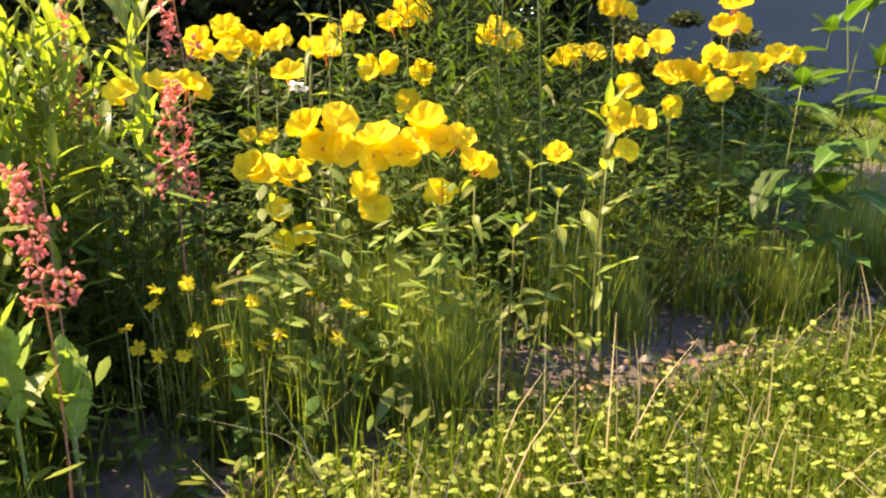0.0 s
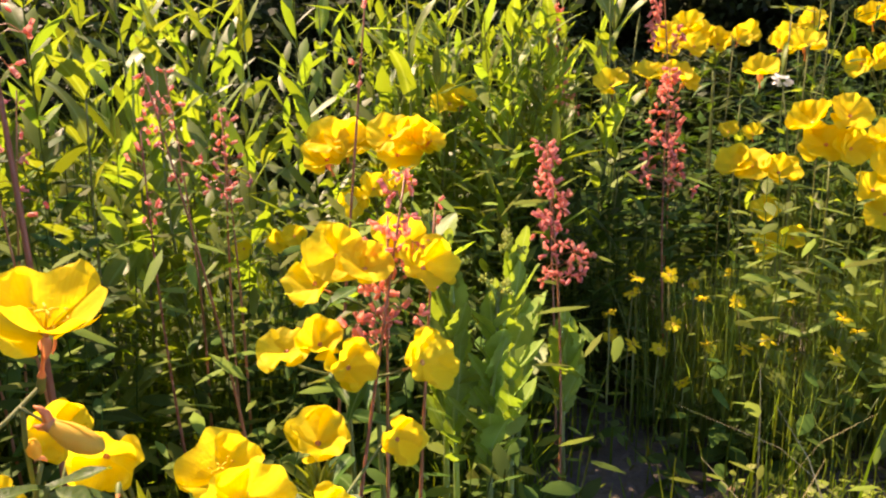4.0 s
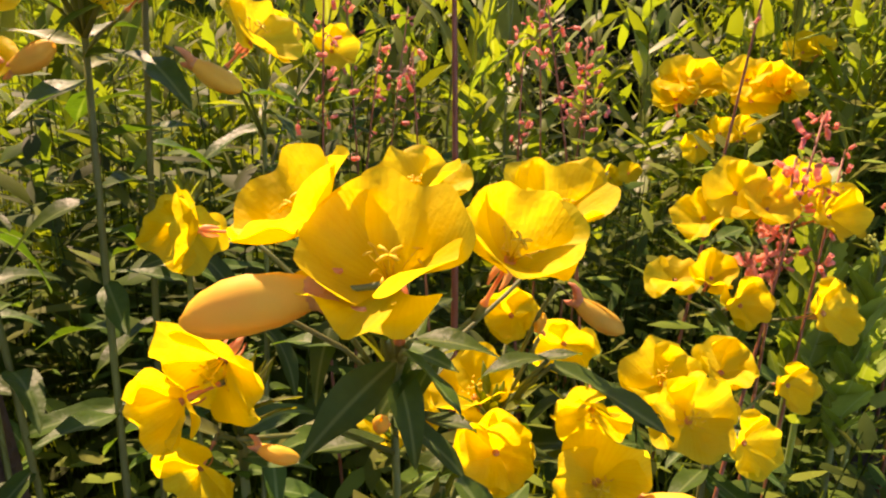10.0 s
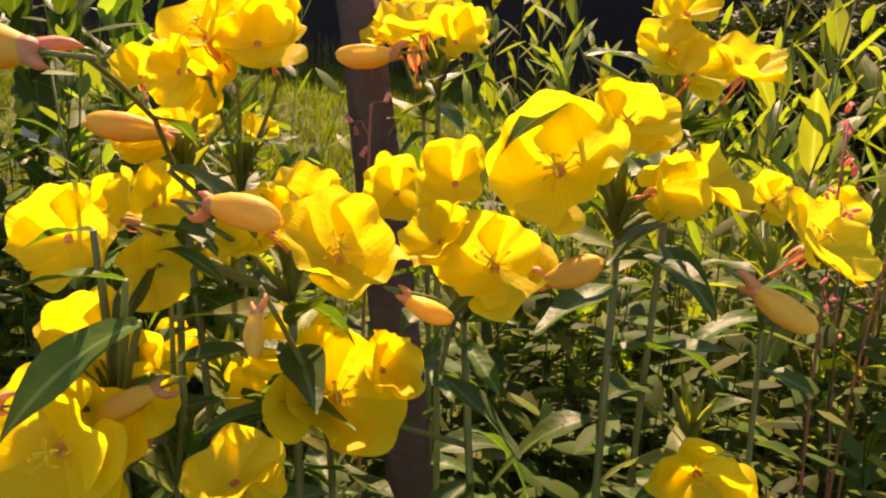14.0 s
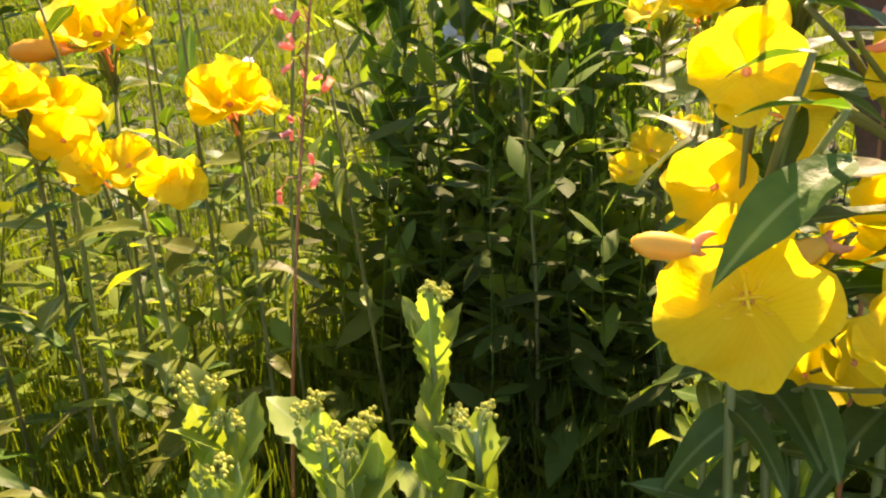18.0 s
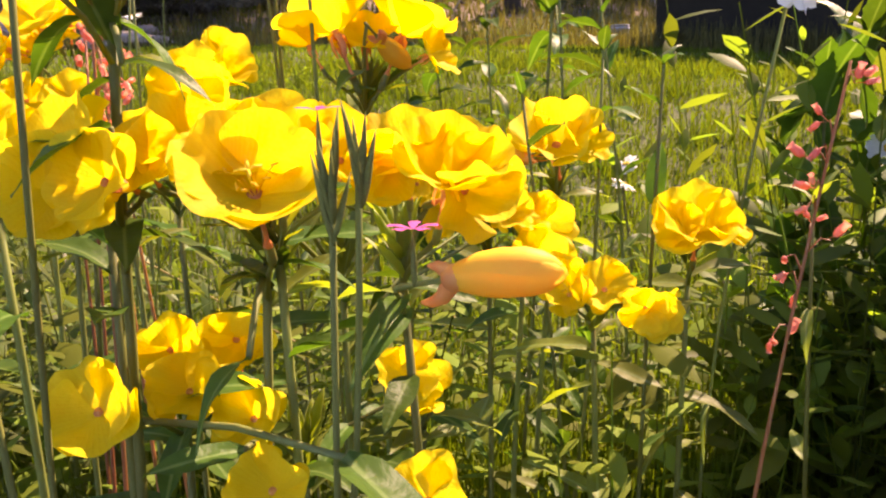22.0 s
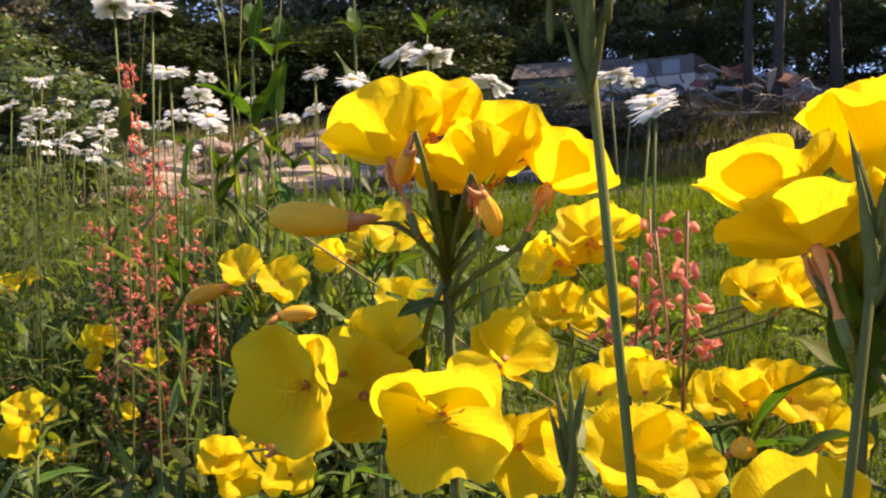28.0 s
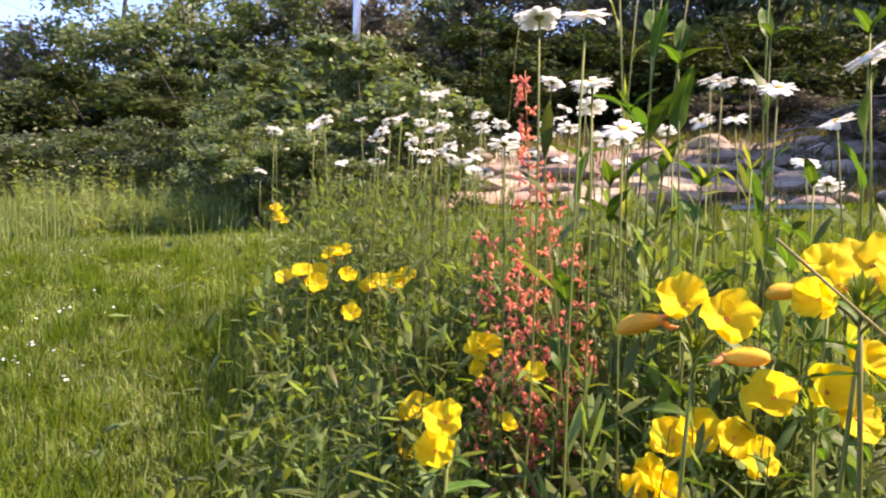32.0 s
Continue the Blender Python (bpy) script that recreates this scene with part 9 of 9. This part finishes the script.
def straw():
    """A dry stalk leaning through the bed down to the ground."""
    a, b = Vector(STRAW_A), Vector(STRAW_B)
    way = (b - a).normalized()
    foot = b + way * ((b.z - 0.02) / max(0.15, -way.z))
    pts = [a.lerp(foot, i / 8) for i in range(9)]
    tagged(put("straw", mesh_of("straw", *tube(pts, [0.0009 + 0.0001 * i for i in range(9)], 5), GRASS_DRY)), "long pale dry straw leaning across the flowers", "straw")


straw()

def tuft_place(g, n):
    spots = lawn(1.3, 0, 7.5, 0.9, 126, 192, 0.04)(g, 420)
    return spots[g.integers(0, len(spots), n)] + g.normal(0, 0.055, (n, 2))


blades("lawn_tufts", 17000, tuft_place, 0.135, 0.0052, 65, GRASS, "coarse tufts of grass standing up in the lawn", "grass", 0.9, 3)
gm = np.random.default_rng(66)
a, d = np.radians(gm.uniform(159, 194, 190)), gm.uniform(9.6, 13.5, 190)
feet = np.stack([-0.25 - np.sin(a) * d, -0.15 + np.cos(a) * d], -1)
leafy_stems("meadow_weeds", feet, gm.uniform(0.35, 0.95, 190), 26, 0.13, 0.36, (-0.2, 0.9), 66, MEADOW, "tall leafy weeds in front of the bushes", "weeds", 0.05, 0.12, fine=False)
small_leaves("lawn_flowers", 300, lambda g, n: (lambda q: q[g.integers(0, len(q), n)] + g.normal(0, 0.10, (n, 2)))(lawn(2.5, 0, 9.0, 1.0, 140, 190, 0.05)(g, 60)), 0.05, 0.11, 0.018, 67, RAY, "tiny white flowers dotted over the lawn", "flowers", 0.9)
blades("pale_lawn_grass", 82000, lawn(1.0, 0, 9.0, 1.0, 118, 192), 0.07, 0.004, 46, MEADOW, "paler olive grass mixed into the lawn", "grass", 1.0)


def wall_ornament():
    """A small reddish-brown thing that hangs high on the grey wall."""
    bits = [tube(bend((0, 0, 0), (x, 0, -0.24 + 0.03 * (i % 2)), 0, 3, 0.02, random.Random(i)), [0.03, 0.045, 0.035, 0.02], 6) for i, x in enumerate((-0.10, -0.03, 0.05, 0.12))]
    tagged(put("wall_ornament", mesh_of("wall_ornament", *joined(*bits), RUST), None, Matrix.Translation(ORNAMENT)), "reddish-brown hanging ornament high on the grey wall", "ornament")


wall_ornament()


def spider_thread():
    a, b = Vector(STRING_A), Vector(STRING_B)
    pts = [a.lerp(b, i / 6) - Vector((0, 0, 0.006 * math.sin(math.pi * i / 6))) for i in range(7)]
    tagged(put("thread", mesh_of("thread", *tube(pts, [0.00035] * 7, 4), RAY)), "fine white thread strung from a weed to a daisy", "thread")


spider_thread()


def white_plank():
    """A pale board lying on the grass at the foot of the bank."""
    a, b = Vector((-9.29, -6.46, 0)), Vector((-9.05, -5.00, 0))
    n = (b - a).length
    bits = []
    box(bits, (0, -0.07, 0.0), (n, 0.07, 0.05))
    m = Matrix.Translation((a.x, a.y, h(a.x, a.y) + 0.03)) @ Matrix.Rotation(math.atan2(b.y - a.y, b.x - a.x), 4, "Z") @ Matrix.Rotation(-math.atan2(h(b.x, b.y) - h(a.x, a.y), n), 4, "Y")
    tagged(solid("plank", bits, WHITE_PAINT, None, m), "weathered white plank lying at the foot of the bank", "plank")


white_plank()
